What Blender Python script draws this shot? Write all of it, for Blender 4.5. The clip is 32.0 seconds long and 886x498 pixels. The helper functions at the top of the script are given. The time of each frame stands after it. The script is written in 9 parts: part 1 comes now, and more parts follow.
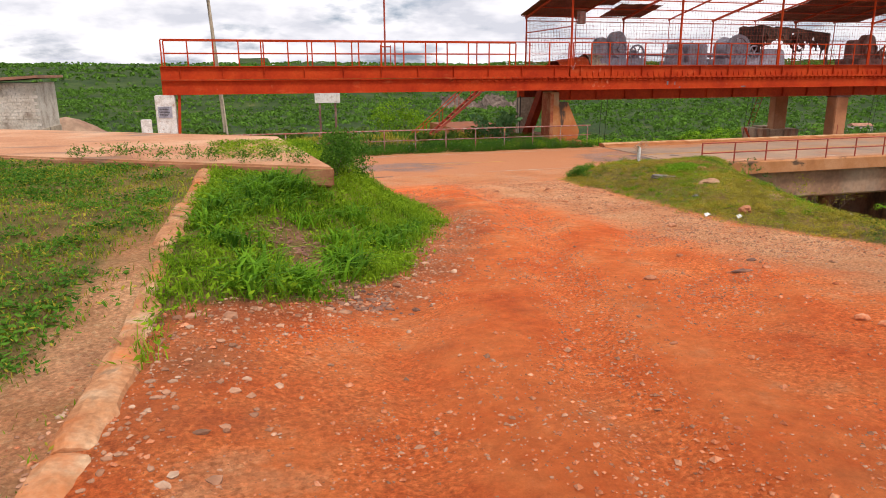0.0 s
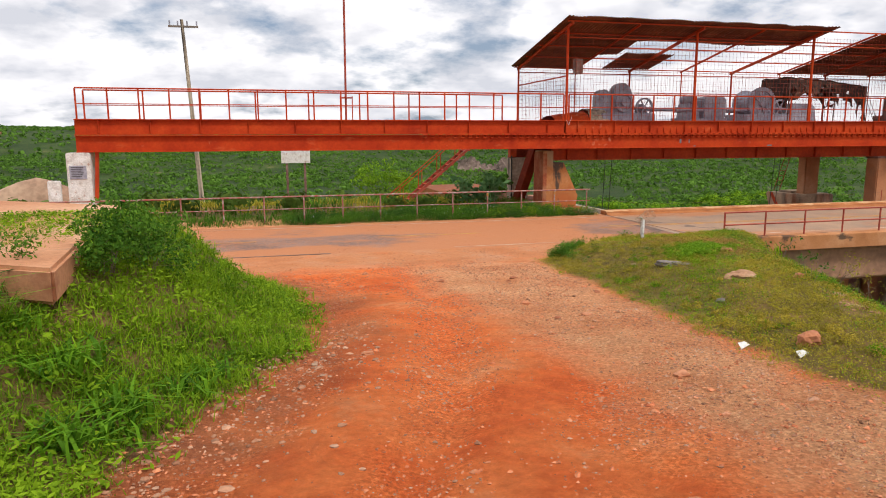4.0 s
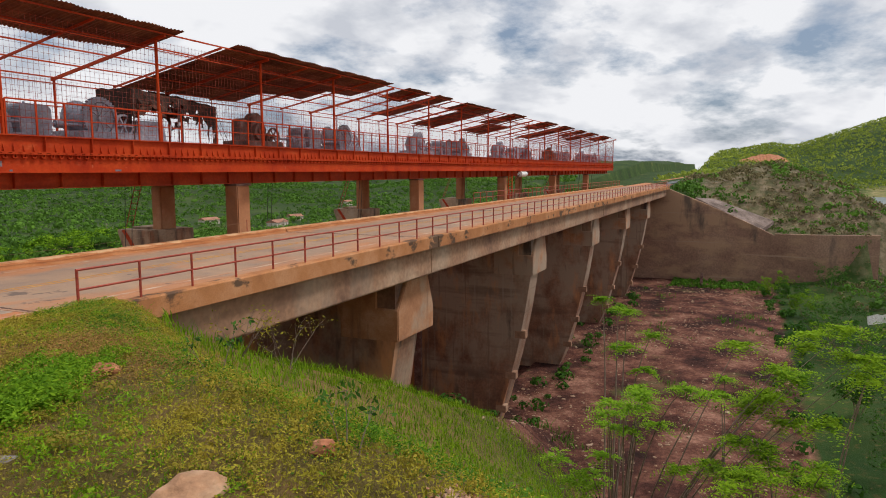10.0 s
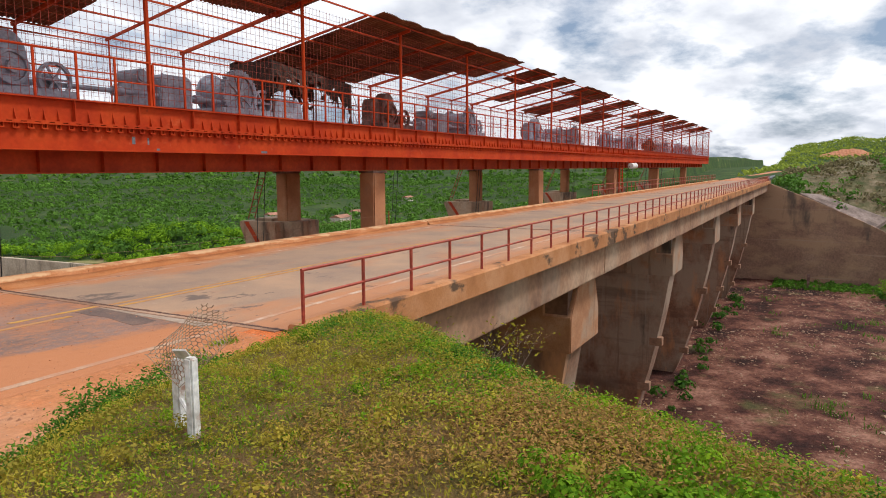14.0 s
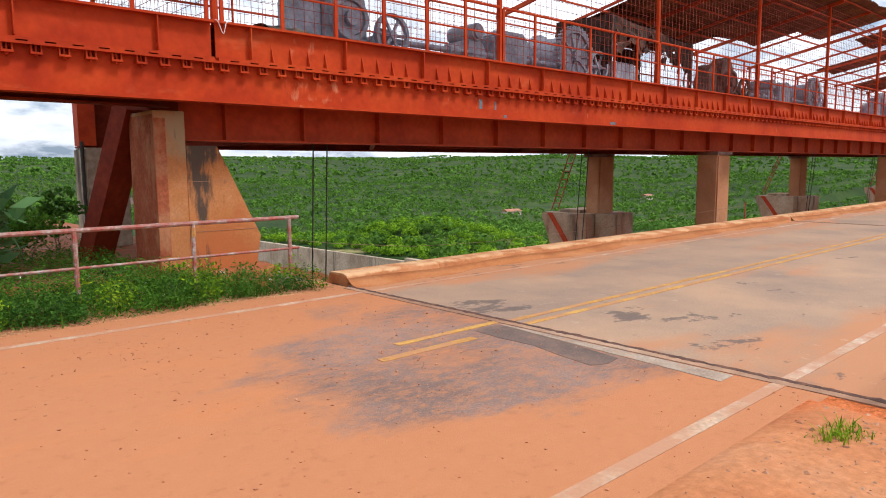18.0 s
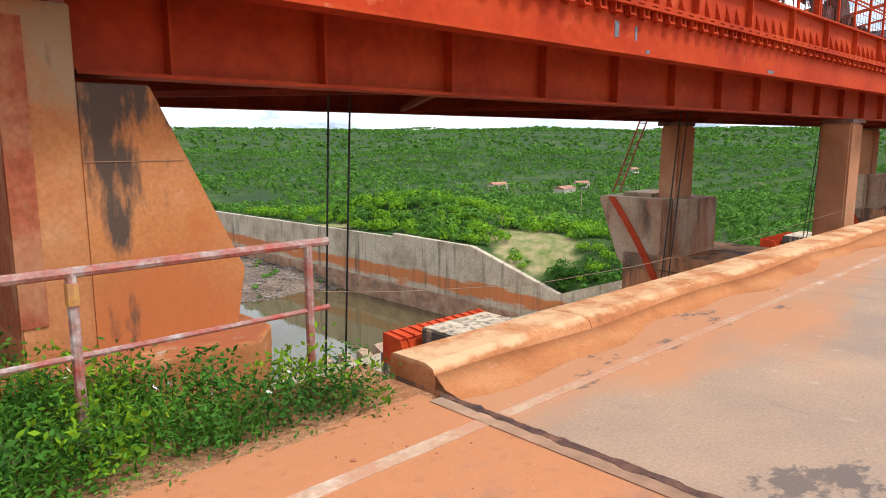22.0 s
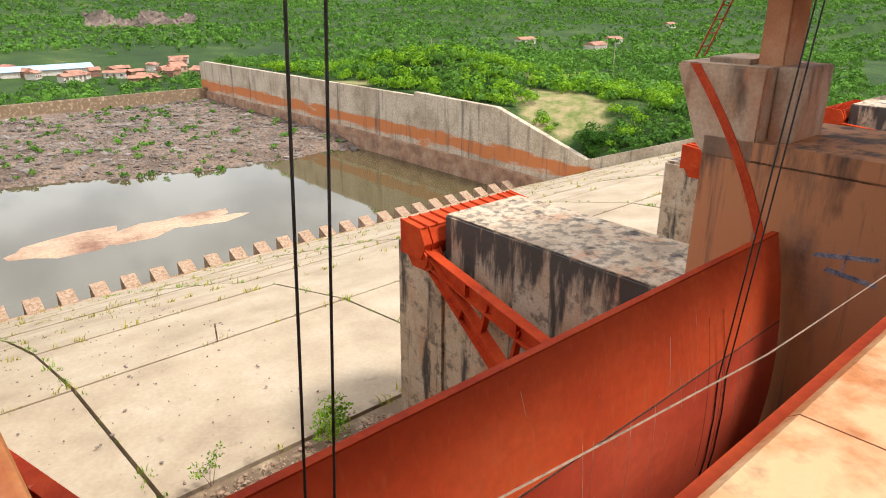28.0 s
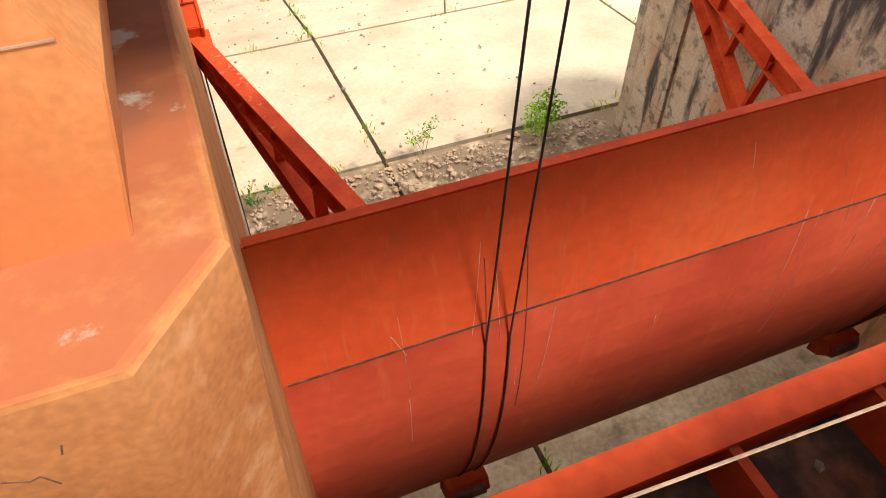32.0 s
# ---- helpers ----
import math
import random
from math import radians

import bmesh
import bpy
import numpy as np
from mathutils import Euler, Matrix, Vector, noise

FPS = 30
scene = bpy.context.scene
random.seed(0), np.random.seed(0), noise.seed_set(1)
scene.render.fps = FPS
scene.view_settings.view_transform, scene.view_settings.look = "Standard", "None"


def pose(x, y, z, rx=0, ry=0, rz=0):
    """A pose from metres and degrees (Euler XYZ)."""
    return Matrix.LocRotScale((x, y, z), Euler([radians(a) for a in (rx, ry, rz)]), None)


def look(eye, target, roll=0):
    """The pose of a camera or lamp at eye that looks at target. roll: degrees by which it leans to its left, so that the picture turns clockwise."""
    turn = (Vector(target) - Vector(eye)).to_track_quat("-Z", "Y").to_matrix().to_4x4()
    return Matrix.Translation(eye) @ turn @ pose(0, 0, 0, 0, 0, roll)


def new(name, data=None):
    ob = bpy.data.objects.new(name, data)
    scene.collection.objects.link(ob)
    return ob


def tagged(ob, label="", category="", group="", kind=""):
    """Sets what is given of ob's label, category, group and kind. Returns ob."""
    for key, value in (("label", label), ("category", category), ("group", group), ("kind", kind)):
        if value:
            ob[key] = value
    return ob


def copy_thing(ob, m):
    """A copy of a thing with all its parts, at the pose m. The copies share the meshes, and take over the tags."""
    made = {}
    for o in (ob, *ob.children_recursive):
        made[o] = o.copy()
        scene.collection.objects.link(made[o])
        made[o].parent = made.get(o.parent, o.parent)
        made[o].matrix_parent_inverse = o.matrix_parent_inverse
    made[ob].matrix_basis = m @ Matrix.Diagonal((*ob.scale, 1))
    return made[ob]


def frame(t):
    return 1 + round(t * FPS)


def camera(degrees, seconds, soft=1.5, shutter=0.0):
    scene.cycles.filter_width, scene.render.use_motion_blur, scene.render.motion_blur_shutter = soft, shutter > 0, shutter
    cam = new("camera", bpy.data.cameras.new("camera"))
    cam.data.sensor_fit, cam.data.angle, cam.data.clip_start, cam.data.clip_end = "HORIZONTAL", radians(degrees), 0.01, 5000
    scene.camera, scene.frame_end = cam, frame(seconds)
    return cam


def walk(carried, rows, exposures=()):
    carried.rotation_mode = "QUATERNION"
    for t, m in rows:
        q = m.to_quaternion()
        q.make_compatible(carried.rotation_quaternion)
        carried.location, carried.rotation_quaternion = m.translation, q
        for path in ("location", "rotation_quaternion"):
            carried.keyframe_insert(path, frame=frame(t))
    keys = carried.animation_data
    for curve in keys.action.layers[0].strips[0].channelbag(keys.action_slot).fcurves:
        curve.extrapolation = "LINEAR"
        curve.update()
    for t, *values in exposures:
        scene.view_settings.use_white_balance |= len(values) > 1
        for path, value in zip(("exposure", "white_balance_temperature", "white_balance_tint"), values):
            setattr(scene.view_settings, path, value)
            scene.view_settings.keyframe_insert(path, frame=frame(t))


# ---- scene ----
cam = camera(65.7, 32.0, soft=1.0)
PATH = [
    (0, (-18.442, -29.123, 3.868), (-17.903, -27.263, 3.371), -0.3),
    (0.5, (-18.002, -28.552, 3.853), (-17.46, -26.692, 3.355), -0.2),
    (1, (-17.5, -27.835, 3.765), (-16.98, -25.97, 3.262), -0.2),
    (1.5, (-17.056, -27.2, 3.73), (-16.545, -25.332, 3.231), -0.2),
    (2, (-16.642, -26.604, 3.663), (-16.171, -24.727, 3.158), -0.2),
    (2.5, (-16.167, -26.009, 3.614), (-15.699, -24.132, 3.106), -0.2),
    (3, (-15.705, -25.433, 3.613), (-15.232, -23.556, 3.109), -0.0),
    (3.5, (-15.294, -24.804, 3.583), (-14.809, -22.909, 3.166), -0.1),
    (5.5, (-13.678, -22.166, 3.149), (-13.119, -20.259, 2.926), -0.1),
    (6, (-13.248, -21.549, 3.039), (-12.67, -19.647, 2.819), -0.2),
    (6.5, (-12.761, -21.025, 3.005), (-12.094, -19.153, 2.781), -0.0),
    (7, (-12.232, -20.474, 3.013), (-11.219, -18.764, 2.793), 0.2),
    (7.5, (-11.672, -19.876, 3.041), (-10.395, -18.353, 2.823), -0.0),
    (8, (-11.312, -19.352, 3.078), (-9.839, -18.017, 2.857), -0.2),
    (8.5, (-10.823, -18.68, 3.053), (-9.215, -17.511, 2.833), -0.4),
    (9, (-10.528, -18.123, 2.988), (-8.858, -17.044, 2.767), -0.3),
    (9.5, (-10.127, -17.59, 2.97), (-8.385, -16.632, 2.747), -0.3),
    (10, (-9.739, -16.971, 2.967), (-7.919, -16.173, 2.741), -0.2),
    (10.5, (-9.42, -16.25, 2.908), (-7.561, -15.549, 2.679), -0.3),
    (11, (-9.088, -15.521, 2.851), (-7.217, -14.859, 2.603), -0.2),
    (11.5, (-8.881, -14.766, 2.758), (-7.006, -14.134, 2.471), -0.3),
    (12, (-8.769, -14.083, 2.694), (-6.888, -13.467, 2.408), -0.3),
    (12.5, (-8.637, -13.326, 2.647), (-6.759, -12.702, 2.361), -0.4),
    (13, (-8.445, -12.627, 2.619), (-6.607, -11.894, 2.331), -0.3),
    (13.5, (-8.168, -11.853, 2.554), (-6.386, -10.991, 2.27), -0.2),
    (14, (-8.01, -11.183, 2.502), (-6.263, -10.238, 2.266), -0.2),
    (14.5, (-7.69, -10.426, 2.371), (-6.01, -9.363, 2.156), -0.3),
    (15, (-7.5, -9.689, 2.26), (-5.918, -8.484, 2.047), -0.3),
    (15.5, (-7.253, -9.067, 2.198), (-5.791, -7.719, 1.985), -0.3),
    (17.5, (-6.586, -6.177, 2.051), (-5.248, -4.709, 1.82), -0.3),
    (18, (-6.27, -5.465, 1.921), (-4.931, -3.998, 1.682), -0.4),
    (18.5, (-6.013, -4.715, 1.783), (-4.675, -3.26, 1.477), -0.2),
    (19, (-5.614, -3.882, 1.797), (-4.259, -2.445, 1.484), -0.2),
    (19.5, (-5.314, -3.166, 1.786), (-3.956, -1.731, 1.476), -0.3),
    (20, (-4.938, -2.531, 1.778), (-3.575, -1.1, 1.468), -0.3),
    (20.5, (-4.493, -1.855, 1.79), (-3.13, -0.426, 1.473), -0.1),
    (21, (-4.128, -1.231, 1.802), (-2.763, 0.197, 1.485), -0.1),
    (21.5, (-3.69, -0.54, 1.82), (-2.325, 0.887, 1.501), -0.0),
    (22, (-3.351, 0.136, 1.872), (-1.985, 1.562, 1.554), -0.1),
    (22.5, (-2.938, 0.748, 1.941), (-1.562, 2.186, 1.74), 0.1),
    (23, (-2.738, 1.119, 1.964), (-1.368, 2.56, 2.182), -0.5),
    (23.5, (-2.539, 1.494, 2.005), (-1.207, 2.906, 2.488), -0.3),
    (24, (-2.259, 1.806, 1.986), (-0.931, 3.211, 2.498), -0.4),
    (24.5, (-2.081, 2.127, 1.955), (-0.748, 3.526, 2.471), -0.4),
    (25, (-1.805, 2.538, 1.919), (-0.461, 3.931, 2.419), -0.3),
    (25.5, (-1.508, 2.859, 1.885), (-0.128, 4.271, 2.2), -0.8),
    (26, (-1.358, 3.112, 1.853), (0.036, 4.546, 1.862), -0.7),
    (26.5, (-1.324, 3.226, 1.772), (0.065, 4.656, 1.613), -0.6),
    (28.5, (-0.331, 3.573, 1.67), (0.841, 4.955, 0.824), -0.2),
    (29, (-0.419, 3.654, 1.564), (0.633, 5.085, 0.645), -0.4),
    (29.5, (-0.265, 3.729, 1.538), (0.587, 5.229, 0.525), -0.4),
    (30, (-0.221, 3.784, 1.539), (0.512, 5.291, 0.448), -0.4),
    (30.5, (-0.203, 3.843, 1.551), (0.443, 5.32, 0.368), -0.4),
    (31, (-0.196, 3.938, 1.586), (0.39, 5.372, 0.321), -0.3),
    (31.5, (-0.197, 3.993, 1.635), (0.339, 5.348, 0.265), -0.2),
    (32, (-0.182, 4.03, 1.698), (0.318, 5.315, 0.249), -0.3),
]
EXPOSURES = [(0.0, -0.33, 6550, 14), (3.0, -0.28, 6550, 12), (6.0, -0.63, 6500, 12), (9.0, -0.6, 6450, 10), (10.5, -0.66, 6400, 10), (12.0, -0.45, 6350, 10), (15.0, -0.38, 6250, 10), (17.5, -0.2, 6150, 10), (19.0, -0.1, 5900, 8), (22.0, 0.16, 5850, 5), (23.0, 0.52, 6250, 8), (24.5, 0.72, 6700, 10), (26.0, 1.04, 6750, 10), (26.5, 0.98, 6700, 10), (28.5, 0.4, 6150, 7), (29.5, 0.45, 6250, 8), (31.0, 0.68, 6500, 7), (32.0, 0.88, 6600, 6)]
walk(cam, [(t, look(eye, target, roll)) for t, eye, target, roll in PATH], EXPOSURES)

# ---- sky, sun ----
SUN_EL, SUN_AZ = radians(58), radians(150)
world = bpy.data.worlds.new("sky")
scene.world = world
world.use_nodes = True
wn, wl = world.node_tree.nodes, world.node_tree.links
bg = wn["Background"]
sky = wn.new("ShaderNodeTexSky")
sky.sky_type, sky.sun_disc = "NISHITA", False
sky.sun_elevation, sky.sun_rotation = SUN_EL, SUN_AZ
sky.dust_density, sky.air_density = 2.0, 1.0
tc = wn.new("ShaderNodeTexCoord")
sep = wn.new("ShaderNodeSeparateXYZ")
wl.new(tc.outputs["Generated"], sep.inputs[0])
# cloud layer: direction projected on a flat ceiling
addz = wn.new("ShaderNodeMath"); addz.operation = "ADD"; addz.inputs[1].default_value = 0.32
wl.new(sep.outputs["Z"], addz.inputs[0])
mx = wn.new("ShaderNodeMath"); mx.operation = "MAXIMUM"; mx.inputs[1].default_value = 0.05
wl.new(addz.outputs[0], mx.inputs[0])
dv = wn.new("ShaderNodeVectorMath"); dv.operation = "DIVIDE"
cmb = wn.new("ShaderNodeCombineXYZ")
for k in range(3):
    wl.new(mx.outputs[0], cmb.inputs[k])
wl.new(tc.outputs["Generated"], dv.inputs[0]); wl.new(cmb.outputs[0], dv.inputs[1])
n1 = wn.new("ShaderNodeTexNoise"); n1.inputs["Scale"].default_value = 2.6; n1.inputs["Detail"].default_value = 9; n1.inputs["Roughness"].default_value = 0.58
n2 = wn.new("ShaderNodeTexNoise"); n2.inputs["Scale"].default_value = 3.6; n2.inputs["Detail"].default_value = 7; n2.inputs["Roughness"].default_value = 0.54
wl.new(dv.outputs[0], n1.inputs["Vector"]); wl.new(dv.outputs[0], n2.inputs["Vector"])
r1 = wn.new("ShaderNodeValToRGB")
r1.color_ramp.elements[0].position, r1.color_ramp.elements[1].position = 0.33, 0.47
wl.new(n1.outputs["Fac"], r1.inputs[0])
r2 = wn.new("ShaderNodeValToRGB")
r2.color_ramp.elements[0].position, r2.color_ramp.elements[1].position = 0.36, 0.55
r2.color_ramp.elements[0].color, r2.color_ramp.elements[1].color = (15.6, 16.2, 17.6, 1), (24.0, 24.0, 24.4, 1)
wl.new(n2.outputs["Fac"], r2.inputs[0])
mixs = wn.new("ShaderNodeMixRGB")
lift = wn.new("ShaderNodeMixRGB"); lift.blend_type = "ADD"; lift.inputs[0].default_value = 1.0; lift.inputs[2].default_value = (4.0, 5.2, 7.2, 1)
wl.new(sky.outputs[0], lift.inputs[1])
wl.new(r1.outputs[0], mixs.inputs[0]); wl.new(lift.outputs[0], mixs.inputs[1]); wl.new(r2.outputs[0], mixs.inputs[2])
wl.new(mixs.outputs[0], bg.inputs[0])
bg.inputs[1].default_value = 0.058

sun = new("sun", bpy.data.lights.new("sun", "SUN"))
sun.data.energy, sun.data.angle, sun.data.color = 3.6, radians(11), (1.0, 0.95, 0.88)
sun.rotation_euler = (radians(90) - SUN_EL, 0, radians(180) - SUN_AZ)

# ---- materials ----
def mat(name, base, rough=0.8, metal=0.0, dark=None, light=None, big=0.35, fine=14.0, bump=0.25, bump_scale=30.0, amount=0.6, spec=0.4):
    """Base colour varied by stains (big, per metre) and by grain (fine), with a fine relief."""
    m = bpy.data.materials.new(name)
    m.use_nodes = True
    n, l = m.node_tree.nodes, m.node_tree.links
    b = n["Principled BSDF"]
    b.inputs["Roughness"].default_value, b.inputs["Metallic"].default_value = rough, metal
    b.inputs["Specular IOR Level"].default_value = spec
    g = n.new("ShaderNodeNewGeometry")
    dark = dark or tuple(c * 0.6 for c in base)
    light = light or tuple(min(1, c * 1.25) for c in base)
    t1 = n.new("ShaderNodeTexNoise"); t1.inputs["Scale"].default_value = big; t1.inputs["Detail"].default_value = 6; t1.inputs["Roughness"].default_value = 0.62
    t2 = n.new("ShaderNodeTexNoise"); t2.inputs["Scale"].default_value = fine; t2.inputs["Detail"].default_value = 4
    l.new(g.outputs["Position"], t1.inputs["Vector"]); l.new(g.outputs["Position"], t2.inputs["Vector"])
    r = n.new("ShaderNodeValToRGB")
    e = r.color_ramp.elements
    e[0].position, e[1].position = 0.32, 0.68
    e[0].color, e[1].color = (*dark, 1), (*light, 1)
    mid = r.color_ramp.elements.new(0.5); mid.color = (*base, 1)
    l.new(t1.outputs["Fac"], r.inputs[0])
    r3 = n.new("ShaderNodeValToRGB")
    r3.color_ramp.elements[0].position, r3.color_ramp.elements[1].position = 0.35, 0.7
    r3.color_ramp.elements[0].color, r3.color_ramp.elements[1].color = (0.62, 0.62, 0.62, 1), (1.2, 1.2, 1.2, 1)
    l.new(t2.outputs["Fac"], r3.inputs[0])
    mm = n.new("ShaderNodeMixRGB"); mm.blend_type = "MULTIPLY"; mm.inputs[0].default_value = amount
    l.new(r.outputs[0], mm.inputs[1]); l.new(r3.outputs[0], mm.inputs[2])
    l.new(mm.outputs[0], b.inputs["Base Color"])
    if bump:
        t3 = n.new("ShaderNodeTexNoise"); t3.inputs["Scale"].default_value = bump_scale; t3.inputs["Detail"].default_value = 5
        l.new(g.outputs["Position"], t3.inputs["Vector"])
        bp = n.new("ShaderNodeBump"); bp.inputs["Strength"].default_value = bump; bp.inputs["Distance"].default_value = 0.02
        l.new(t3.outputs["Fac"], bp.inputs["Height"]); l.new(bp.outputs[0], b.inputs["Normal"])
    m["out"] = mm.name
    return m


def overlay(m, colour, lo, hi, scale=(1, 1, 1), detail=6, strength=1.0, seed=0.0, along=None, grain=0.6):
    """Stains of a second colour where a noise, stretched by scale, lies between lo and hi."""
    n, l = m.node_tree.nodes, m.node_tree.links
    b = n["Principled BSDF"]
    src = b.inputs["Base Color"].links[0].from_socket
    g = n.new("ShaderNodeNewGeometry")
    mp = n.new("ShaderNodeMapping"); mp.inputs["Scale"].default_value = scale; mp.inputs["Location"].default_value = (seed, seed * 1.7, seed * 0.6)
    l.new(g.outputs["Position"], mp.inputs[0])
    t = n.new("ShaderNodeTexNoise"); t.inputs["Scale"].default_value = 1.0; t.inputs["Detail"].default_value = detail; t.inputs["Roughness"].default_value = grain
    l.new(mp.outputs[0], t.inputs["Vector"])
    r = n.new("ShaderNodeMapRange"); r.inputs["From Min"].default_value, r.inputs["From Max"].default_value = lo, hi
    r.inputs["To Max"].default_value = strength
    fac = t.outputs["Fac"]
    for run in along or ():                     # thicker from x = a to x = c by an amount
        s = n.new("ShaderNodeSeparateXYZ"); l.new(g.outputs["Position"], s.inputs[0])
        k = n.new("ShaderNodeMapRange"); k.inputs["From Min"].default_value, k.inputs["From Max"].default_value, k.inputs["To Max"].default_value = run[:3]
        l.new(s.outputs[run[3] if len(run) > 3 else "X"], k.inputs["Value"])
        q = n.new("ShaderNodeMath"); q.operation = "ADD"; l.new(fac, q.inputs[0]); l.new(k.outputs[0], q.inputs[1])
        fac = q.outputs[0]
    l.new(fac, r.inputs["Value"])
    x = n.new("ShaderNodeMixRGB"); x.inputs[2].default_value = (*colour, 1)
    l.new(r.outputs[0], x.inputs[0]); l.new(src, x.inputs[1]); l.new(x.outputs[0], b.inputs["Base Color"])
    return m


RED = mat("red paint", (0.44, 0.046, 0.010), 0.7, dark=(0.34, 0.030, 0.008), light=(0.50, 0.064, 0.013), big=0.9, fine=9, bump=0.12, bump_scale=8, amount=0.3, spec=0.1)
overlay(RED, (0.60, 0.19, 0.075), 0.62, 0.76, (0.9, 0.9, 2.2), strength=0.35, seed=3)
overlay(RED, (0.60, 0.27, 0.15), 0.78, 0.95, (5, 5, 2.2), detail=9, strength=0.8, seed=31, along=((-0.35, 0.0, 0.2), (0.7, 1.3, -0.2), (3.04, 3.12, 0.12, "Z"), (3.38, 3.46, -0.12, "Z")))
overlay(RED, (0.14, 0.03, 0.02), 0.68, 0.76, (5, 5, 3), strength=0.7, seed=9)
RED_OLD = mat("weathered red steel", (0.46, 0.052, 0.012), 0.65, dark=(0.34, 0.034, 0.009), light=(0.54, 0.075, 0.016), big=0.8, fine=9, bump=0.15, bump_scale=8, amount=0.4, spec=0.2)
overlay(RED_OLD, (0.52, 0.26, 0.18), 0.68, 0.8, (3.0, 3.0, 0.3), strength=0.4, seed=5)
# the gantry red again, with the shade under and inside it painted in
RED_SHADED = mat("dirty dark red steel", (0.22, 0.030, 0.012), 0.75, dark=(0.12, 0.018, 0.010), light=(0.30, 0.045, 0.016), big=0.8, fine=9, bump=0.15, bump_scale=8, amount=0.5, spec=0.15)
RED_GATE = mat("faded red gate plate", (0.60, 0.076, 0.022), 0.6, dark=(0.54, 0.066, 0.019), light=(0.66, 0.105, 0.031), big=0.35, fine=5, bump=0.12, bump_scale=3, amount=0.25, spec=0.2)
overlay(RED_GATE, (0.60, 0.15, 0.06), 0.56, 0.75, (9.0, 9.0, 0.25), strength=0.45, seed=5)
overlay(RED_GATE, (0.34, 0.10, 0.05), 0.60, 0.74, (1.6, 1.6, 0.8), detail=9, strength=0.3, seed=75, along=((-5.2, -6.0, 0.10, "Z"),))
RED_LOW = mat("purplish red gate plate", (0.49, 0.066, 0.030), 0.6, dark=(0.40, 0.048, 0.022), light=(0.56, 0.085, 0.038), big=0.4, fine=5, bump=0.12, bump_scale=3, amount=0.25, spec=0.2)
overlay(RED_LOW, (0.66, 0.16, 0.06), 0.58, 0.80, (3.0, 3.0, 0.5), detail=9, strength=0.4, seed=8, along=((-8.5, -12.5, 0.2, "Z"),))
SCRATCH = mat("pale scratched paint", (0.60, 0.34, 0.25), 0.7, dark=(0.52, 0.20, 0.12), light=(0.68, 0.48, 0.40), big=4, fine=30, bump=0.1)
RUST = mat("rusty roof sheet", (0.20, 0.075, 0.042), 0.75, dark=(0.11, 0.04, 0.028), light=(0.30, 0.13, 0.07), big=0.7, fine=6, bump=0.2)
RAILRED = mat("red railing paint", (0.36, 0.055, 0.03), 0.55, dark=(0.22, 0.04, 0.025), light=(0.45, 0.09, 0.05), big=3, fine=20, bump=0.15)
RAILOLD = mat("peeling red and white railing", (0.33, 0.15, 0.12), 0.7, dark=(0.38, 0.06, 0.04), light=(0.44, 0.38, 0.35), big=6, fine=30, bump=0.3)
CONC_D = mat("dusty concrete", (0.48, 0.205, 0.092), 0.9, dark=(0.38, 0.16, 0.075), light=(0.58, 0.31, 0.17), big=0.6, fine=24, bump=0.2, amount=0.3)
overlay(CONC_D, (0.19, 0.14, 0.105), 0.60, 0.74, (0.9, 0.9, 0.35), strength=0.75, seed=2)
SLAB = mat("weathered slab", (0.50, 0.235, 0.115), 0.92, dark=(0.40, 0.165, 0.075), light=(0.58, 0.34, 0.20), big=0.5, fine=18, bump=0.3, amount=0.4)
overlay(SLAB, (0.13, 0.10, 0.08), 0.56, 0.66, (0.35, 0.9, 0.6), detail=10, strength=0.75, seed=81)
overlay(SLAB, (0.30, 0.105, 0.05), 0.74, 0.90, (1.2, 1.2, 2.5), detail=9, strength=0.85, seed=82, along=((2.24, 2.2, 0.32, "Z"),))
CONC_D2 = mat("orange dusty concrete", (0.41, 0.155, 0.056), 0.9, dark=(0.33, 0.115, 0.042), light=(0.48, 0.215, 0.095), big=0.8, fine=30, bump=0.2, bump_scale=18, amount=0.35, spec=0.15)
overlay(CONC_D2, (0.20, 0.13, 0.09), 0.64, 0.76, (1.3, 1.3, 0.5), detail=9, strength=0.7, seed=6)
overlay(CONC_D2, (0.60, 0.36, 0.22), 0.66, 0.74, (2.5, 2.5, 2.5), detail=9, strength=0.6, seed=16)
BUTT = mat("orange buttress concrete", (0.47, 0.18, 0.062), 0.9, dark=(0.39, 0.14, 0.048), light=(0.53, 0.235, 0.10), big=0.8, fine=30, bump=0.2, bump_scale=18, amount=0.35, spec=0.15)
overlay(BUTT, (0.60, 0.36, 0.22), 0.66, 0.74, (2.5, 2.5, 2.5), detail=9, strength=0.6, seed=16)
overlay(BUTT, (0.43, 0.125, 0.04), 0.62, 0.80, (1.2, 1.2, 0.7), detail=9, strength=0.85, seed=91, along=((1.3, 0.3, 0.3, "Z"),))
overlay(BUTT, (0.40, 0.25, 0.125), 0.66, 0.80, (2.0, 2.0, 1.2), detail=9, strength=0.7, seed=92, along=((1.7, 2.25, 0.18, "Z"),))
overlay(BUTT, (0.060, 0.05, 0.042), 0.78, 0.93, (6, 6, 1.6), detail=9, strength=0.92, seed=6, along=((-1.74, -1.6, 0.24), (-1.42, -1.24, -0.24), (0.75, 1.3, 0.2, "Z"), (1.85, 2.1, 0.16, "Z")))
FADED = mat("faded red paint on concrete", (0.36, 0.105, 0.05), 0.85, dark=(0.30, 0.075, 0.035), light=(0.44, 0.19, 0.10), big=2.0, fine=20, bump=0.15, spec=0.1)
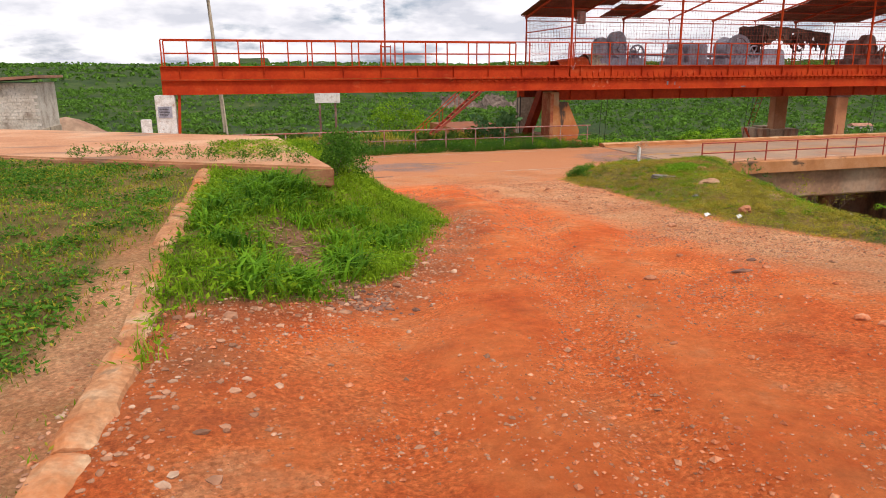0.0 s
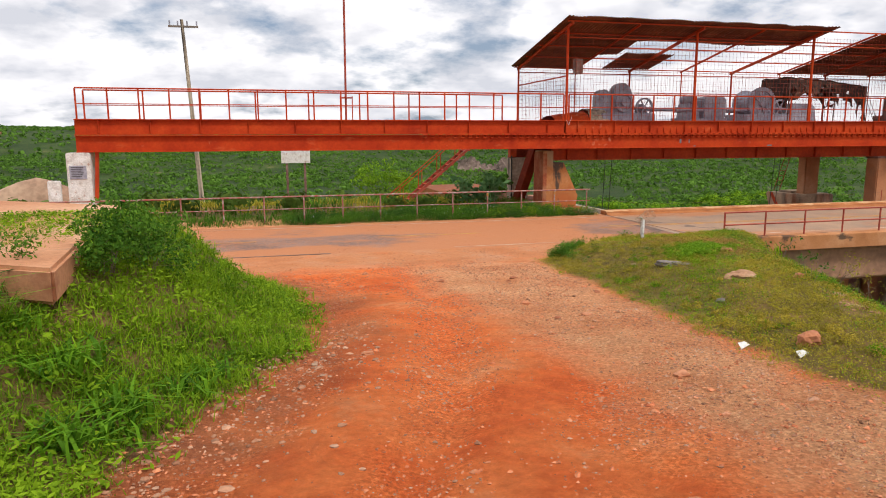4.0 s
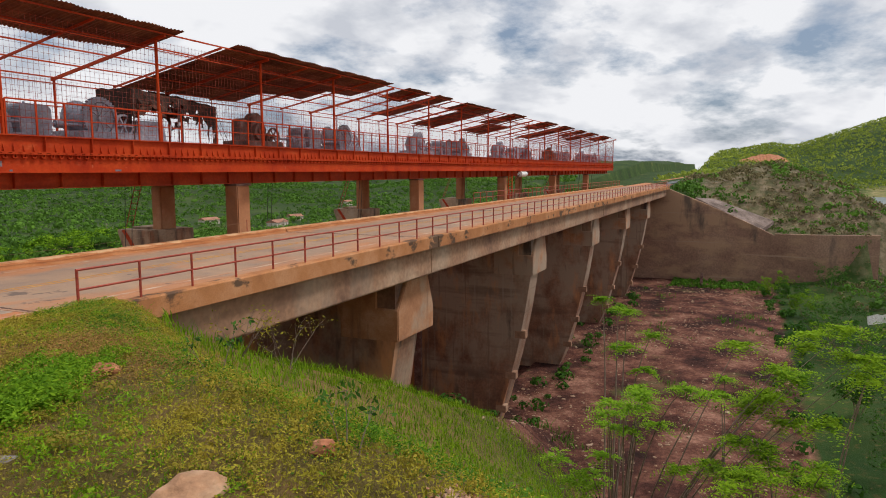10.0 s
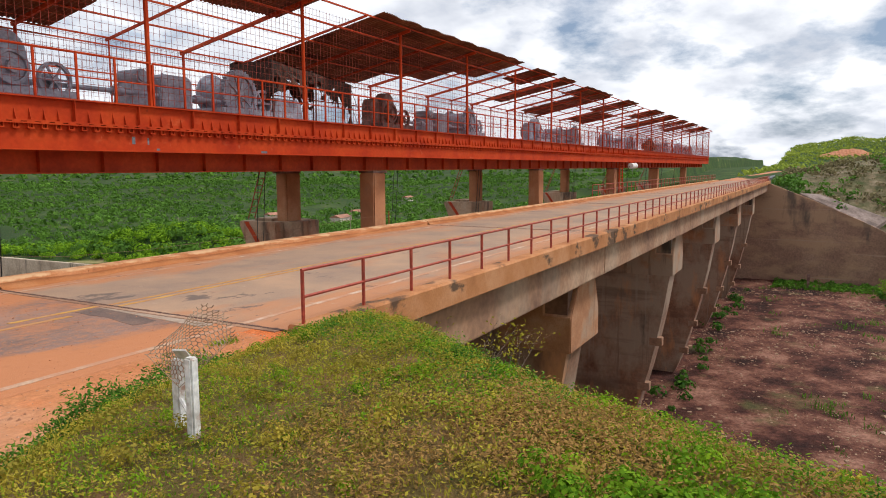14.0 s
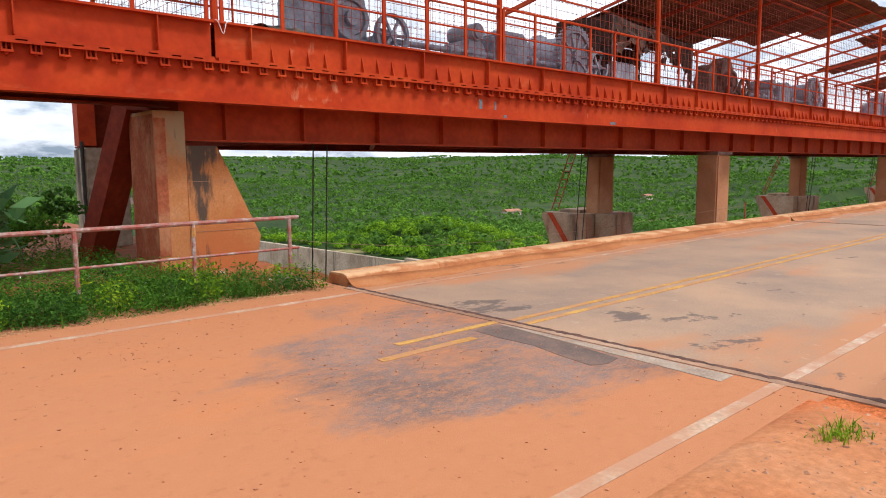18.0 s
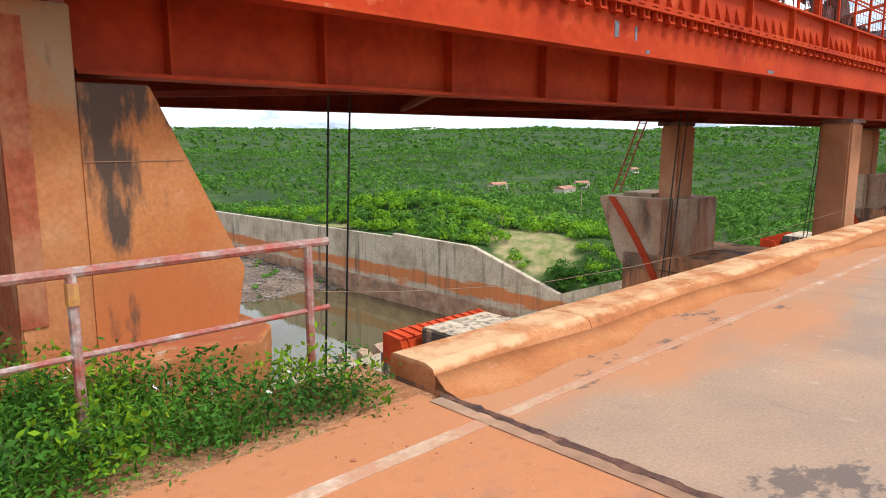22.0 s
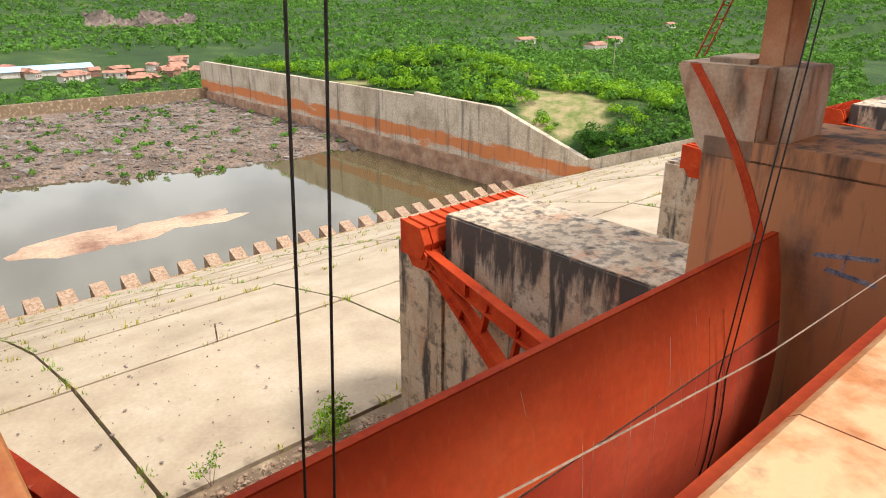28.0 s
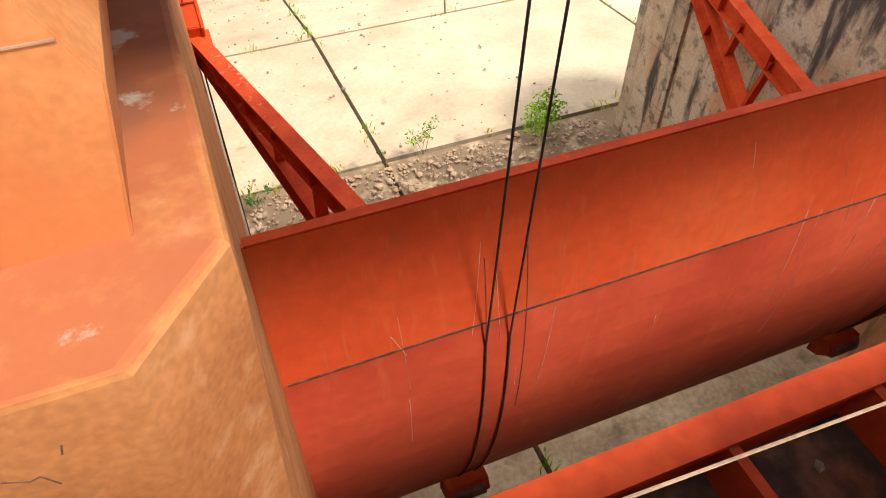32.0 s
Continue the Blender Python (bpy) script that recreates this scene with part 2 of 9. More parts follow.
overlay(FADED, (0.42, 0.20, 0.10), 0.54, 0.68, (2.5, 2.5, 1.2), detail=9, strength=0.8, seed=61)
PILLAR = mat("dusty pillar concrete", (0.45, 0.178, 0.066), 0.9, dark=(0.37, 0.138, 0.052), light=(0.52, 0.26, 0.125), big=0.8, fine=30, bump=0.2, bump_scale=18, amount=0.35, spec=0.15)
overlay(PILLAR, (0.33, 0.235, 0.14), 0.66, 0.82, (1.5, 1.5, 1.0), detail=9, strength=0.85, seed=62, along=((1.5, 2.6, 0.26, "Z"),))
overlay(PILLAR, (0.13, 0.09, 0.065), 0.66, 0.74, (4, 4, 1.2), detail=9, strength=0.7, seed=63, along=((2.2, 2.8, 0.08, "Z"),))
KERB = mat("mouldy orange kerb", (0.44, 0.19, 0.078), 0.9, dark=(0.34, 0.14, 0.06), light=(0.52, 0.26, 0.13), big=0.8, fine=24, bump=0.25, amount=0.35, spec=0.15)
overlay(KERB, (0.06, 0.045, 0.035), 0.56, 0.62, (0.8, 0.8, 1.6), detail=10, strength=0.85, seed=9)
KERBOLD = mat("crumbling kerb concrete", (0.46, 0.22, 0.105), 0.95, dark=(0.34, 0.13, 0.055), light=(0.54, 0.34, 0.20), big=2.2, fine=24, bump=0.7, bump_scale=26, spec=0.1)
overlay(KERBOLD, (0.52, 0.16, 0.05), 0.50, 0.62, (1.3, 1.3, 1.3), detail=9, strength=0.75, seed=71)
overlay(KERBOLD, (0.20, 0.14, 0.09), 0.60, 0.70, (5, 5, 5), detail=9, strength=0.6, seed=72)
NKERB = mat("worn kerb concrete", (0.45, 0.18, 0.072), 0.9, dark=(0.36, 0.13, 0.05), light=(0.52, 0.25, 0.12), big=1.0, fine=24, bump=0.3, amount=0.4, spec=0.12)
overlay(NKERB, (0.60, 0.37, 0.20), 0.70, 0.86, (2.2, 2.2, 2.2), detail=10, strength=0.9, seed=93, along=((0.10, 0.175, 0.30, "Z"),))
overlay(NKERB, (0.10, 0.07, 0.05), 0.66, 0.76, (1.8, 1.8, 3.0), detail=10, strength=0.75, seed=94)
RIM = mat("dirty orange abutment", (0.40, 0.155, 0.055), 0.9, dark=(0.34, 0.118, 0.042), light=(0.45, 0.20, 0.085), big=0.9, fine=26, bump=0.07, bump_scale=14, amount=0.4, spec=0.12)
overlay(RIM, (0.54, 0.29, 0.15), 0.56, 0.70, (3.5, 3.5, 3.5), detail=10, strength=0.6, seed=16)
overlay(RIM, (0.27, 0.13, 0.075), 0.62, 0.72, (1.2, 1.2, 0.9), detail=10, strength=0.5, seed=6)
overlay(RIM, (0.30, 0.085, 0.038), 0.66, 0.84, (2.6, 2.6, 2.6), detail=10, strength=0.85, seed=73, along=((0.17, 0.199, 0.36, "Z"),))
overlay(RIM, (0.21, 0.078, 0.042), 0.84, 0.98, (1.5, 1.5, 1.5), detail=10, strength=0.85, seed=75, along=((0.17, 0.199, 0.24, "Z"), (5.6, 6.5, 0.26, "Y")))
overlay(RIM, (0.36, 0.30, 0.24), 0.94, 1.0, (3.0, 3.0, 3.0), detail=8, strength=0.85, seed=76, along=((0.17, 0.199, 0.32, "Z"),))
TAR = mat("dark asphalt patch", (0.16, 0.105, 0.085), 0.9, dark=(0.11, 0.075, 0.062), light=(0.27, 0.15, 0.10), big=1.5, fine=50, bump=0.4, bump_scale=90)
CRACK = mat("rusty crack", (0.10, 0.045, 0.032), 0.95, dark=(0.04, 0.022, 0.018), light=(0.19, 0.085, 0.05), big=6, fine=60, bump=0.5)
GRAVEL = mat("pinkish gravel", (0.60, 0.19, 0.075), 0.9, dark=(0.44, 0.11, 0.04), light=(0.64, 0.30, 0.16), big=9, fine=30, bump=0.3)
CONC_G = mat("grey stained concrete", (0.48, 0.385, 0.28), 0.9, dark=(0.30, 0.22, 0.155), light=(0.56, 0.46, 0.35), big=0.5, fine=8, bump=0.35)
overlay(CONC_G, (0.035, 0.030, 0.028), 0.53, 0.66, (1.6, 1.6, 0.16), strength=0.92, seed=4)
CONC_P = mat("brown pier concrete", (0.355, 0.195, 0.115), 0.9, dark=(0.19, 0.10, 0.065), light=(0.45, 0.30, 0.20), big=0.28, fine=5, bump=0.35)
overlay(CONC_P, (0.42, 0.36, 0.28), 0.55, 0.75, (0.35, 0.35, 0.12), strength=0.5, seed=7)
overlay(CONC_P, (0.14, 0.075, 0.05), 0.52, 0.7, (0.12, 0.12, 0.45), strength=0.6, seed=11)
PIER = mat("water-marked pier concrete", (0.25, 0.125, 0.075), 0.9, dark=(0.16, 0.075, 0.048), light=(0.32, 0.175, 0.11), big=0.35, fine=6, bump=0.35)
overlay(PIER, (0.34, 0.255, 0.185), 0.56, 0.74, (0.5, 0.5, 0.35), detail=9, strength=0.8, seed=7, along=((14, 34, 0.10), (-9.6, -7.2, 0.16, "Z"), (-5.6, -4.4, -0.10, "Z")))
overlay(PIER, (0.12, 0.065, 0.046), 0.54, 0.66, (0.10, 0.10, 0.9), detail=9, strength=0.6, seed=11)
overlay(PIER, (0.34, 0.27, 0.21), 0.66, 0.72, (3.2, 3.2, 0.12), detail=9, strength=0.4, seed=25, along=((14, 34, 0.06),))
overlay(PIER, (0.52, 0.23, 0.10), 0.56, 0.70, (0.6, 0.6, 0.2), detail=9, strength=0.92, seed=41, along=((3.0, 6.0, 0.26, "Y"),))
overlay(PIER, (0.17, 0.10, 0.07), 0.60, 0.68, (2.2, 2.2, 0.12), detail=9, strength=0.75, seed=43, along=((3.0, 6.0, 0.06, "Y"),))
overlay(PIER, (0.05, 0.042, 0.038), 0.64, 0.78, (1.1, 1.1, 0.3), detail=9, strength=0.85, seed=21, along=((-6.0, -2.3, 0.17, "Z"),))
NOSE = mat("dusty nose concrete", (0.40, 0.185, 0.09), 0.9, dark=(0.30, 0.125, 0.06), light=(0.48, 0.27, 0.16), big=0.9, fine=20, bump=0.25, amount=0.35)
overlay(NOSE, (0.33, 0.265, 0.20), 0.54, 0.70, (0.5, 0.5, 0.5), strength=0.75, seed=17, along=((24, 34, 0.15),))
overlay(NOSE, (0.11, 0.07, 0.05), 0.56, 0.72, (2.4, 2.4, 0.2), detail=9, strength=0.7, seed=18)
EWALL = mat("brown retaining wall", (0.27, 0.155, 0.105), 0.9, dark=(0.19, 0.105, 0.072), light=(0.34, 0.21, 0.145), big=0.12, fine=4, bump=0.35)
overlay(EWALL, (0.40, 0.25, 0.15), 0.52, 0.68, (0.2, 0.2, 0.5), detail=9, strength=0.75, seed=51, along=((-9.0, -5.5, 0.12, "Z"), (-24, -16, 0.06, "Y")))
overlay(EWALL, (0.075, 0.06, 0.05), 0.60, 0.72, (0.35, 0.35, 0.10), detail=9, strength=0.8, seed=52, along=((-10, -4, 0.08, "Z"),))
overlay(EWALL, (0.36, 0.25, 0.18), 0.64, 0.68, (0.03, 0.03, 1.2), strength=0.6, seed=53)
SILT = mat("silty concrete", (0.37, 0.26, 0.155), 0.92, dark=(0.26, 0.175, 0.10), light=(0.48, 0.36, 0.235), big=0.5, fine=6, bump=0.3)
CONC_T = mat("pier tail concrete", (0.50, 0.375, 0.255), 0.9, dark=(0.36, 0.26, 0.175), light=(0.54, 0.44, 0.33), big=0.6, fine=12, bump=0.35, amount=0.4)
overlay(CONC_T, (0.46, 0.20, 0.09), 0.54, 0.70, (0.7, 0.7, 0.2), detail=9, strength=0.75, seed=13)
overlay(CONC_T, (0.20, 0.16, 0.12), 0.63, 0.67, (0.05, 0.05, 1.6), strength=0.6, seed=23)
overlay(CONC_T, (0.11, 0.09, 0.07), 0.53, 0.63, (2.2, 2.2, 2.2), detail=10, strength=0.7, seed=33, along=((-6.36, -6.31, 0.05, "Z"),))
overlay(CONC_T, (0.045, 0.040, 0.036), 0.55, 0.66, (1.3, 1.3, 0.22), detail=10, strength=0.94, seed=4, along=((-9.2, -6.7, 0.19, "Z"), (-6.36, -6.31, -0.20, "Z")))
BLOCK = mat("mouldy warm concrete", (0.50, 0.35, 0.23), 0.9, dark=(0.36, 0.22, 0.13), light=(0.56, 0.43, 0.31), big=0.7, fine=12, bump=0.35, amount=0.4)
overlay(BLOCK, (0.44, 0.15, 0.065), 0.54, 0.70, (0.8, 0.8, 0.25), strength=0.7, seed=43)
overlay(BLOCK, (0.03, 0.026, 0.023), 0.60, 0.80, (1.3, 1.3, 0.35), detail=10, strength=0.9, seed=44, along=((-1.6, 0.0, 0.12, "Z"), (0.08, 0.12, -0.06, "Z")))
PIER_TOP = mat("dark dirt on the pier", (0.10, 0.062, 0.045), 0.95, dark=(0.035, 0.025, 0.02), light=(0.26, 0.16, 0.11), big=1.1, fine=14, bump=0.5, bump_scale=18)
CONC_S = mat("pale chute concrete", (0.375, 0.285, 0.19), 0.92, dark=(0.30, 0.22, 0.145), light=(0.43, 0.34, 0.24), big=0.22, fine=5, bump=0.2, amount=0.22)
overlay(CONC_S, (0.36, 0.26, 0.16), 0.60, 0.75, (0.3, 0.12, 0.3), strength=0.6, seed=2)
overlay(SILT, (0.15, 0.095, 0.055), 0.56, 0.68, (0.9, 0.9, 0.9), detail=10, strength=0.9, seed=76, along=((20.5, 23.5, 0.2, "Y"),))
overlay(CONC_S, (0.17, 0.12, 0.08), 0.66, 0.78, (0.8, 0.8, 0.8), detail=10, strength=0.8, seed=77, along=((27.2, 26.1, 0.2, "Y"),))
CONC_W = mat("basin wall concrete", (0.50, 0.40, 0.29), 0.9, dark=(0.34, 0.26, 0.18), light=(0.56, 0.46, 0.35), big=0.12, fine=2, bump=0.3)
overlay(CONC_W, (0.30, 0.19, 0.12), 0.62, 0.78, (0.05, 0.05, 1.4), strength=0.5, seed=8)
overlay(CONC_W, (0.50, 0.15, 0.035), 0.68, 0.84, (0.25, 0.12, 0.6), detail=9, strength=0.92, seed=3, along=((-39.0, -36.6, 0.45, "Z"), (-35.0, -33.2, -0.45, "Z")))
overlay(CONC_W, (0.09, 0.075, 0.06), 0.54, 0.70, (0.6, 0.6, 0.05), strength=0.8, seed=4)
STEEL = mat("painted grey machine", (0.34, 0.34, 0.40), 0.5, metal=0.1, dark=(0.22, 0.22, 0.26), light=(0.44, 0.44, 0.50), big=2, fine=12, bump=0.1)
BARE = mat("bare dull steel", (0.17, 0.18, 0.20), 0.6, metal=0.2, dark=(0.08, 0.08, 0.09), light=(0.24, 0.25, 0.28), big=8, fine=40, bump=0.2)
STEEL_R = mat("rusty machine", (0.20, 0.10, 0.08), 0.7, dark=(0.10, 0.05, 0.04), light=(0.30, 0.2, 0.17), big=2, fine=12, bump=0.2)
CHAR = mat("burnt tarpaulin", (0.05, 0.026, 0.019), 0.9, dark=(0.018, 0.012, 0.010), light=(0.14, 0.055, 0.032), big=2, fine=8)
CABLE = mat("dark steel rope", (0.055, 0.05, 0.045), 0.6, metal=0.3, big=6, fine=60, bump=0.3, bump_scale=120)
ROPE = mat("pale rope", (0.24, 0.155, 0.10), 0.9, big=6, fine=60)
NETTING = mat("rusty galvanised wire", (0.34, 0.22, 0.14), 0.7, dark=(0.18, 0.09, 0.055), light=(0.50, 0.38, 0.27), big=6, fine=60)
WHITE = mat("chipped white paint", (0.72, 0.70, 0.66), 0.7, dark=(0.52, 0.47, 0.42), light=(0.8, 0.8, 0.78), big=4, fine=25)
overlay(WHITE, (0.35, 0.16, 0.09), 0.60, 0.68, (7, 7, 7), strength=0.8, seed=1)
YELLOW = mat("worn yellow line", (0.52, 0.26, 0.05), 0.85, dark=(0.42, 0.19, 0.055), light=(0.58, 0.33, 0.08), big=1.5, fine=20)
overlay(YELLOW, (0.40, 0.19, 0.09), 0.44, 0.56, (2.2, 2.2, 2.2), strength=0.8, seed=8)
LINEW = mat("worn white line", (0.50, 0.34, 0.23), 0.85, dark=(0.44, 0.24, 0.14), light=(0.58, 0.44, 0.34), big=1.2, fine=20)
overlay(LINEW, (0.42, 0.20, 0.11), 0.38, 0.54, (2.2, 2.2, 2.2), strength=0.9, seed=2)
ASPH = mat("dusty asphalt", (0.235, 0.145, 0.115), 0.9, dark=(0.15, 0.095, 0.078), light=(0.33, 0.20, 0.15), big=0.5, fine=45, bump=0.4, bump_scale=90)
overlay(ASPH, (0.46, 0.34, 0.28), 0.60, 0.66, (55, 55, 55), detail=3, strength=0.5, seed=5)
overlay(ASPH, (0.45, 0.172, 0.068), 0.515, 0.63, (0.22, 0.42, 0.3), detail=14, strength=0.95, seed=12, along=((-11, -7.5, 0.22), (-4.2, -2.6, -0.24), (-1.7, -2.8, 0.2, "Y"), (0.15, 0.5, 0.09, "Y"), (1.2, 2.2, 0.1, "Y")), grain=0.74)
overlay(ASPH, (0.46, 0.185, 0.078), 0.47, 0.60, (6, 9, 6), detail=12, strength=0.6, seed=27, grain=0.8)
overlay(ASPH, (0.30, 0.105, 0.045), 0.58, 0.70, (9, 9, 9), strength=0.4, seed=2)
overlay(ASPH, (0.50, 0.18, 0.062), 0.56, 0.70, (0.5, 0.9, 1), detail=9, strength=0.65, seed=21)
DECK = mat("worn deck concrete", (0.33, 0.215, 0.145), 0.88, dark=(0.24, 0.165, 0.125), light=(0.42, 0.26, 0.16), big=0.4, fine=40, bump=0.2, bump_scale=70, amount=0.35)
overlay(DECK, (0.44, 0.185, 0.08), 0.56, 0.74, (0.3, 0.7, 0.5), detail=9, strength=0.85, seed=14, along=((2.0, 3.6, 0.32, "Y"), (-2.0, -3.8, 0.3, "Y")))
overlay(DECK, (0.085, 0.065, 0.06), 0.665, 0.69, (0.6, 0.95, 0.5), detail=12, strength=0.75, seed=4, along=((9, 1, 0.085),), grain=0.7)
overlay(DECK, (0.50, 0.38, 0.28), 0.62, 0.70, (5, 5, 5), detail=9, strength=0.35, seed=95)
overlay(DECK, (0.16, 0.12, 0.10), 0.64, 0.70, (3, 0.8, 3), detail=10, strength=0.45, seed=96)
BAND = mat("pale joint concrete", (0.36, 0.27, 0.20), 0.9, dark=(0.27, 0.19, 0.14), light=(0.42, 0.33, 0.26), big=3, fine=40, bump=0.3)
overlay(BAND, (0.42, 0.19, 0.09), 0.58, 0.66, (4, 4, 4), strength=0.7, seed=9)
TILE = mat("roof tile", (0.36, 0.17, 0.11), 0.9, big=0.3, fine=3)
PLASTER = mat("whitewashed brick", (0.60, 0.52, 0.44), 0.9, dark=(0.36, 0.28, 0.22), light=(0.70, 0.64, 0.57), big=1.2, fine=10, bump=0.4)
BRICKY = mat("bare brick wall", (0.30, 0.15, 0.095), 0.9, dark=(0.22, 0.10, 0.06), light=(0.36, 0.20, 0.13), big=0.6, fine=5)
ROCK = mat("pale rock", (0.34, 0.215, 0.135), 0.9, dark=(0.20, 0.115, 0.07), light=(0.44, 0.32, 0.23), big=2.5, fine=14, bump=0.5)
ROCK_T = mat("tan rock", (0.40, 0.215, 0.115), 0.9, dark=(0.26, 0.125, 0.065), light=(0.48, 0.31, 0.19), big=2.5, fine=14, bump=0.5)
SLATE = mat("grey slab rock", (0.25, 0.215, 0.20), 0.9, dark=(0.13, 0.11, 0.10), light=(0.36, 0.31, 0.28), big=3, fine=14, bump=0.5)
ROCK_R = mat("red rock", (0.46, 0.18, 0.085), 0.9, dark=(0.30, 0.10, 0.05), light=(0.56, 0.28, 0.16), big=2.5, fine=14, bump=0.5)
ROCK_D = mat("dark rubble", (0.22, 0.16, 0.135), 0.9, dark=(0.12, 0.085, 0.07), light=(0.34, 0.27, 0.23), big=0.4, fine=3, bump=0.5)
SAND = mat("pale sand", (0.40, 0.26, 0.17), 0.95, dark=(0.22, 0.11, 0.07), light=(0.46, 0.33, 0.22), big=0.12, fine=2)
BARK = mat("grey bark", (0.22, 0.16, 0.12), 0.9, big=3, fine=20)
WOOD = mat("grey weathered wood", (0.20, 0.16, 0.13), 0.9, big=2, fine=20)


def vary(m, lo=0.55, hi=1.3):
    """Each stone a little lighter or darker than the next."""
    n, l = m.node_tree.nodes, m.node_tree.links
    b = n["Principled BSDF"]
    src = b.inputs["Base Color"].links[0].from_socket
    g = n.new("ShaderNodeNewGeometry")
    r = n.new("ShaderNodeValToRGB")
    r.color_ramp.elements[0].color, r.color_ramp.elements[1].color = (lo, lo * 0.95, lo * 0.92, 1), (hi, hi * 1.08, hi * 1.15, 1)
    l.new(g.outputs["Random Per Island"], r.inputs[0])
    x = n.new("ShaderNodeMixRGB"); x.blend_type = "MULTIPLY"; x.inputs[0].default_value = 1.0
    l.new(src, x.inputs[1]); l.new(r.outputs[0], x.inputs[2]); l.new(x.outputs[0], b.inputs["Base Color"])


STONE = mat("river stone", (0.46, 0.21, 0.11), 0.9, dark=(0.28, 0.13, 0.07), light=(0.48, 0.31, 0.2), big=2.5, fine=14, bump=0.3)
STONE_B = mat("dark brown stone", (0.22, 0.10, 0.062), 0.9, dark=(0.10, 0.05, 0.035), light=(0.34, 0.18, 0.11), big=3, fine=14, bump=0.3)
QUARRY = mat("dark quarry rock", (0.15, 0.105, 0.085), 0.95, dark=(0.06, 0.05, 0.035), light=(0.24, 0.175, 0.14), big=0.08, fine=0.8, bump=0.5, bump_scale=1)
RUBBLE = mat("broken rubble", (0.185, 0.14, 0.11), 0.9, dark=(0.11, 0.08, 0.065), light=(0.27, 0.21, 0.17), big=0.15, fine=3, bump=0.5)
for q_ in (GRAVEL, STONE, RUBBLE):
    vary(q_, 0.6, 1.15)


def leaf(name, dark, light, scale=0.35, trans=0.25, each=0.5, clump=0.0, fine=10.0):
    m = bpy.data.materials.new(name)
    m.use_nodes = True
    n, l = m.node_tree.nodes, m.node_tree.links
    b = n["Principled BSDF"]
    b.inputs["Roughness"].default_value = 0.8
    b.inputs["Specular IOR Level"].default_value = 0.08
    g = n.new("ShaderNodeNewGeometry")
    t = n.new("ShaderNodeTexNoise"); t.inputs["Scale"].default_value = scale; t.inputs["Detail"].default_value = 3
    l.new(g.outputs["Position"], t.inputs["Vector"])
    a = n.new("ShaderNodeMath"); a.operation = "MULTIPLY_ADD"; a.inputs[1].default_value = each
    l.new(g.outputs["Random Per Island"], a.inputs[0])
    s = n.new("ShaderNodeMath"); s.operation = "MULTIPLY"; s.inputs[1].default_value = 1.4 - each - clump
    l.new(t.outputs["Fac"], s.inputs[0])
    if clump:
        t2 = n.new("ShaderNodeTexNoise"); t2.inputs["Scale"].default_value = scale * fine; t2.inputs["Detail"].default_value = 2
        l.new(g.outputs["Position"], t2.inputs["Vector"])
        c = n.new("ShaderNodeMath"); c.operation = "MULTIPLY_ADD"; c.inputs[1].default_value = clump
        l.new(t2.outputs["Fac"], c.inputs[0]); l.new(s.outputs[0], c.inputs[2])
        s = c
    l.new(s.outputs[0], a.inputs[2])
    r = n.new("ShaderNodeValToRGB")
    r.color_ramp.elements[0].position, r.color_ramp.elements[1].position = 0.35, 0.95
    r.color_ramp.elements[0].color, r.color_ramp.elements[1].color = (*dark, 1), (*light, 1)
    l.new(a.outputs[0], r.inputs[0])
    l.new(r.outputs[0], b.inputs["Base Color"])
    tr = n.new("ShaderNodeBsdfTranslucent"); l.new(r.outputs[0], tr.inputs[0])
    mixn = n.new("ShaderNodeMixShader"); mixn.inputs[0].default_value = trans
    l.new(b.outputs[0], mixn.inputs[1]); l.new(tr.outputs[0], mixn.inputs[2])
    l.new(mixn.outputs[0], n["Material Output"].inputs[0])
    return m


GRASS = leaf("green grass", (0.06, 0.15, 0.008), (0.27, 0.42, 0.018), 0.8, 0.4)
CANE = leaf("long bank grass", (0.03, 0.10, 0.010), (0.17, 0.36, 0.018), 1.1, 0.4)
OCHRE = leaf("ochre weeds", (0.22, 0.18, 0.020), (0.52, 0.40, 0.055), 0.7, 0.35)
OLIVE = leaf("olive brown weeds", (0.17, 0.15, 0.02), (0.38, 0.30, 0.05), 0.9, 0.3)
GRASS_Y = leaf("yellowing grass", (0.19, 0.175, 0.016), (0.48, 0.41, 0.048), 0.9, 0.4)
WITHER = leaf("withered weeds", (0.17, 0.10, 0.028), (0.46, 0.27, 0.085), 1.2, 0.3)
BROAD = leaf("broad grey-green leaves", (0.06, 0.15, 0.05), (0.17, 0.32, 0.12), 1.5, 0.3)
VERGE = leaf("verge weeds", (0.024, 0.085, 0.010), (0.125, 0.27, 0.026), 0.9, 0.35)
# paler than LEAF_F: sunlight on the hill is mixed into the colour
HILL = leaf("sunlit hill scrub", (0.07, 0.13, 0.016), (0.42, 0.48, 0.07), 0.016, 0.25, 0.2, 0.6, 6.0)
DRY = leaf("dry scrub", (0.09, 0.075, 0.035), (0.26, 0.22, 0.11), 0.05, 0.2)
LEAF_B = leaf("bright leaves", (0.06, 0.16, 0.008), (0.25, 0.42, 0.022), 0.35, 0.4)
LEAF_D = leaf("dark leaves", (0.018, 0.062, 0.012), (0.08, 0.19, 0.024), 0.6, 0.3)
LEAF_F = leaf("valley scrub", (0.020, 0.062, 0.012), (0.135, 0.27, 0.034), 0.020, 0.22, 0.10, 0.7, 8.0)
SLOPE = leaf("falling bank scrub", (0.018, 0.05, 0.010), (0.12, 0.19, 0.028), 0.08, 0.25, 0.2, 0.5, 8.0)


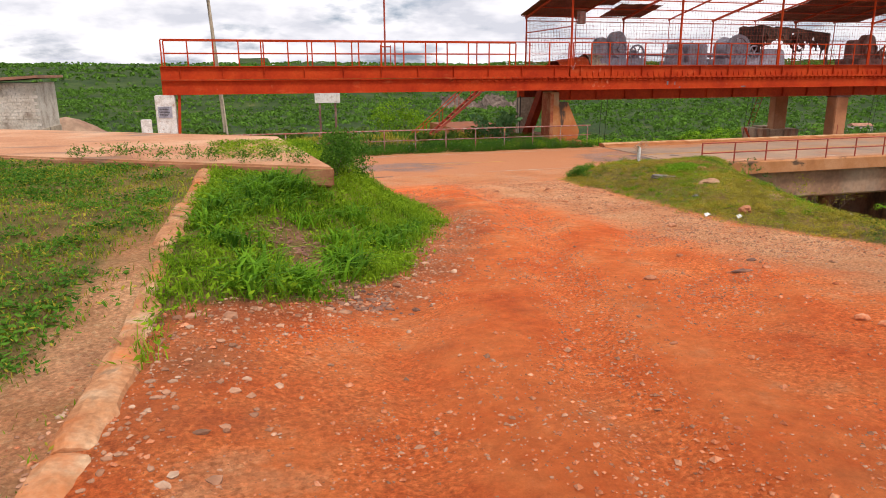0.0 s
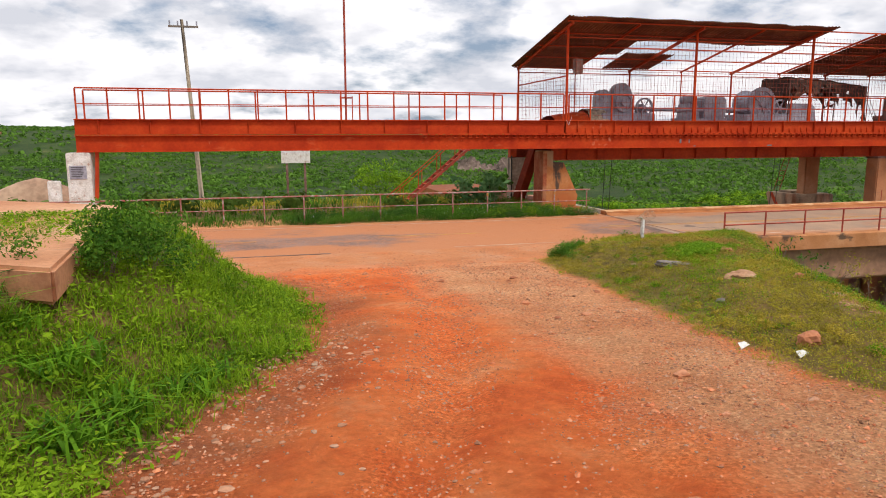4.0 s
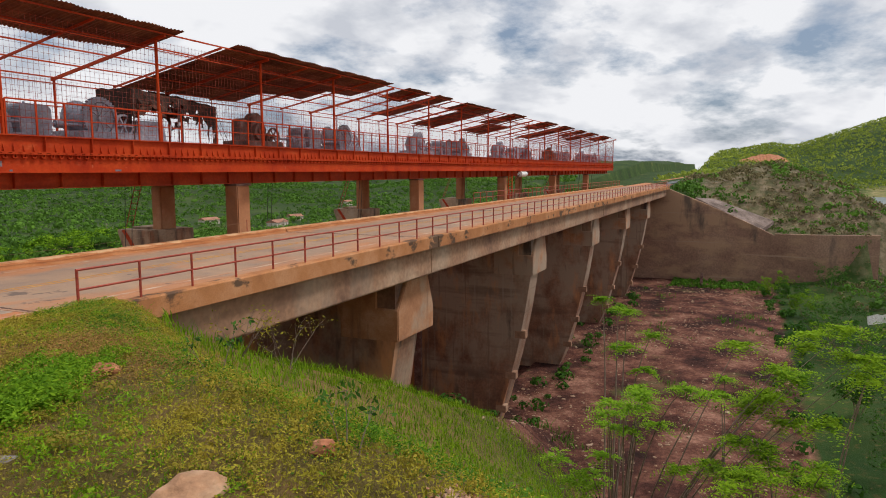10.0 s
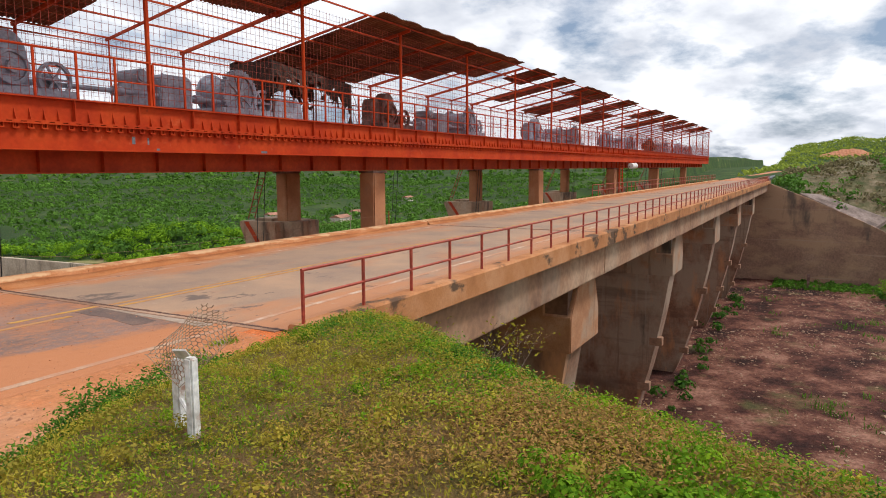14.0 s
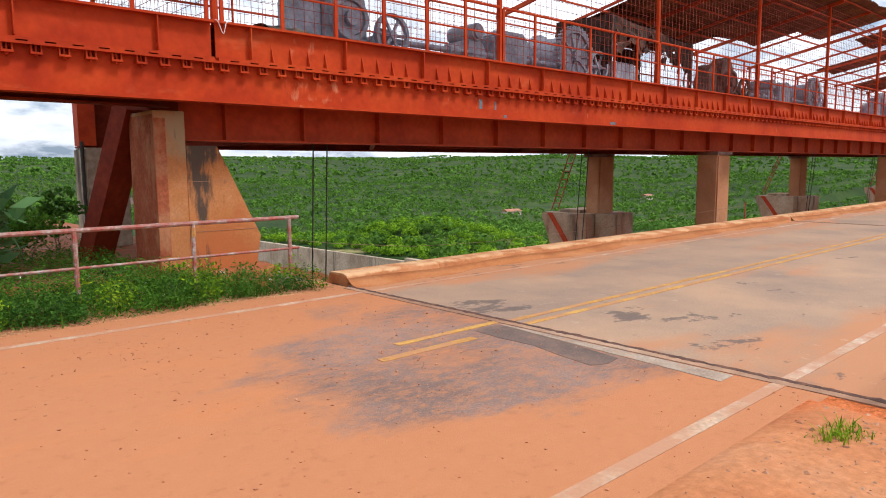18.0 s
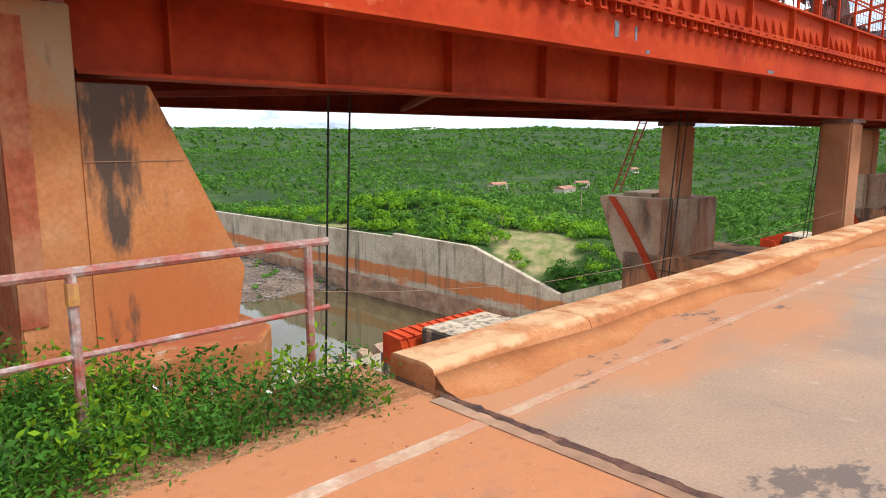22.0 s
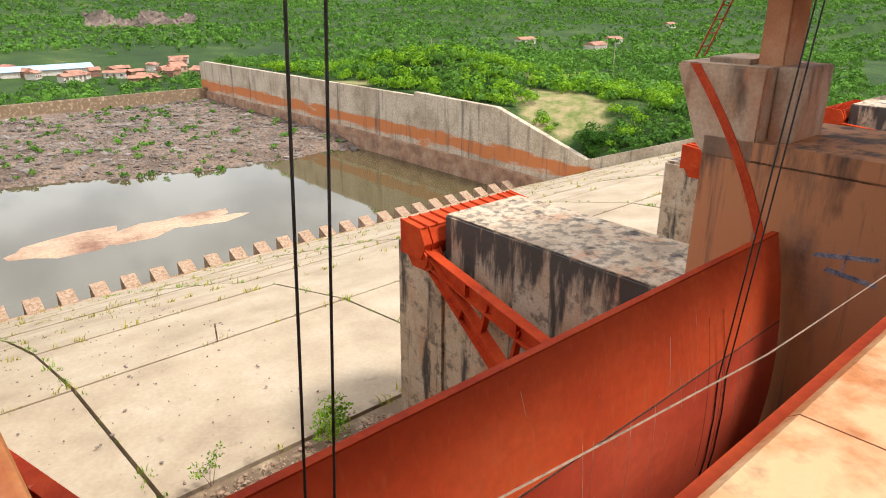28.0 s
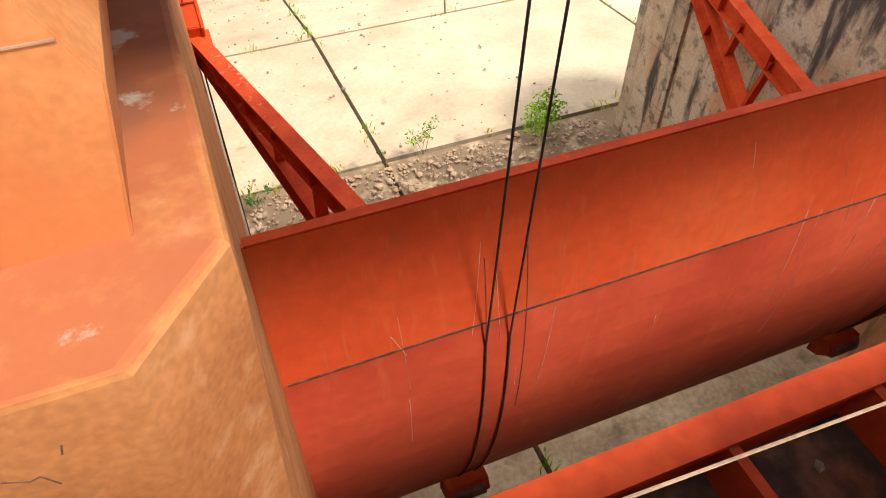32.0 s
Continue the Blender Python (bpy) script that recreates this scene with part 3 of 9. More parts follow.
# ---- building kit ----
class Mesh:
    """Collects corners and faces of one part."""
    def __init__(self):
        self.v, self.f = [], []

    def add(self, v, f):
        k = len(self.v)
        self.v.extend(v)
        self.f.extend([tuple(i + k for i in q) for q in f])
        return self

    def box(self, x0, x1, y0, y1, z0, z1):
        return self.add([(x0, y0, z0), (x1, y0, z0), (x1, y1, z0), (x0, y1, z0), (x0, y0, z1), (x1, y0, z1), (x1, y1, z1), (x0, y1, z1)],
                        [(3, 2, 1, 0), (4, 5, 6, 7), (0, 1, 5, 4), (1, 2, 6, 5), (2, 3, 7, 6), (3, 0, 4, 7)])

    def prism(self, pts, axis, a, b):
        """A polygon, given in the two other axes in order, pushed from a to b along axis."""
        def at(p, c):
            q = list(p); q.insert(axis, c); return tuple(q)
        n = len(pts)
        area = sum(pts[i][0] * pts[(i + 1) % n][1] - pts[(i + 1) % n][0] * pts[i][1] for i in range(n))
        if (area > 0) == (axis == 1):
            pts = pts[::-1]
        f = [tuple(range(n))[::-1], tuple(range(n, 2 * n))]
        f += [(i, (i + 1) % n, n + (i + 1) % n, n + i) for i in range(n)]
        return self.add([at(p, a) for p in pts] + [at(p, b) for p in pts], f)

    def rod(self, p, q, r, n=8, r2=None, ends=True):
        p, q = Vector(p), Vector(q)
        d = (q - p).normalized()
        u = d.orthogonal().normalized(); w = d.cross(u)
        r2 = r if r2 is None else r2
        v = [tuple(c + (u * math.cos(2 * math.pi * i / n) + w * math.sin(2 * math.pi * i / n)) * s) for c, s in ((p, r), (q, r2)) for i in range(n)]
        f = [(i, (i + 1) % n, n + (i + 1) % n, n + i) for i in range(n)]
        if ends:
            f += [tuple(range(n))[::-1], tuple(range(n, 2 * n))]
        return self.add(v, f)

    def bar(self, p, q, w, h):
        """A square bar from p to q, w wide (level) and h high."""
        p, q = Vector(p), Vector(q)
        d = (q - p).normalized()
        s = d.cross(Vector((0, 0, 1)))
        s = s.normalized() if s.length > 1e-4 else Vector((1, 0, 0))
        u = s.cross(d)
        v = [tuple(c + s * a * w / 2 + u * b * h / 2) for c in (p, q) for a, b in ((-1, -1), (1, -1), (1, 1), (-1, 1))]
        return self.add(v, [(0, 1, 2, 3), (7, 6, 5, 4), (0, 4, 5, 1), (1, 5, 6, 2), (2, 6, 7, 3), (3, 7, 4, 0)])

    def data(self, name, smooth=False):
        me = bpy.data.meshes.new(name)
        me.from_pydata(self.v, [], self.f)
        if smooth:
            me.polygons.foreach_set("use_smooth", [True] * len(me.polygons))
        me.update()
        return me


def soften(me, width=0.02):
    """Rounds the edges of a mesh a little."""
    bm = bmesh.new(); bm.from_mesh(me)
    bmesh.ops.remove_doubles(bm, verts=bm.verts, dist=1e-5)
    bmesh.ops.recalc_face_normals(bm, faces=bm.faces)
    es = [e for e in bm.edges if len(e.link_faces) == 2 and e.calc_face_angle(0) > 0.6]
    bmesh.ops.bevel(bm, geom=es, offset=width, segments=2, affect="EDGES", clamp_overlap=True)
    bm.to_mesh(me); bm.free()
    return me


def thing(name, label, category, group="", kind="", at=(0, 0, 0)):
    ob = new(name)
    ob.location = at
    ob.empty_display_size = 0.2
    return tagged(ob, label, category, group, kind)


def part(name, mesh, material, parent, label="", smooth=False, edge=0.0, at=None, kind=""):
    """Links a Mesh, or mesh data, as one object under a thing or part."""
    me = mesh if isinstance(mesh, bpy.types.Mesh) else mesh.data(name, smooth)
    if edge:
        soften(me, edge)
    if not me.materials:
        me.materials.append(material)
    ob = new(name, me)
    if parent is not None:
        ob.parent = parent
        ob.location = Vector(at) if at is not None else -Vector(parent.location) if parent.parent is None else -(Vector(parent.location) + Vector(parent.parent.location))
    elif at is not None:
        ob.location = at
    return tagged(ob, label, kind=kind)


def solo(name, mesh, material, label, category, group="", kind="", smooth=False, edge=0.0):
    me = mesh if isinstance(mesh, bpy.types.Mesh) else mesh.data(name, smooth)
    if edge:
        soften(me, edge)
    if not me.materials:
        me.materials.append(material)
    return tagged(new(name, me), label, category, group, kind)


rng = np.random.default_rng(7)


def sm(a, b, v):
    t = np.clip((v - a) / (b - a), 0, 1)
    return t * t * (3 - 2 * t)


def wave(x, y, s, k=0):
    """A cheap smooth noise on arrays, about -1 to 1."""
    a = np.sin(x / s * 1.3 + 1.7 * k) * np.cos(y / s * 1.1 - 0.9 * k) + 0.6 * np.sin((x * 0.8 - y * 1.3) / s * 1.9 + 2.3 * k)
    return (a + 0.45 * np.sin((x * 1.7 + y * 0.6) / s * 3.1 + k) * np.cos((y - x * 0.4) / s * 2.7 + 4 * k)) / 2.05

# ---- ground: one sheet to the horizon ----
X0, PITCH, BAY, PW = -0.4, 20.65, 16.55, 4.1          # first bay's west wall, pier pitch, clear bay, pier width
XE = X0 + 6 * PITCH - PW                                # east abutment face
SPILL = ((-2, -16.6), (8, -16.6), (24, -16.6), (32, -17.1), (39, -17.8), (49, -20.0), (60, -23.6), (80, -31.2), (106, -41.3), (112, -43.6))


def spill_z(y):
    return np.interp(y, [p[0] for p in SPILL], [p[1] for p in SPILL])


def track_left(y):
    return np.interp(y, [-30, -25, -22.9, -21.7, -20, -18, -15.2, -12, -9.2, -7, -4, 0], [-20.0, -19.6, -19.3, -17.6, -16.3, -15.6, -14.4, -14.1, -14.8, -15.8, -17.2, -20])


def track_right(y):
    return np.interp(y, [-40, -21.3, -18.5, -16.3, -13.5, -10, -7.5, -6.4, -5.5, -4.2], [-8.0, -8.9, -9.6, -9.2, -8.7, -8.3, -8.0, -6.6, -4.0, -0.5])


def terrace_z(y):
    return np.maximum(0.075 * np.clip(-4.5 - y, 0, 30) + 0.04, np.interp(y, [-31, -25.5, -23.8, -20.4, -15.6, -12], [1.7, 1.70, 1.73, 1.92, 2.10, 2.2]))


def kerb_x(y):
    return np.interp(y, [-31, -25.5, -23.8, -20.4, -15.6], [-19.9, -19.6, -19.46, -19.38, -19.15])


def gully_x(y):
    return np.interp(y, [-29, -24.5, -23.1, -21.9, -21, -18, -14, -9], [-16.6, -15.8, -15.15, -14.7, -14.5, -13.2, -12.2, -11.6])


def ground_z(x, y):
    x, y = np.asarray(x, float), np.asarray(y, float)
    up = 0.075 * np.clip(-4.5 - y, 0, 30)
    # grass bank and terrace west of the track
    west = sm(0.1, 3.0, track_left(y) - x) * sm(-6.0, -12.0, y)
    west = np.maximum(west, sm(2.3, 0.1, x - kerb_x(y)) * sm(-14.5, -16, y))
    z = up + west * (terrace_z(y) - up)
    # grass mound between track and ravine
    md = x - track_right(y)
    z = z + (0.42 * sm(0.1, 2.2, md) * np.exp(-((y + 9) / 6.5) ** 2) + 0.10 * sm(0, 1.5, md)) * sm(-4.3, -6.2, y)
    # gully and wheel ruts worn into the track
    gd = x - gully_x(y) + 0.25 * wave(x, y, 1.7, 4)
    on = (y < -4.4) * sm(-7.0, -9.5, y) * (west < 0.05) * (md < 0)
    z = z - on * (0.09 * np.exp(-(gd / 0.28) ** 2) + 0.05 * np.exp(-((gd + 1.9) / 0.4) ** 2) + 0.045 * np.exp(-((gd - 1.7) / 0.45) ** 2) - 0.04 * np.exp(-((gd + 0.9) / 0.5) ** 2))
    z = z + on * (0.016 * wave(x, y, 0.42, 2) + 0.012 * wave(x, y, 0.21, 5))
    # verge north of the road
    z = np.where(y > 0, 0.12 * sm(4.0, 5.2, y), z)
    near = sm(60, 20, np.hypot(x + 8, y + 8))
    z = z + 0.035 * near * wave(x, y, 1.3, 1) * sm(3.2, 4.6, np.abs(y))
    z = z + 0.04 * sm(-6.0, -4.2, y) * (y < -3.55) * (x < -0.5)
    # ravine slope down to the upstream floor
    rim = np.interp(y, [-80, -30, -20, -16.3, -14, -11, -9, -6.5, -4.4, 0, 6], [-16, -9.0, -7.0, -5.9, -4.8, -3.7, -2.6, -0.6, 0.6, 1.2, 1.2])
    slope = np.interp(y, [-60, -20, -12, -4.4], [0.52, 0.56, 0.54, 0.43])
    d = x - rim
    sl = -slope * np.clip(d, 0, 200) + 0.25 * wave(x, y, 4, 3) * sm(1, 6, d)
    r = sm(-1.2, 1.6, d)
    ravine = np.maximum(np.where(y < 5.6, z * (1 - r) + np.minimum(z, sl + 0.55 * (1 - r)) * r, z), -16.7)
    z = np.where((x > rim - 1.2) & (y < 5.6), ravine, z)
    z = np.where((np.abs(y - 0.1) < 3.42) & (x < 0.5), -0.12, z)
    z = np.where((x > 0.05) & (np.abs(y) < 5.3), np.minimum(z, -0.5), z)
    # upstream floor, green bank beyond the apron, far shore
    bank = -16.6 + 0.05 * np.clip(-22.5 - y, 0, 14) + 0.19 * np.clip(-36.5 - y, 0, 60) + 0.35 * wave(x, y, 9, 5) * sm(-22.5, -30, y)
    bank = np.minimum(bank, -8.8 + 3 * sm(120, 260, -y))
    z = np.where((y < -1) & (x > 5), np.maximum(z, bank * sm(20, 45, x) + z * (1 - sm(20, 45, x))), z)
    # east abutment hill
    east = sm(XE + 0.5, XE + 3.0, x)
    shore = np.interp(y, [-400, -120, -60, -49, -42, -36, -26, -10, -4, 10, 60, 120], [-17, -16, -14.5, -10.5, -6.5, -4.5, -3.2, -1.6, -0.1, -0.1, -5, -28])
    knoll = 6.5 * np.exp(-(((x - 165) / 40) ** 2 + ((y + 24) / 15) ** 2))
    hill = 92 * np.exp(-(((x - 700) / 210) ** 2 + ((y + 235) / 195) ** 2))
    rim_e = np.interp(y, [-400, -60, -40, -36.6, -36.2, -22, -18, -10, -4.6, 5], [-17, -15.2, -15.8, -15.8, -8.3, -8.5, -6.5, -2.9, -0.7, -0.7])
    land = rim_e + (shore + knoll + hill * 0.93 + 0.5 * wave(x, y, 11, 2) - rim_e) * sm(1.5, 24, x - XE)
    z = np.where(x > XE + 0.5, z * (1 - east) + land * east, z)
    # north: west bank falls to the valley
    fall = sm(9, 60, y) * 9 + sm(45, 230, y) * 34
    vz = 0.12 - fall + 1.2 * wave(x, y, 17, 4) * sm(14, 40, y)
    z = np.where((y > 5.6) & (x < X0 - 0.3), vz, z)
    # spillway trough and basin
    inside = (x > X0 - 1.4) & (x < XE + 1.2)
    trough = np.where(y < 112, spill_z(y) - 0.6, -47.0)
    trough = np.where(y > 165, -47 + 5.5 * sm(165, 200, y + 0.22 * (x - 60) + 6 * wave(x, y, 22, 2)) + 0.6 * wave(x, y, 5, 6), trough)
    z = np.where(inside & (y > 2.2) & (y < 286) & (x > np.where(y > 4.6, -1.7, 0.05)), trough, z)
    # land east of the basin wall
    eastb = -24 - 13 * sm(120, 420, y) - 0.035 * np.clip(x - 130, 0, 400) + 7.5 * np.exp(-(((x - 150) / 24) ** 2 + ((y - 175) / 40) ** 2)) + 1.0 * wave(x, y, 15, 8)
    top = np.interp(y, [6, 24, 60, 91, 118, 149, 284], [-1, -8.4, -22.2, -33.2, -25.3, -25.2, -27.3])
    eastb = top + (eastb - top) * sm(2, 26, x - XE)
    z = np.where((x >= XE + 1.2) & (y > 5.6), np.minimum(eastb, 30) * sm(5.6, 30, y) + z * (1 - sm(5.6, 30, y)), z)
    z = np.where((y >= 286) & (y < 3000), np.minimum(z, -41) * 0 - 41.5 + 1.0 * wave(x, y, 21, 3), z)
    # far valley sides rise to the rim
    dist = np.hypot(x - 60, np.maximum(y, -200) - 40)
    rise = sm(520, 1900, dist) * 52 + sm(1500, 2900, dist) * 22
    lumps = (10 * wave(x, y, 260, 2) + 6 * wave(x, y, 110, 7)) * sm(380, 900, dist)
    z = np.where(y > 250, z + rise + lumps + 4 * sm(300, 520, dist), z)
    z = np.where((y <= 250) & (dist > 450) & (x < XE), np.minimum(z, 6) + sm(450, 1500, dist) * 38 + lumps * 0.8, z)
    z = np.where((y <= 250) & (dist > 450) & (x >= XE), z + sm(520, 2400, dist) * 40 + lumps * 0.6 * sm(0, 250, y), z)
    return z


def axis(fine_a, fine_b, step, mid_a, mid_b, mid, far, grow=1.16):
    a = list(np.arange(fine_a, fine_b, step)) + list(np.arange(fine_b, mid_b, mid))
    lo = list(np.arange(mid_a, fine_a, mid))
    out = lo + a
    s = mid
    while out[-1] < far:
        s *= grow; out.append(out[-1] + s)
    s = mid
    while out[0] > -far:
        s *= grow; out.insert(0, out[0] - s)
    return np.array(out)


gx = axis(-23, 5, 0.17, -40, 132, 1.3, 4200)
gy = axis(-31, 6.5, 0.17, -45, 210, 1.3, 4200)
GX, GY = np.meshgrid(gx, gy)
GZ = ground_z(GX, GY)
nx, ny = len(gx), len(gy)
idx = np.arange(nx * ny).reshape(ny, nx)
quads = np.stack([idx[:-1, :-1], idx[:-1, 1:], idx[1:, 1:], idx[1:, :-1]], -1).reshape(-1, 4)
gme = bpy.data.meshes.new("ground")
gme.from_pydata(np.stack([GX, GY, GZ], -1).reshape(-1, 3).tolist(), [], quads.tolist())
gme.polygons.foreach_set("use_smooth", [True] * len(gme.polygons))


def put_attr(name, values):
    a = gme.attributes.new(name, "FLOAT", "POINT")
    a.data.foreach_set("value", np.asarray(values, np.float32).ravel())


def is_track(x, y):
    """1 on the bare dirt track, 0 in the grass."""
    t = sm(-0.5, 0.4, x - track_left(y)) * sm(0.5, -0.4, x - track_right(y))
    return t * sm(0, -4, y)


south = (GY < 0)
put_attr("dirt", np.maximum(is_track(GX, GY), sm(5.2, 4.0, np.abs(GY)) * (GX < 2)))
put_attr("damp", sm(-0.6, 0.1, GX - track_left(GY)) * sm(1.7, 0.3, GX - track_left(GY)) * sm(-5, -8, GY) * (0.58 - 0.4 * sm(-23, -25, GY)))
put_attr("apron", sm(-23.5, -21.0, GY) * sm(8, 24, GX) * (GY < 6) * sm(XE + 3, XE, GX) * sm(-9, -13, GZ))
put_attr("pale", np.maximum(np.maximum(sm(-12.5, -10.5, GX) * is_track(GX, GY) * 0.95 * sm(-5.6, -7.6, GY), 0.85 * sm(-1.1 + 0.10 * (GY + 24), -0.5, GX - kerb_x(GY)) * sm(0.05, -0.05, GX - kerb_x(GY)) * sm(-15, -24, GY)), sm(5.6, 4.6, np.abs(GY)) * (GX < 2) * (GY > 0)))
put_attr("dusty", is_track(GX, GY) * sm(-8.6, -5.8, GY) * 0.95)
put_attr("wild", sm(45, 90, np.hypot(GX + 8, GY + 8)))
put_attr("rubble", ((GX > X0 - 1) & (GX < XE + 1) & (GY > 100) & (GY < 290)) * 1.0)
put_attr("bare", np.exp(-(((GX + 28) / 9) ** 2 + ((GY - 46) / 6) ** 2)) + 0.9 * np.exp(-(((GX + 12) / 6) ** 2 + ((GY - 30) / 4) ** 2)) + 0.8 * np.exp(-(((GX + 24) / 5) ** 2 + ((GY - 20) / 4) ** 2)) + np.exp(-(((GX - 200) / 20) ** 2 + ((GY - 164) / 14) ** 2)) + np.exp(-(((GX - 137) / 9) ** 2 + ((GY - 116) / 12) ** 2)) + 0.8 * np.exp(-(((GX - 165) / 14) ** 2 + ((GY - 146) / 14) ** 2)) + np.exp(-(((GX - 380) / 50) ** 2 + ((GY + 90) / 25) ** 2)) + np.exp(-(((GX - 130) / 11) ** 2 + ((GY - 106) / 9) ** 2)) + 0.9 * np.exp(-(((GX - 190) / 32) ** 2 + ((GY - 141 - 0.25 * (GX - 190)) / 6) ** 2)) + np.exp(-(((GX - 122) / 5) ** 2 + ((GY - 182) / 9) ** 2)))
put_attr("knoll", sm(XE, XE + 3, GX) * sm(260, 190, GX) * sm(-60, -40, GY) * sm(-6, -10, GY) * 0.62)
put_attr("wheel", is_track(GX, GY) * (0.95 * np.exp(-((GX - gully_x(GY) + 0.85) / 0.55) ** 2) + 0.95 * np.exp(-((GX - gully_x(GY) - 0.85) / 0.5) ** 2) + 0.35 * np.exp(-((GX - gully_x(GY) + 2.3) / 0.5) ** 2)))
GROUND = bpy.data.materials.new("earth and grass soil")
GROUND.use_nodes = True
n, l = GROUND.node_tree.nodes, GROUND.node_tree.links
b = n["Principled BSDF"]; b.inputs["Roughness"].default_value = 0.95; b.inputs["Specular IOR Level"].default_value = 0.15


def tex(scale, detail=6, rough=0.6):
    g = n.new("ShaderNodeNewGeometry"); t = n.new("ShaderNodeTexNoise")
    t.inputs["Scale"].default_value, t.inputs["Detail"].default_value, t.inputs["Roughness"].default_value = scale, detail, rough
    l.new(g.outputs["Position"], t.inputs["Vector"])
    return t.outputs["Fac"]


def ramp(src, *stops):
    r = n.new("ShaderNodeValToRGB")
    e = r.color_ramp.elements
    while len(e) < len(stops):
        e.new(0.5)
    for q, (p, c) in zip(e, stops):
        q.position, q.color = p, (*c, 1)
    l.new(src, r.inputs[0])
    return r.outputs[0]


def mixc(fac, a, c):
    x = n.new("ShaderNodeMixRGB")
    l.new(fac, x.inputs[0]); l.new(a, x.inputs[1]); l.new(c, x.inputs[2])
    return x.outputs[0]


def attr(name, scale=2.5, hard=0.18, detail=8):
    """A mask of the mesh with a ragged edge."""
    a = n.new("ShaderNodeAttribute"); a.attribute_name = name
    s = n.new("ShaderNodeMath"); s.operation = "ADD"; l.new(a.outputs["Fac"], s.inputs[0])
    q = n.new("ShaderNodeMath"); q.operation = "MULTIPLY_ADD"; q.inputs[1].default_value, q.inputs[2].default_value = 1.3, -0.65
    l.new(tex(scale, detail), q.inputs[0]); l.new(q.outputs[0], s.inputs[1])
    r = n.new("ShaderNodeMapRange"); r.inputs["From Min"].default_value, r.inputs["From Max"].default_value = 0.5 - hard, 0.5 + hard
    l.new(s.outputs[0], r.inputs["Value"])
    return r.outputs[0]


def times(a, c, amount=1.0):
    x = n.new("ShaderNodeMixRGB"); x.blend_type = "MULTIPLY"; x.inputs[0].default_value = amount
    l.new(a, x.inputs[1]); l.new(c, x.inputs[2])
    return x.outputs[0]


soil = ramp(tex(1.6, 10, 0.7), (0.3, (0.10, 0.075, 0.024)), (0.5, (0.20, 0.145, 0.045)), (0.7, (0.36, 0.19, 0.09)))
green = ramp(tex(0.022, 10, 0.68), (0.32, (0.012, 0.032, 0.008)), (0.48, (0.022, 0.052, 0.010)), (0.63, (0.045, 0.080, 0.016)), (0.74, (0.24, 0.18, 0.085)))
gpos = n.new("ShaderNodeNewGeometry"); gs = n.new("ShaderNodeSeparateXYZ"); l.new(gpos.outputs["Position"], gs.inputs[0])
wild = n.new("ShaderNodeAttribute"); wild.attribute_name = "wild"
far = n.new("ShaderNodeMapRange"); far.inputs["From Min"].default_value, far.inputs["From Max"].default_value = -5, -14
l.new(gs.outputs["Z"], far.inputs["Value"])
dirt = ramp(tex(0.8, 10, 0.66), (0.30, (0.60, 0.105, 0.024)), (0.42, (0.76, 0.155, 0.036)), (0.57, (0.83, 0.22, 0.060)), (0.70, (0.78, 0.31, 0.13)))
rough = times(dirt, ramp(tex(22, 8, 0.75), (0.34, (0.62, 0.54, 0.52)), (0.50, (1.02, 1.0, 1.0)), (0.66, (1.3, 1.45, 1.6))), 0.9)
smooth_ = times(dirt, ramp(tex(7, 10, 0.74), (0.34, (0.76, 0.70, 0.69)), (0.66, (1.12, 1.14, 1.16))), 0.9)
vor = n.new("ShaderNodeTexVoronoi"); vor.inputs["Scale"].default_value = 34.0
vg = n.new("ShaderNodeNewGeometry"); l.new(vg.outputs["Position"], vor.inputs["Vector"])
vs = n.new("ShaderNodeSeparateXYZ"); l.new(vor.outputs["Color"], vs.inputs[0])
pebbled = ramp(vs.outputs["X"], (0.0, (0.72, 0.64, 0.62)), (0.5, (1.0, 0.98, 0.97)), (0.85, (1.08, 1.1, 1.12)), (1.0, (1.15, 1.45, 1.65)))
rough = times(rough, pebbled, 0.75)
dirt = mixc(attr("wheel", 0.9, 0.3), mixc(ramp(tex(0.75, 8, 0.66), (0.34, (0, 0, 0)), (0.50, (1, 1, 1))), smooth_, rough), smooth_)
pale = times(ramp(tex(0.7), (0.3, (0.60, 0.235, 0.095)), (0.7, (0.76, 0.41, 0.205))), ramp(tex(24, 8, 0.75), (0.36, (0.68, 0.64, 0.63)), (0.62, (1.25, 1.25, 1.3))), 0.9)
pale = times(pale, pebbled, 0.75)
apron = ramp(tex(0.22, 10, 0.66), (0.36, (0.026, 0.012, 0.010)), (0.46, (0.070, 0.027, 0.020)), (0.54, (0.15, 0.062, 0.042)), (0.66, (0.29, 0.145, 0.10)))
apron = times(apron, ramp(tex(3, 8, 0.7), (0.36, (0.5, 0.45, 0.45)), (0.52, (1, 1, 1)), (0.68, (1.5, 1.55, 1.6))), 0.8)
moss = n.new("ShaderNodeMapRange"); moss.inputs["From Min"].default_value, moss.inputs["From Max"].default_value, moss.inputs["To Max"].default_value = 0.56, 0.66, 0.75
l.new(tex(0.13, 9, 0.7), moss.inputs["Value"])
apron = mixc(moss.outputs[0], apron, ramp(tex(2.5), (0.35, (0.05, 0.06, 0.02)), (0.65, (0.15, 0.13, 0.05))))
rubble = times(ramp(tex(0.12, 8), (0.35, (0.12, 0.085, 0.065)), (0.65, (0.26, 0.185, 0.14))), ramp(tex(1.6, 6), (0.35, (0.4, 0.4, 0.4)), (0.65, (1.25, 1.2, 1.15))), 0.9)
fmax = n.new("ShaderNodeMath"); fmax.operation = "MAXIMUM"
l.new(far.outputs[0], fmax.inputs[0]); l.new(wild.outputs["Fac"], fmax.inputs[1])
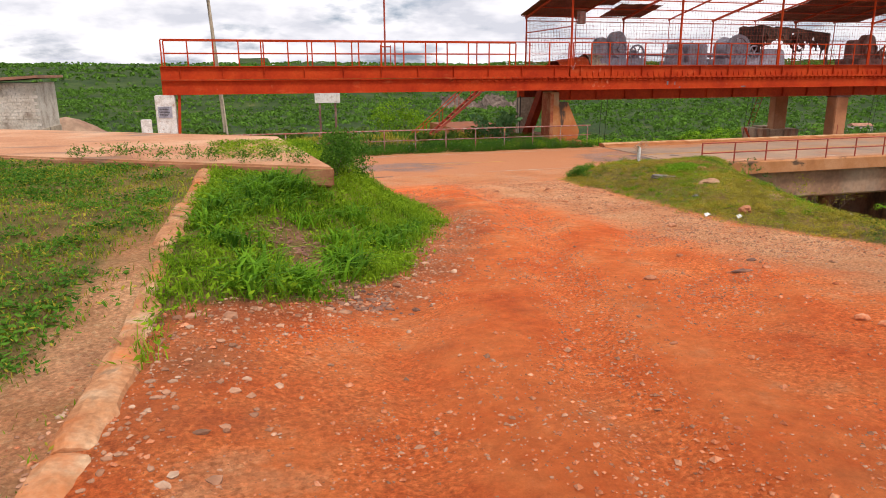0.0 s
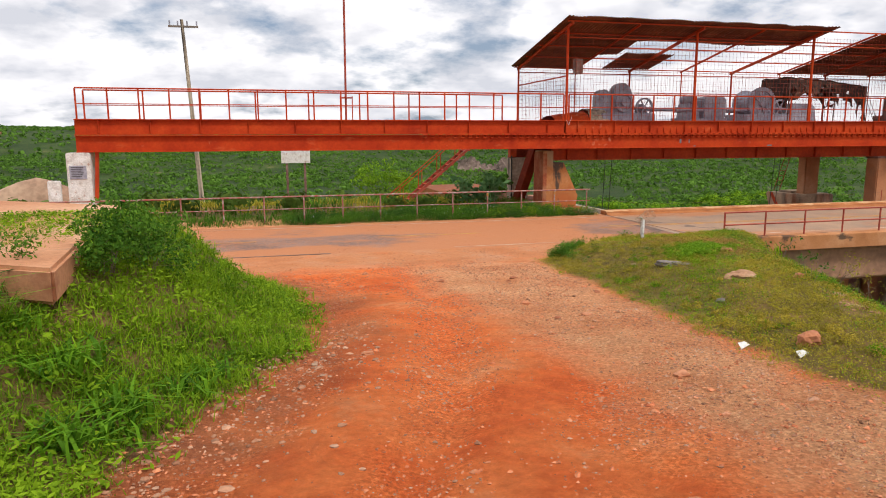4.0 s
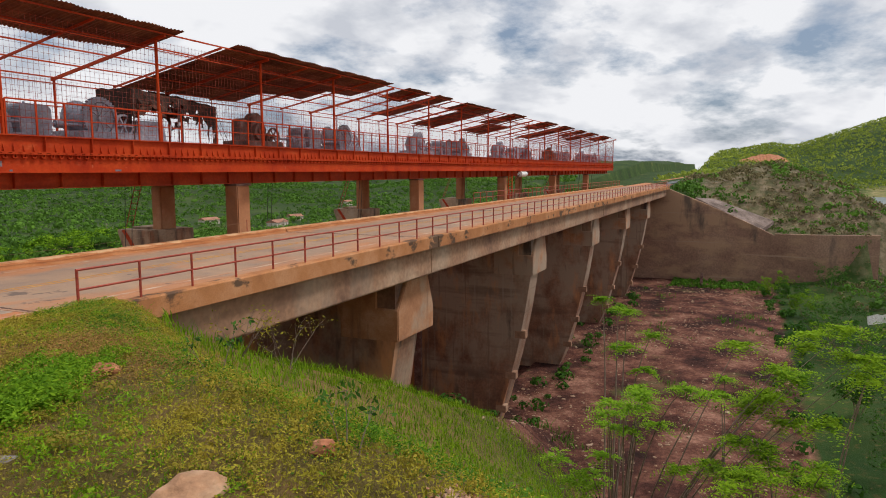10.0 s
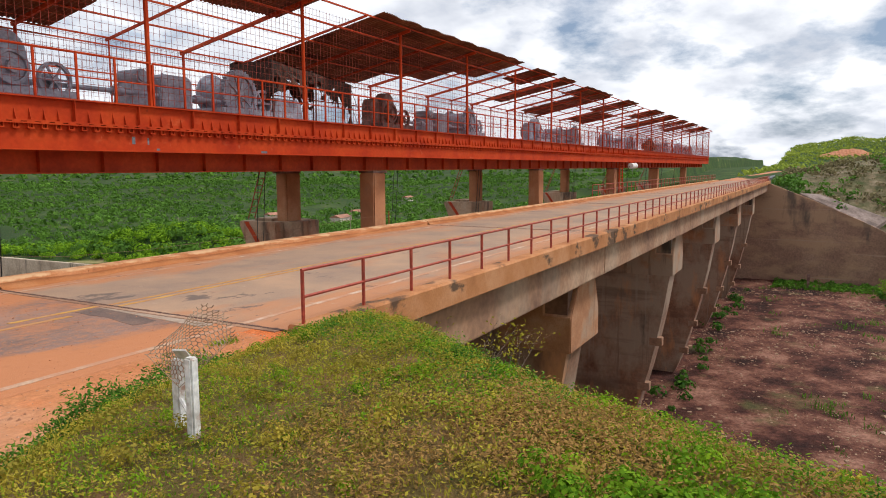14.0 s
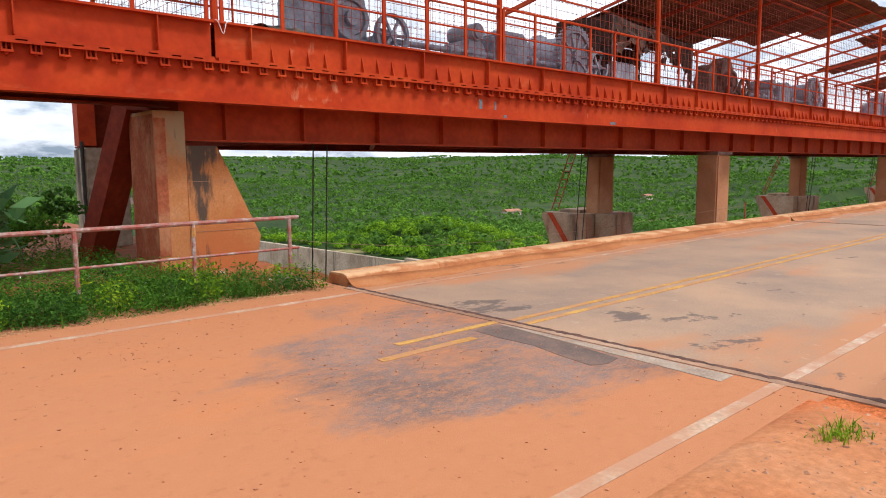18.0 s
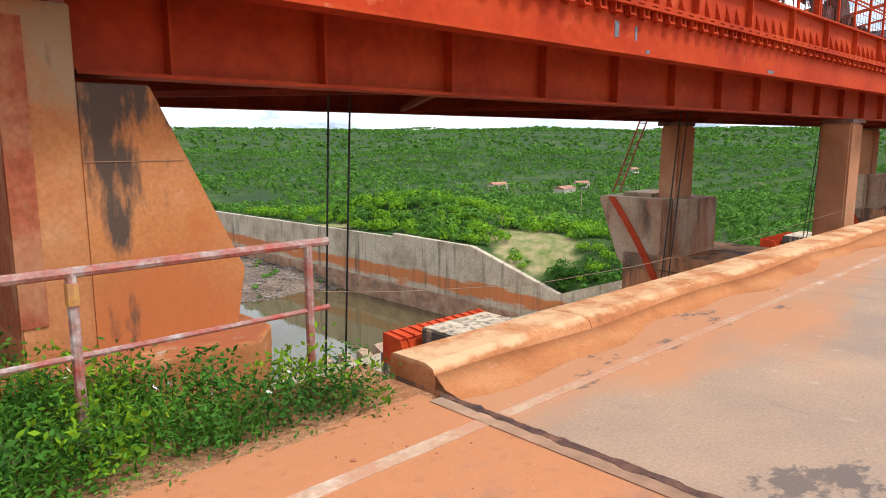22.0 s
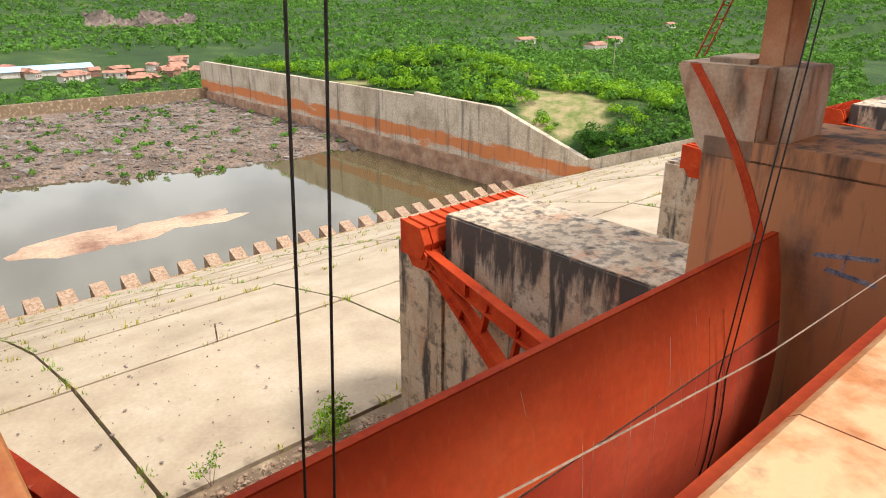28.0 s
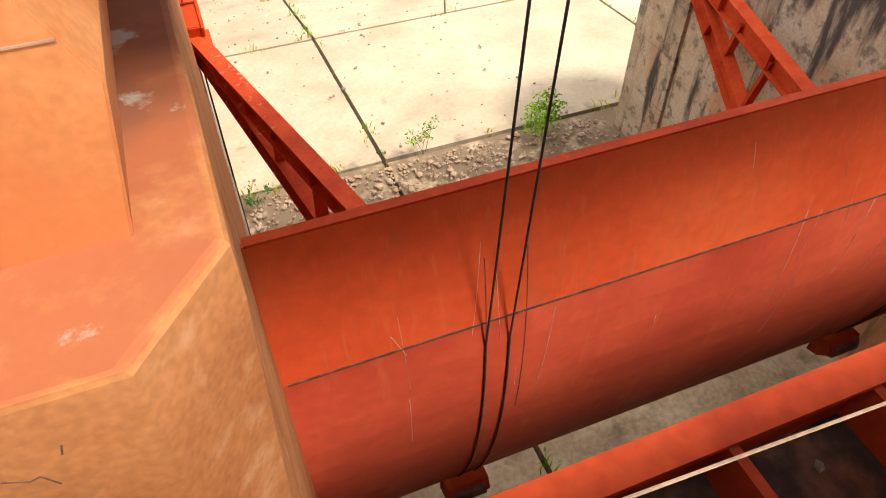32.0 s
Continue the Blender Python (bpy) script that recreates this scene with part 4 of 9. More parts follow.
col = mixc(fmax.outputs[0], soil, green)
col = mixc(attr("dirt", 1.6), col, dirt)
col = mixc(attr("pale", 1.2, 0.35), col, pale)
col = mixc(attr("dusty", 0.9, 0.35), col, times(ramp(tex(0.6, 8, 0.6), (0.32, (0.42, 0.155, 0.062)), (0.5, (0.48, 0.20, 0.085)), (0.68, (0.47, 0.24, 0.13))), ramp(tex(16, 8, 0.7), (0.34, (0.78, 0.74, 0.74)), (0.66, (1.15, 1.15, 1.18))), 0.9))
col = mixc(attr("knoll", 0.25, 0.3), col, ramp(tex(0.5, 8, 0.7), (0.32, (0.07, 0.055, 0.035)), (0.5, (0.17, 0.125, 0.08)), (0.68, (0.27, 0.21, 0.14))))
col = mixc(attr("damp", 1.1, 0.45), col, times(ramp(tex(1.3), (0.3, (0.17, 0.062, 0.030)), (0.7, (0.36, 0.15, 0.075))), ramp(tex(24, 8, 0.75), (0.36, (0.5, 0.45, 0.45)), (0.64, (1.3, 1.3, 1.3))), 0.85))
col = mixc(attr("apron", 0.35, 0.2), col, apron)
col = mixc(attr("bare", 0.12, 0.2), col, ramp(tex(0.3, 8, 0.7), (0.36, (0.11, 0.14, 0.03)), (0.48, (0.20, 0.19, 0.07)), (0.64, (0.33, 0.24, 0.13))))
col = mixc(attr("rubble", 0.2, 0.2), col, rubble)
l.new(col, b.inputs["Base Color"])
bp = n.new("ShaderNodeBump"); bp.inputs["Strength"].default_value, bp.inputs["Distance"].default_value = 1.0, 0.09
flat = n.new("ShaderNodeMapRange"); flat.inputs["To Min"].default_value, flat.inputs["To Max"].default_value = 1.0, 0.2
l.new(attr("dusty", 0.9, 0.35), flat.inputs["Value"]); l.new(flat.outputs[0], bp.inputs["Strength"])
l.new(tex(14, 10, 0.78), bp.inputs["Height"]); l.new(bp.outputs[0], b.inputs["Normal"])
gme.materials.append(GROUND)
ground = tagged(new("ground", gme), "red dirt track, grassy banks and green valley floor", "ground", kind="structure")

# ---- road and bridge ----
road = thing("road", "two-lane road of asphalt covered with orange dust", "road", kind="structure")
part("asphalt", Mesh().box(-400, -0.12, -3.55, 3.75, -0.3, 0.0), ASPH, road)
part("edge_line", Mesh().box(-60, -0.15, 3.02, 3.14, -0.01, 0.006), LINEW, road)
part("edge_line", Mesh().box(-9.0, -0.15, -3.2, -3.08, -0.01, 0.006), LINEW, road)
for k, (a, c) in enumerate([(-11, -7.2), (-19, -15.2), (-27, -23)]):
    part("centre_dash", Mesh().box(a, c, -0.32, -0.2, -0.01, 0.006), YELLOW, road, "worn yellow centre line")
part("centre_dash", Mesh().box(-2.25, -0.92, -0.18, -0.06, -0.01, 0.006), YELLOW, road)
for k in range(9):                          # broken south edge of the asphalt; the dark strip paints its shadow
    a = -31 + 2.0 * k
    part("broken_edge", Mesh().prism([(a, -3.60), (a + 0.7, -3.66 + 0.05 * math.sin(k)), (a + 1.4, -3.59), (a + 2.0, -3.64), (a + 2.0, -3.5), (a, -3.5)], 2, -0.1, 0.05 + 0.012 * math.sin(2.3 * k)), TAR, road, "broken asphalt edge with its shadow in the dark colour")
part("centre_line", Mesh().box(-1.75, -0.15, 0.2, 0.3, -0.01, 0.006), YELLOW, road)

def jagged(x, y0, y1, half):
    """A crack with ragged edges running along y."""
    r_ = np.random.default_rng(int(abs(x) * 10) + 3)
    v, f = [], []
    ys_ = np.arange(y0, y1, 0.06)
    for y in ys_:
        p, q = x - half + r_.normal(0, 0.011), x + half + r_.normal(0, 0.011)
        v += [(p, y, 0.010), (q, y, 0.010), (p, y, -0.05), (q, y, -0.05)]
    for k in range(len(ys_) - 1):
        o = k * 4
        f += [(o, o + 1, o + 5, o + 4), (o, o + 4, o + 6, o + 2), (o + 1, o + 3, o + 7, o + 5)]
    return Mesh().add(v, f)


part("tar_patch", Mesh().prism([(-0.88, -1.66), (-0.70, -1.74), (-0.47, -1.70), (-0.36, -1.1), (-0.29, -0.4), (-0.25, 0.12), (-0.52, 0.17), (-0.68, 0.13), (-0.72, -0.3), (-0.70, -0.8), (-0.80, -1.2)], 2, -0.02, 0.004), TAR, road, "dark asphalt repair beside the joint")
part("joint_band", Mesh().prism([(-0.46, -2.75), (-0.2, -2.75), (-0.2, 0.1), (-0.24, 0.1), (-0.34, -1.1)], 2, -0.02, 0.005), BAND, road, "pale worn concrete band beside the joint")
bridge = thing("road_bridge", "long dusty concrete road bridge over the spillway piers", "bridge", kind="structure")
for k in range(6):
    a, c = (0.02 if k == 0 else X0 + k * PITCH - PW / 2 + 0.02), X0 + (k + 1) * PITCH - PW / 2 - 0.02
    if k == 5:
        c = XE + 2
    part("deck_slab", Mesh().box(a, c, -4.45, 4.2, -0.32, 0.0), DECK, bridge, "worn concrete deck with dark stains")
    part("deck_beam", Mesh().prism([(-4.15, -0.32), (-3.2, -0.32), (-3.2, -1.7), (-4.0, -1.7), (-4.15, -1.62)], 0, a, c), CONC_P, bridge, "grey-brown concrete beam under the deck edge", edge=0.03)
    part("deck_beam", Mesh().box(a, c, -0.45, 0.45, -1.7, -0.32), CONC_P, bridge)
    part("deck_beam", Mesh().box(a, c, 3.0, 3.8, -1.7, -0.32), CONC_P, bridge)
    part("south_kerb", Mesh().prism([(-4.5, -0.42), (-4.1, -0.42), (-4.1, 0.06), (-4.14, 0.1), (-4.46, 0.1), (-4.5, 0.06)], 0, a, c), KERB, bridge, "orange dusted concrete edge with black mould")
    part("lane_line", Mesh().box(a, c, 0.12, 0.22, -0.01, 0.006), YELLOW, bridge, "worn double yellow centre line")
    part("lane_line", Mesh().box(a, c, -0.12, -0.02, -0.01, 0.006), YELLOW, bridge)
    part("edge_line", Mesh().box(a, c, -3.2, -3.08, -0.01, 0.006), LINEW, bridge)
    part("edge_line", Mesh().box(a, c, 3.02, 3.12, -0.01, 0.006), LINEW, bridge)
    part("joint_gap", jagged(a - 0.045, -4.1, 3.7, 0.035), CRACK, bridge, "dark rusty expansion joint")
    part("joint_lip", Mesh().box(a - 0.19, a - 0.075, -4.0, 3.6, -0.06, 0.008), CONC_P, bridge)
    v, f = [], []                           # dust swept against the kerb
    for i, x in enumerate(np.arange(a, c - 0.05, 0.25)):
        q = 0.26 + 0.10 * math.sin(1.3 * x) + 0.06 * math.sin(3.7 * x + k)
        v += [(x, 3.742 - q, 0.001), (x, 3.742 - 0.4 * q, 0.03 + 0.012 * math.sin(2.1 * x)), (x, 3.742, 0.10 + 0.02 * math.sin(1.7 * x + 1)), (x, 3.742, -0.02)]
        if i:
            o = len(v) - 8
            f += [(o + j, o + 4 + j, o + 5 + j, o + 1 + j) for j in range(3)]
    part("kerb_dust", Mesh().add(v, f), CONC_D2, bridge, "orange dust swept against the kerb", smooth=True)
    x = a
    while x < c - 0.3:                      # north kerb in cast lengths with small gaps
        e = min(x + 2.05, c)
        if c - e < 0.6:
            e = c
        part("north_kerb", Mesh().prism([(3.74, -0.3), (4.28, -0.3), (4.28, 0.15), (4.24, 0.18), (3.86, 0.185), (3.775, 0.155), (3.74, 0.08)], 0, x + 0.005, e - 0.005), NKERB, bridge, "orange dusted concrete kerb")
        x = e

# south railing of the deck
def rail_run(name, x0, x1, y, z0, h, step, material, label, mid=0.5, r=0.028):
    ob = thing(name, label, "railing", at=(x0, y, z0))
    k = int(round((x1 - x0) / step))
    post = Mesh().rod((0, 0, 0), (0, 0, h), r * 1.15, 6).data("post"); post.materials.append(material)
    for i in range(k + 1):
        p = new("post", post); p.parent = ob; p.location = (i * (x1 - x0) / k, 0, 0)
    for f in (1.0, mid):
        part("rail", Mesh().rod((x0 - 0.02, y, z0 + h * f), (x1 + 0.02, y, z0 + h * f), r, 6), material, ob)
    return ob


rail_run("bridge_railing", 0.15, XE + 1, -4.3, 0.1, 0.84, 1.62, RAILRED, "thin dark red pipe railing along the deck edge")
rail_run("bridge_railing", 45.0, XE, 4.15, 0.2, 0.9, 1.62, RAILRED, "thin red pipe railing along the far deck edge")

# ---- piers ----
def build_pier():
    ob = thing("bridge_pier", "tall brown concrete spillway pier with block and gantry pillars", "pier", "spillway piers")
    w = PW
    # body whose flat upstream edge leans back in a curve
    lev = [(-1.75, -3.35), (-4.4, -3.35), (-6.8, -3.0), (-8.85, -2.62), (-10.6, -2.25), (-12.3, -1.8), (-14.0, -1.35), (-15.6, -0.85), (-17.2, -0.2)]
    v, f = [], []
    for z, y in lev:
        v += [(0, y, z), (1.9, y, z), (3.3, y + 0.5, z), (w, y + 1.7, z), (w, 12.0, z), (0, 12.0, z)]
    for k in range(len(lev) - 1):
        for i in range(6):
            j = (i + 1) % 6
            f.append((k * 6 + i, k * 6 + 6 + i, k * 6 + 6 + j, k * 6 + j))
    q = len(v)
    f += [(0, 1, 2, 3, 4, 5), tuple(q - 1 - i for i in range(6))]
    part("body", Mesh().add(v, f), PIER, ob, "water-stained brown concrete body")
    part("shoulder", Mesh().box(0.0, w, 4.6, 12.0, -2.25, -2.2), PIER_TOP, ob, "dark dirt on top of the pier")
    part("bearing", Mesh().box(0.3, w - 0.3, -3.0, 4.4, -1.75, -1.69), CONC_P, ob)
    # nose block: flat face, upper corners cut back
    fr, bk = [(-0.06, -4.42), (3.6, -4.42), (3.6, -3.35), (2.95, -1.72), (0.95, -1.72), (-0.06, -3.05)], [(-0.06, -4.42), (4.16, -4.42), (4.16, -3.35), (4.16, -1.72), (-0.06, -1.72), (-0.06, -3.05)]
    v = [(x, -3.52, z) for x, z in fr] + [(x, -2.4, z) for x, z in bk] + [(x, -0.6, z) for x, z in bk]
    f = [(0, 1, 2, 3, 4, 5), tuple(17 - i for i in range(6))] + [(k * 6 + i, k * 6 + 6 + i, k * 6 + 6 + (i + 1) % 6, k * 6 + (i + 1) % 6) for k in (0, 1) for i in range(6)]
    part("nose", Mesh().add(v, f), NOSE, ob, "orange concrete nose block with cut corners", edge=0.04)
    part("tail", Mesh().prism([(11.6, -17.2), (21.9, -17.4), (21.9, -6.3), (11.6, -6.3)], 0, 0, w), CONC_T, ob, "pale concrete with black streaks", edge=0.08)
    part("tail_end", Mesh().prism([(21.9, -17.4), (24.9, -17.6), (24.9, -7.98), (21.9, -7.98)], 0, 0.0, w), CONC_T, ob, "stained concrete below the trunnion beam", edge=0.15)
    part("block", Mesh().prism([(10.67, -2.25), (10.67, 0.0), (12.98, 0.0), (12.98, -0.16), (12.25, -2.0), (11.95, -2.3), (10.67, -2.3)], 0, 0.0, w - 1.4), BLOCK, ob, "weathered block with black and red stains", edge=0.05)
    part("block_cap", Mesh().box(0.5, w - 1.9, 11.35, 12.4, 0.0, 0.13), BLOCK, ob)
    part("far_pillar", Mesh().box(0.78, 1.8, 10.65, 11.3, -2.2, 2.25), CONC_D, ob, "dusty concrete pillar", edge=0.05)
    part("pillar_head", Mesh().box(0.68, 1.9, 10.72, 11.36, 2.25, 2.372), STEEL_R, ob, "dark steel bearing plate")
    part("pedestal", Mesh().box(0.5, 2.45, 10.1, 10.66, -2.2, 0.0), BLOCK, ob, "stained concrete pedestal behind the block", edge=0.03)
    part("pillar_head", Mesh().box(1.1, 2.2, 5.95, 6.75, 2.27, 2.372), STEEL_R, ob, "dark steel bearing plate")
    part("near_pillar", Mesh().box(1.18, 2.12, 5.98, 6.77, -2.2, 2.27), CONC_D, ob, "dusty concrete pillar", edge=0.05)
    for z in (-8.5, -11.6, -14.2):
        y = np.interp(z, [-15.6, -12.3, -8.85, -4.4], [-0.85, -1.8, -2.62, -3.35])
        part("bracket", Mesh().box(-0.02, 0.6, y - 0.32, y + 0.5, z - 0.55, z), CONC_P, ob, edge=0.03)
    # curved steel track of the gate seal
    v, f = [], []
    zt = np.linspace(-16.4, -0.02, 26)
    for z in zt:
        r_ = float(np.interp(z, [-7.5, -4.4, -0.2], [13.3, 13.13, 12.73]))
        y = 22.8 - math.sqrt(r_ * r_ - (z + 7.5) ** 2)
        h_ = 0.10 + 0.03 * (z > -4)
        v += [(-0.03, y - h_, z), (0.02, y - h_, z), (0.02, y + h_, z), (-0.03, y + h_, z)]
    for k in range(len(zt) - 1):
        f += [(k * 4 + i, k * 4 + 4 + i, k * 4 + 4 + (i + 1) % 4, k * 4 + (i + 1) % 4) for i in range(4)]
    g = Mesh().add(v, f + [(0, 1, 2, 3), tuple(len(v) - 1 - i for i in range(4))])
    part("seal_track", g, RED_OLD, ob, "curved dark red seal track")
    return ob


pier0 = build_pier()
pier0.location = (X0 + BAY, 0, 0)
SCRAWL = mat("faded blue-grey paint", (0.22, 0.23, 0.30), 0.8, dark=(0.12, 0.12, 0.17), light=(0.40, 0.40, 0.44), big=5, fine=20)
for k in range(1, 5):
    copy_thing(pier0, pose(X0 + BAY + k * PITCH, 0, 0))

for y0_, z0_, y1_, z1_ in ((8.9, -4.11, 7.55, -3.88), (8.18, -3.8, 8.26, -4.5), (8.6, -4.39, 7.5, -4.49), (7.38, -2.64, 7.14, -2.15)):
    part("paint_bar", Mesh().prism([(y0_, z0_ - 0.06), (y1_, z1_ - 0.06), (y1_ - 0.05, z1_ + 0.06), (y0_ - 0.05, z0_ + 0.06)], 0, X0 + BAY - 0.006, X0 + BAY + 0.002), SCRAWL, pier0, "faded blue-grey painted bar")

# ---- winch gantry ----
GL, GR = -21.75, XE - 1.0
gantry = thing("winch_gantry", "long red steel gantry of bolted plate girders on concrete pillars", "gantry", kind="structure")


def girder(name, x0, x1, y, z0, z1, flange, parent, material, web=0.02, t=0.035, label=""):
    m = Mesh()
    m.box(x0, x1, y - web / 2, y + web / 2, z0 + t, z1 - t)
    m.box(x0, x1, y - flange / 2, y + flange / 2, z0, z0 + t)
    m.box(x0, x1, y - flange / 2, y + flange / 2, z1 - t, z1)
    return part(name, m, material, parent, label)


YF, YB = 5.22, 11.4
# inner beam, rear girder and deck plates carry their shade in the base colour
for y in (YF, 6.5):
    girder("lower_beam", GL, GR if y < 6 else -1.7, y, 2.95, 3.60, 0.26, gantry, RED if y < 6 else RED_SHADED, label="red plate girder with scuffed paint" if y < 6 else "")
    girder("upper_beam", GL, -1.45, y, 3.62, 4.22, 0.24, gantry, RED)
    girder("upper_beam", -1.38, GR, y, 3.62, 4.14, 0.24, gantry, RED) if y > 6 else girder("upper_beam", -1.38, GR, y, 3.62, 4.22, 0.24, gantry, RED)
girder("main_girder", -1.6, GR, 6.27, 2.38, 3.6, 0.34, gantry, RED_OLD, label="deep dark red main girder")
girder("main_girder", -1.9, GR, YB - 0.1, 2.38, 3.7, 0.34, gantry, RED_SHADED)
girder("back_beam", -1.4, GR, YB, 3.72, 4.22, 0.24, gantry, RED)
part("deck_plate", Mesh().box(-1.4, GR, YF + 0.13, YB - 0.13, 4.15, 4.19), RED_SHADED, gantry)
part("deck_plate", Mesh().box(GL, -1.45, YF + 0.13, 6.42, 4.15, 4.19), RED_SHADED, gantry)
# stiffeners, gussets and clamps of the front beams
st = Mesh().box(-0.01, 0.01, -0.11, -0.012, 0.04, 0.56).data("stiffener"); st.materials.append(RED)
gs_ = Mesh().prism([(-0.012, 0.0), (-0.012, 0.3), (-0.1, 0.0)], 0, -0.008, 0.008).data("gusset"); gs_.materials.append(RED)
cl = Mesh()
cl.box(-0.075, 0.075, -0.115, -0.015, -0.155, -0.125); cl.box(-0.07, -0.05, -0.1, -0.02, -0.125, -0.035); cl.box(0.05, 0.07, -0.1, -0.02, -0.125, -0.035)
cl.rod((0, -0.06, -0.125), (0, -0.06, -0.02), 0.016, 6); cl.rod((0, -0.06, -0.185), (0, -0.06, -0.155), 0.026, 6); cl.box(-0.1, 0.1, -0.125, -0.02, 0.0, 0.022)
cl = cl.data("clamp"); cl.materials.append(RED)
w1 = Mesh().box(-0.012, 0.012, -0.15, -0.012, 0.0, 1.15).data("web_stiffener"); w1.materials.append(RED_OLD)


def repeat(name, data, parent, places):
    for p in places:
        o = new(name, data); o.parent = parent; o.location = p


def x_run(a, c, step):
    return np.arange(a, c, step)


NEAR = 62.0
repeat("stiffener", st, gantry, [(x, YF, 3.64) for x in list(x_run(-20.9, -2, 1.86)) + list(x_run(-0.8, NEAR, 1.86))])
repeat("gusset", gs_, gantry, [(-0.8 + 1.86 * k + 0.4 + 0.35 * j, YF, 3.655) for k in range(25) for j in range(4)])
repeat("clamp", cl, gantry, [(x, YF, 3.60) for x in list(x_run(-8.0, -1.5, 0.34)) + list(x_run(-1.28, NEAR * 0.75, 0.34))])
repeat("web_stiffener", w1, gantry, [(x, 6.27, 2.415) for x in [-0.83] + list(x_run(0.75, NEAR, 1.8))])
fm = Mesh()
for x in list(x_run(NEAR * 0.75, GR, 0.35)):
    fm.add(*[[(x + p[0], YF + p[1], 3.655 + p[2]) for p in ((-0.008, -0.012, 0), (-0.008, -0.012, 0.3), (-0.008, -0.1, 0), (0.008, -0.012, 0), (0.008, -0.012, 0.3), (0.008, -0.1, 0))], [(0, 2, 1), (3, 4, 5), (1, 2, 5, 4), (0, 3, 5, 2)]])
    fm.box(x - 0.07, x + 0.07, YF - 0.115, YF - 0.02, 3.45, 3.57)
for x in x_run(NEAR, GR, 1.85):
    fm.box(x - 0.012, x + 0.012, 6.12, 6.26, 2.41, 3.55)
part("far_clamps", fm, RED, gantry, kind="stuff")
# cross beams and bracing below the deck, the shade there put into their colour
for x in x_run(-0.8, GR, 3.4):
    part("cross_beam", Mesh().box(x - 0.06, x + 0.06, 6.45, YB - 0.15, 3.3, 3.7), RED_SHADED, gantry)
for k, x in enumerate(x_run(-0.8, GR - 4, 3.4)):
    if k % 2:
        part("brace", Mesh().bar((x, 6.4, 2.46), (x + 3.4, YB - 0.3, 2.46), 0.1, 0.08), RED_SHADED, gantry)
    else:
        part("brace", Mesh().bar((x, YB - 0.3, 2.46), (x + 3.4, 6.4, 2.46), 0.1, 0.08), RED_SHADED, gantry)
part("end_strut", Mesh().bar((-2.55, 8.5, -0.1), (-2.12, 6.95, 3.0), 0.46, 0.4), RED_SHADED, gantry, "slanted dark red steel strut")
part("end_strut", Mesh().bar((-1.8, 11.0, 2.42), (-1.8, 11.0, 3.8), 0.35, 0.35), RED_OLD, gantry)
for p in ((4.611, 3.262, 0.05, 0.1), (5.08, 3.25, 0.025, 0.09), (9.66, 3.03, 0.14, 0.035), (5.4, 3.03, 0.05, 0.03)):
    part("paint_chip", Mesh().box(p[0] - p[2], p[0] + p[2], YF - 0.016, YF - 0.008, p[1] - p[3], p[1] + p[3]), BARE, gantry, "bare grey steel patch")


def panel_rail(name, x0, x1, y, z0, step, extra=()):
    ob = thing(name, "red steel hand railing on the gantry edge", "railing", at=(x0, y, z0))
    k = int(round((x1 - x0) / step))
    pm = Mesh().box(-0.03, 0.03, -0.02, 0.02, 0, 1.15).data("post"); pm.materials.append(RED)
    for i in range(k + 1):
        o = new("post", pm); o.parent = ob; o.location = (i * (x1 - x0) / k, 0, 0)
    part("top_rail", Mesh().rod((x0, y, z0 + 1.17), (x1, y, z0 + 1.17), 0.03, 6), RED, ob)
    part("middle_rail", Mesh().rod((x0, y, z0 + 0.58), (x1, y, z0 + 0.58), 0.018, 6), RED, ob)
    return ob


panel_rail("gantry_railing", GL + 0.1, -1.5, YF, 4.22, 1.12)
panel_rail("gantry_railing", GL + 0.1, -4.0, 6.5, 4.22, 2.24)
x = -1.3
while x < GR - 4:
    panel_rail("gantry_railing", x + 0.05, min(x + 6.6, GR) - 0.05, YF, 4.22, 1.17)
    x += 6.6

# cage posts, rafters, purlins
posts = [-1.35 + 6.62 * k for k in range(18)]
cage = thing("winch_cage", "red steel cage frame with wire mesh over the winches", "cage", kind="structure")
def roof_z(y):
    return 8.6 + (y - 4.6) * (7.2 - 8.6) / (11.5 - 4.6)


for x in posts + [GR - 0.1]:
    part("post", Mesh().rod((x, YF + 0.05, 4.2), (x, YF + 0.05, roof_z(YF) - 0.1), 0.065, 8), RED, cage)
    part("post", Mesh().rod((x, YB, 4.2), (x, YB, roof_z(YB) - 0.1), 0.055, 8), RED, cage)
    part("rafter", Mesh().bar((x, 4.75, roof_z(4.75) - 0.12), (x, 11.55, roof_z(11.55) - 0.12), 0.09, 0.13), RED_OLD, cage)
for x in posts[:-1]:
    part("rafter", Mesh().bar((x + 3.3, 4.75, roof_z(4.75) - 0.1), (x + 3.3, 11.55, roof_z(11.55) - 0.1), 0.06, 0.09), RED_OLD, cage)
    part("mullion", Mesh().rod((x + 3.3, YB, 4.2), (x + 3.3, YB, roof_z(YB) - 0.1), 0.03, 6), RED, cage)
for y in (4.8, 6.3, 8.0, 9.7, 11.45):
    part("purlin", Mesh().bar((-1.6, y, roof_z(y) - 0.04), (GR, y, roof_z(y) - 0.04), 0.05, 0.06), RED_OLD, cage)
for z in (5.9, 6.9):
    part("girt", Mesh().bar((-1.35, YB, z), (GR, YB, z), 0.04, 0.05), RED_OLD, cage)
part("girt", Mesh().bar((-1.35, YF + 0.05, 7.9), (GR, YF + 0.05, 7.9), 0.035, 0.04), RED_OLD, cage)
part("girt", Mesh().bar((-1.35, YF, 6.2), (-1.35, YB, 6.2), 0.04, 0.05), RED_OLD, cage)


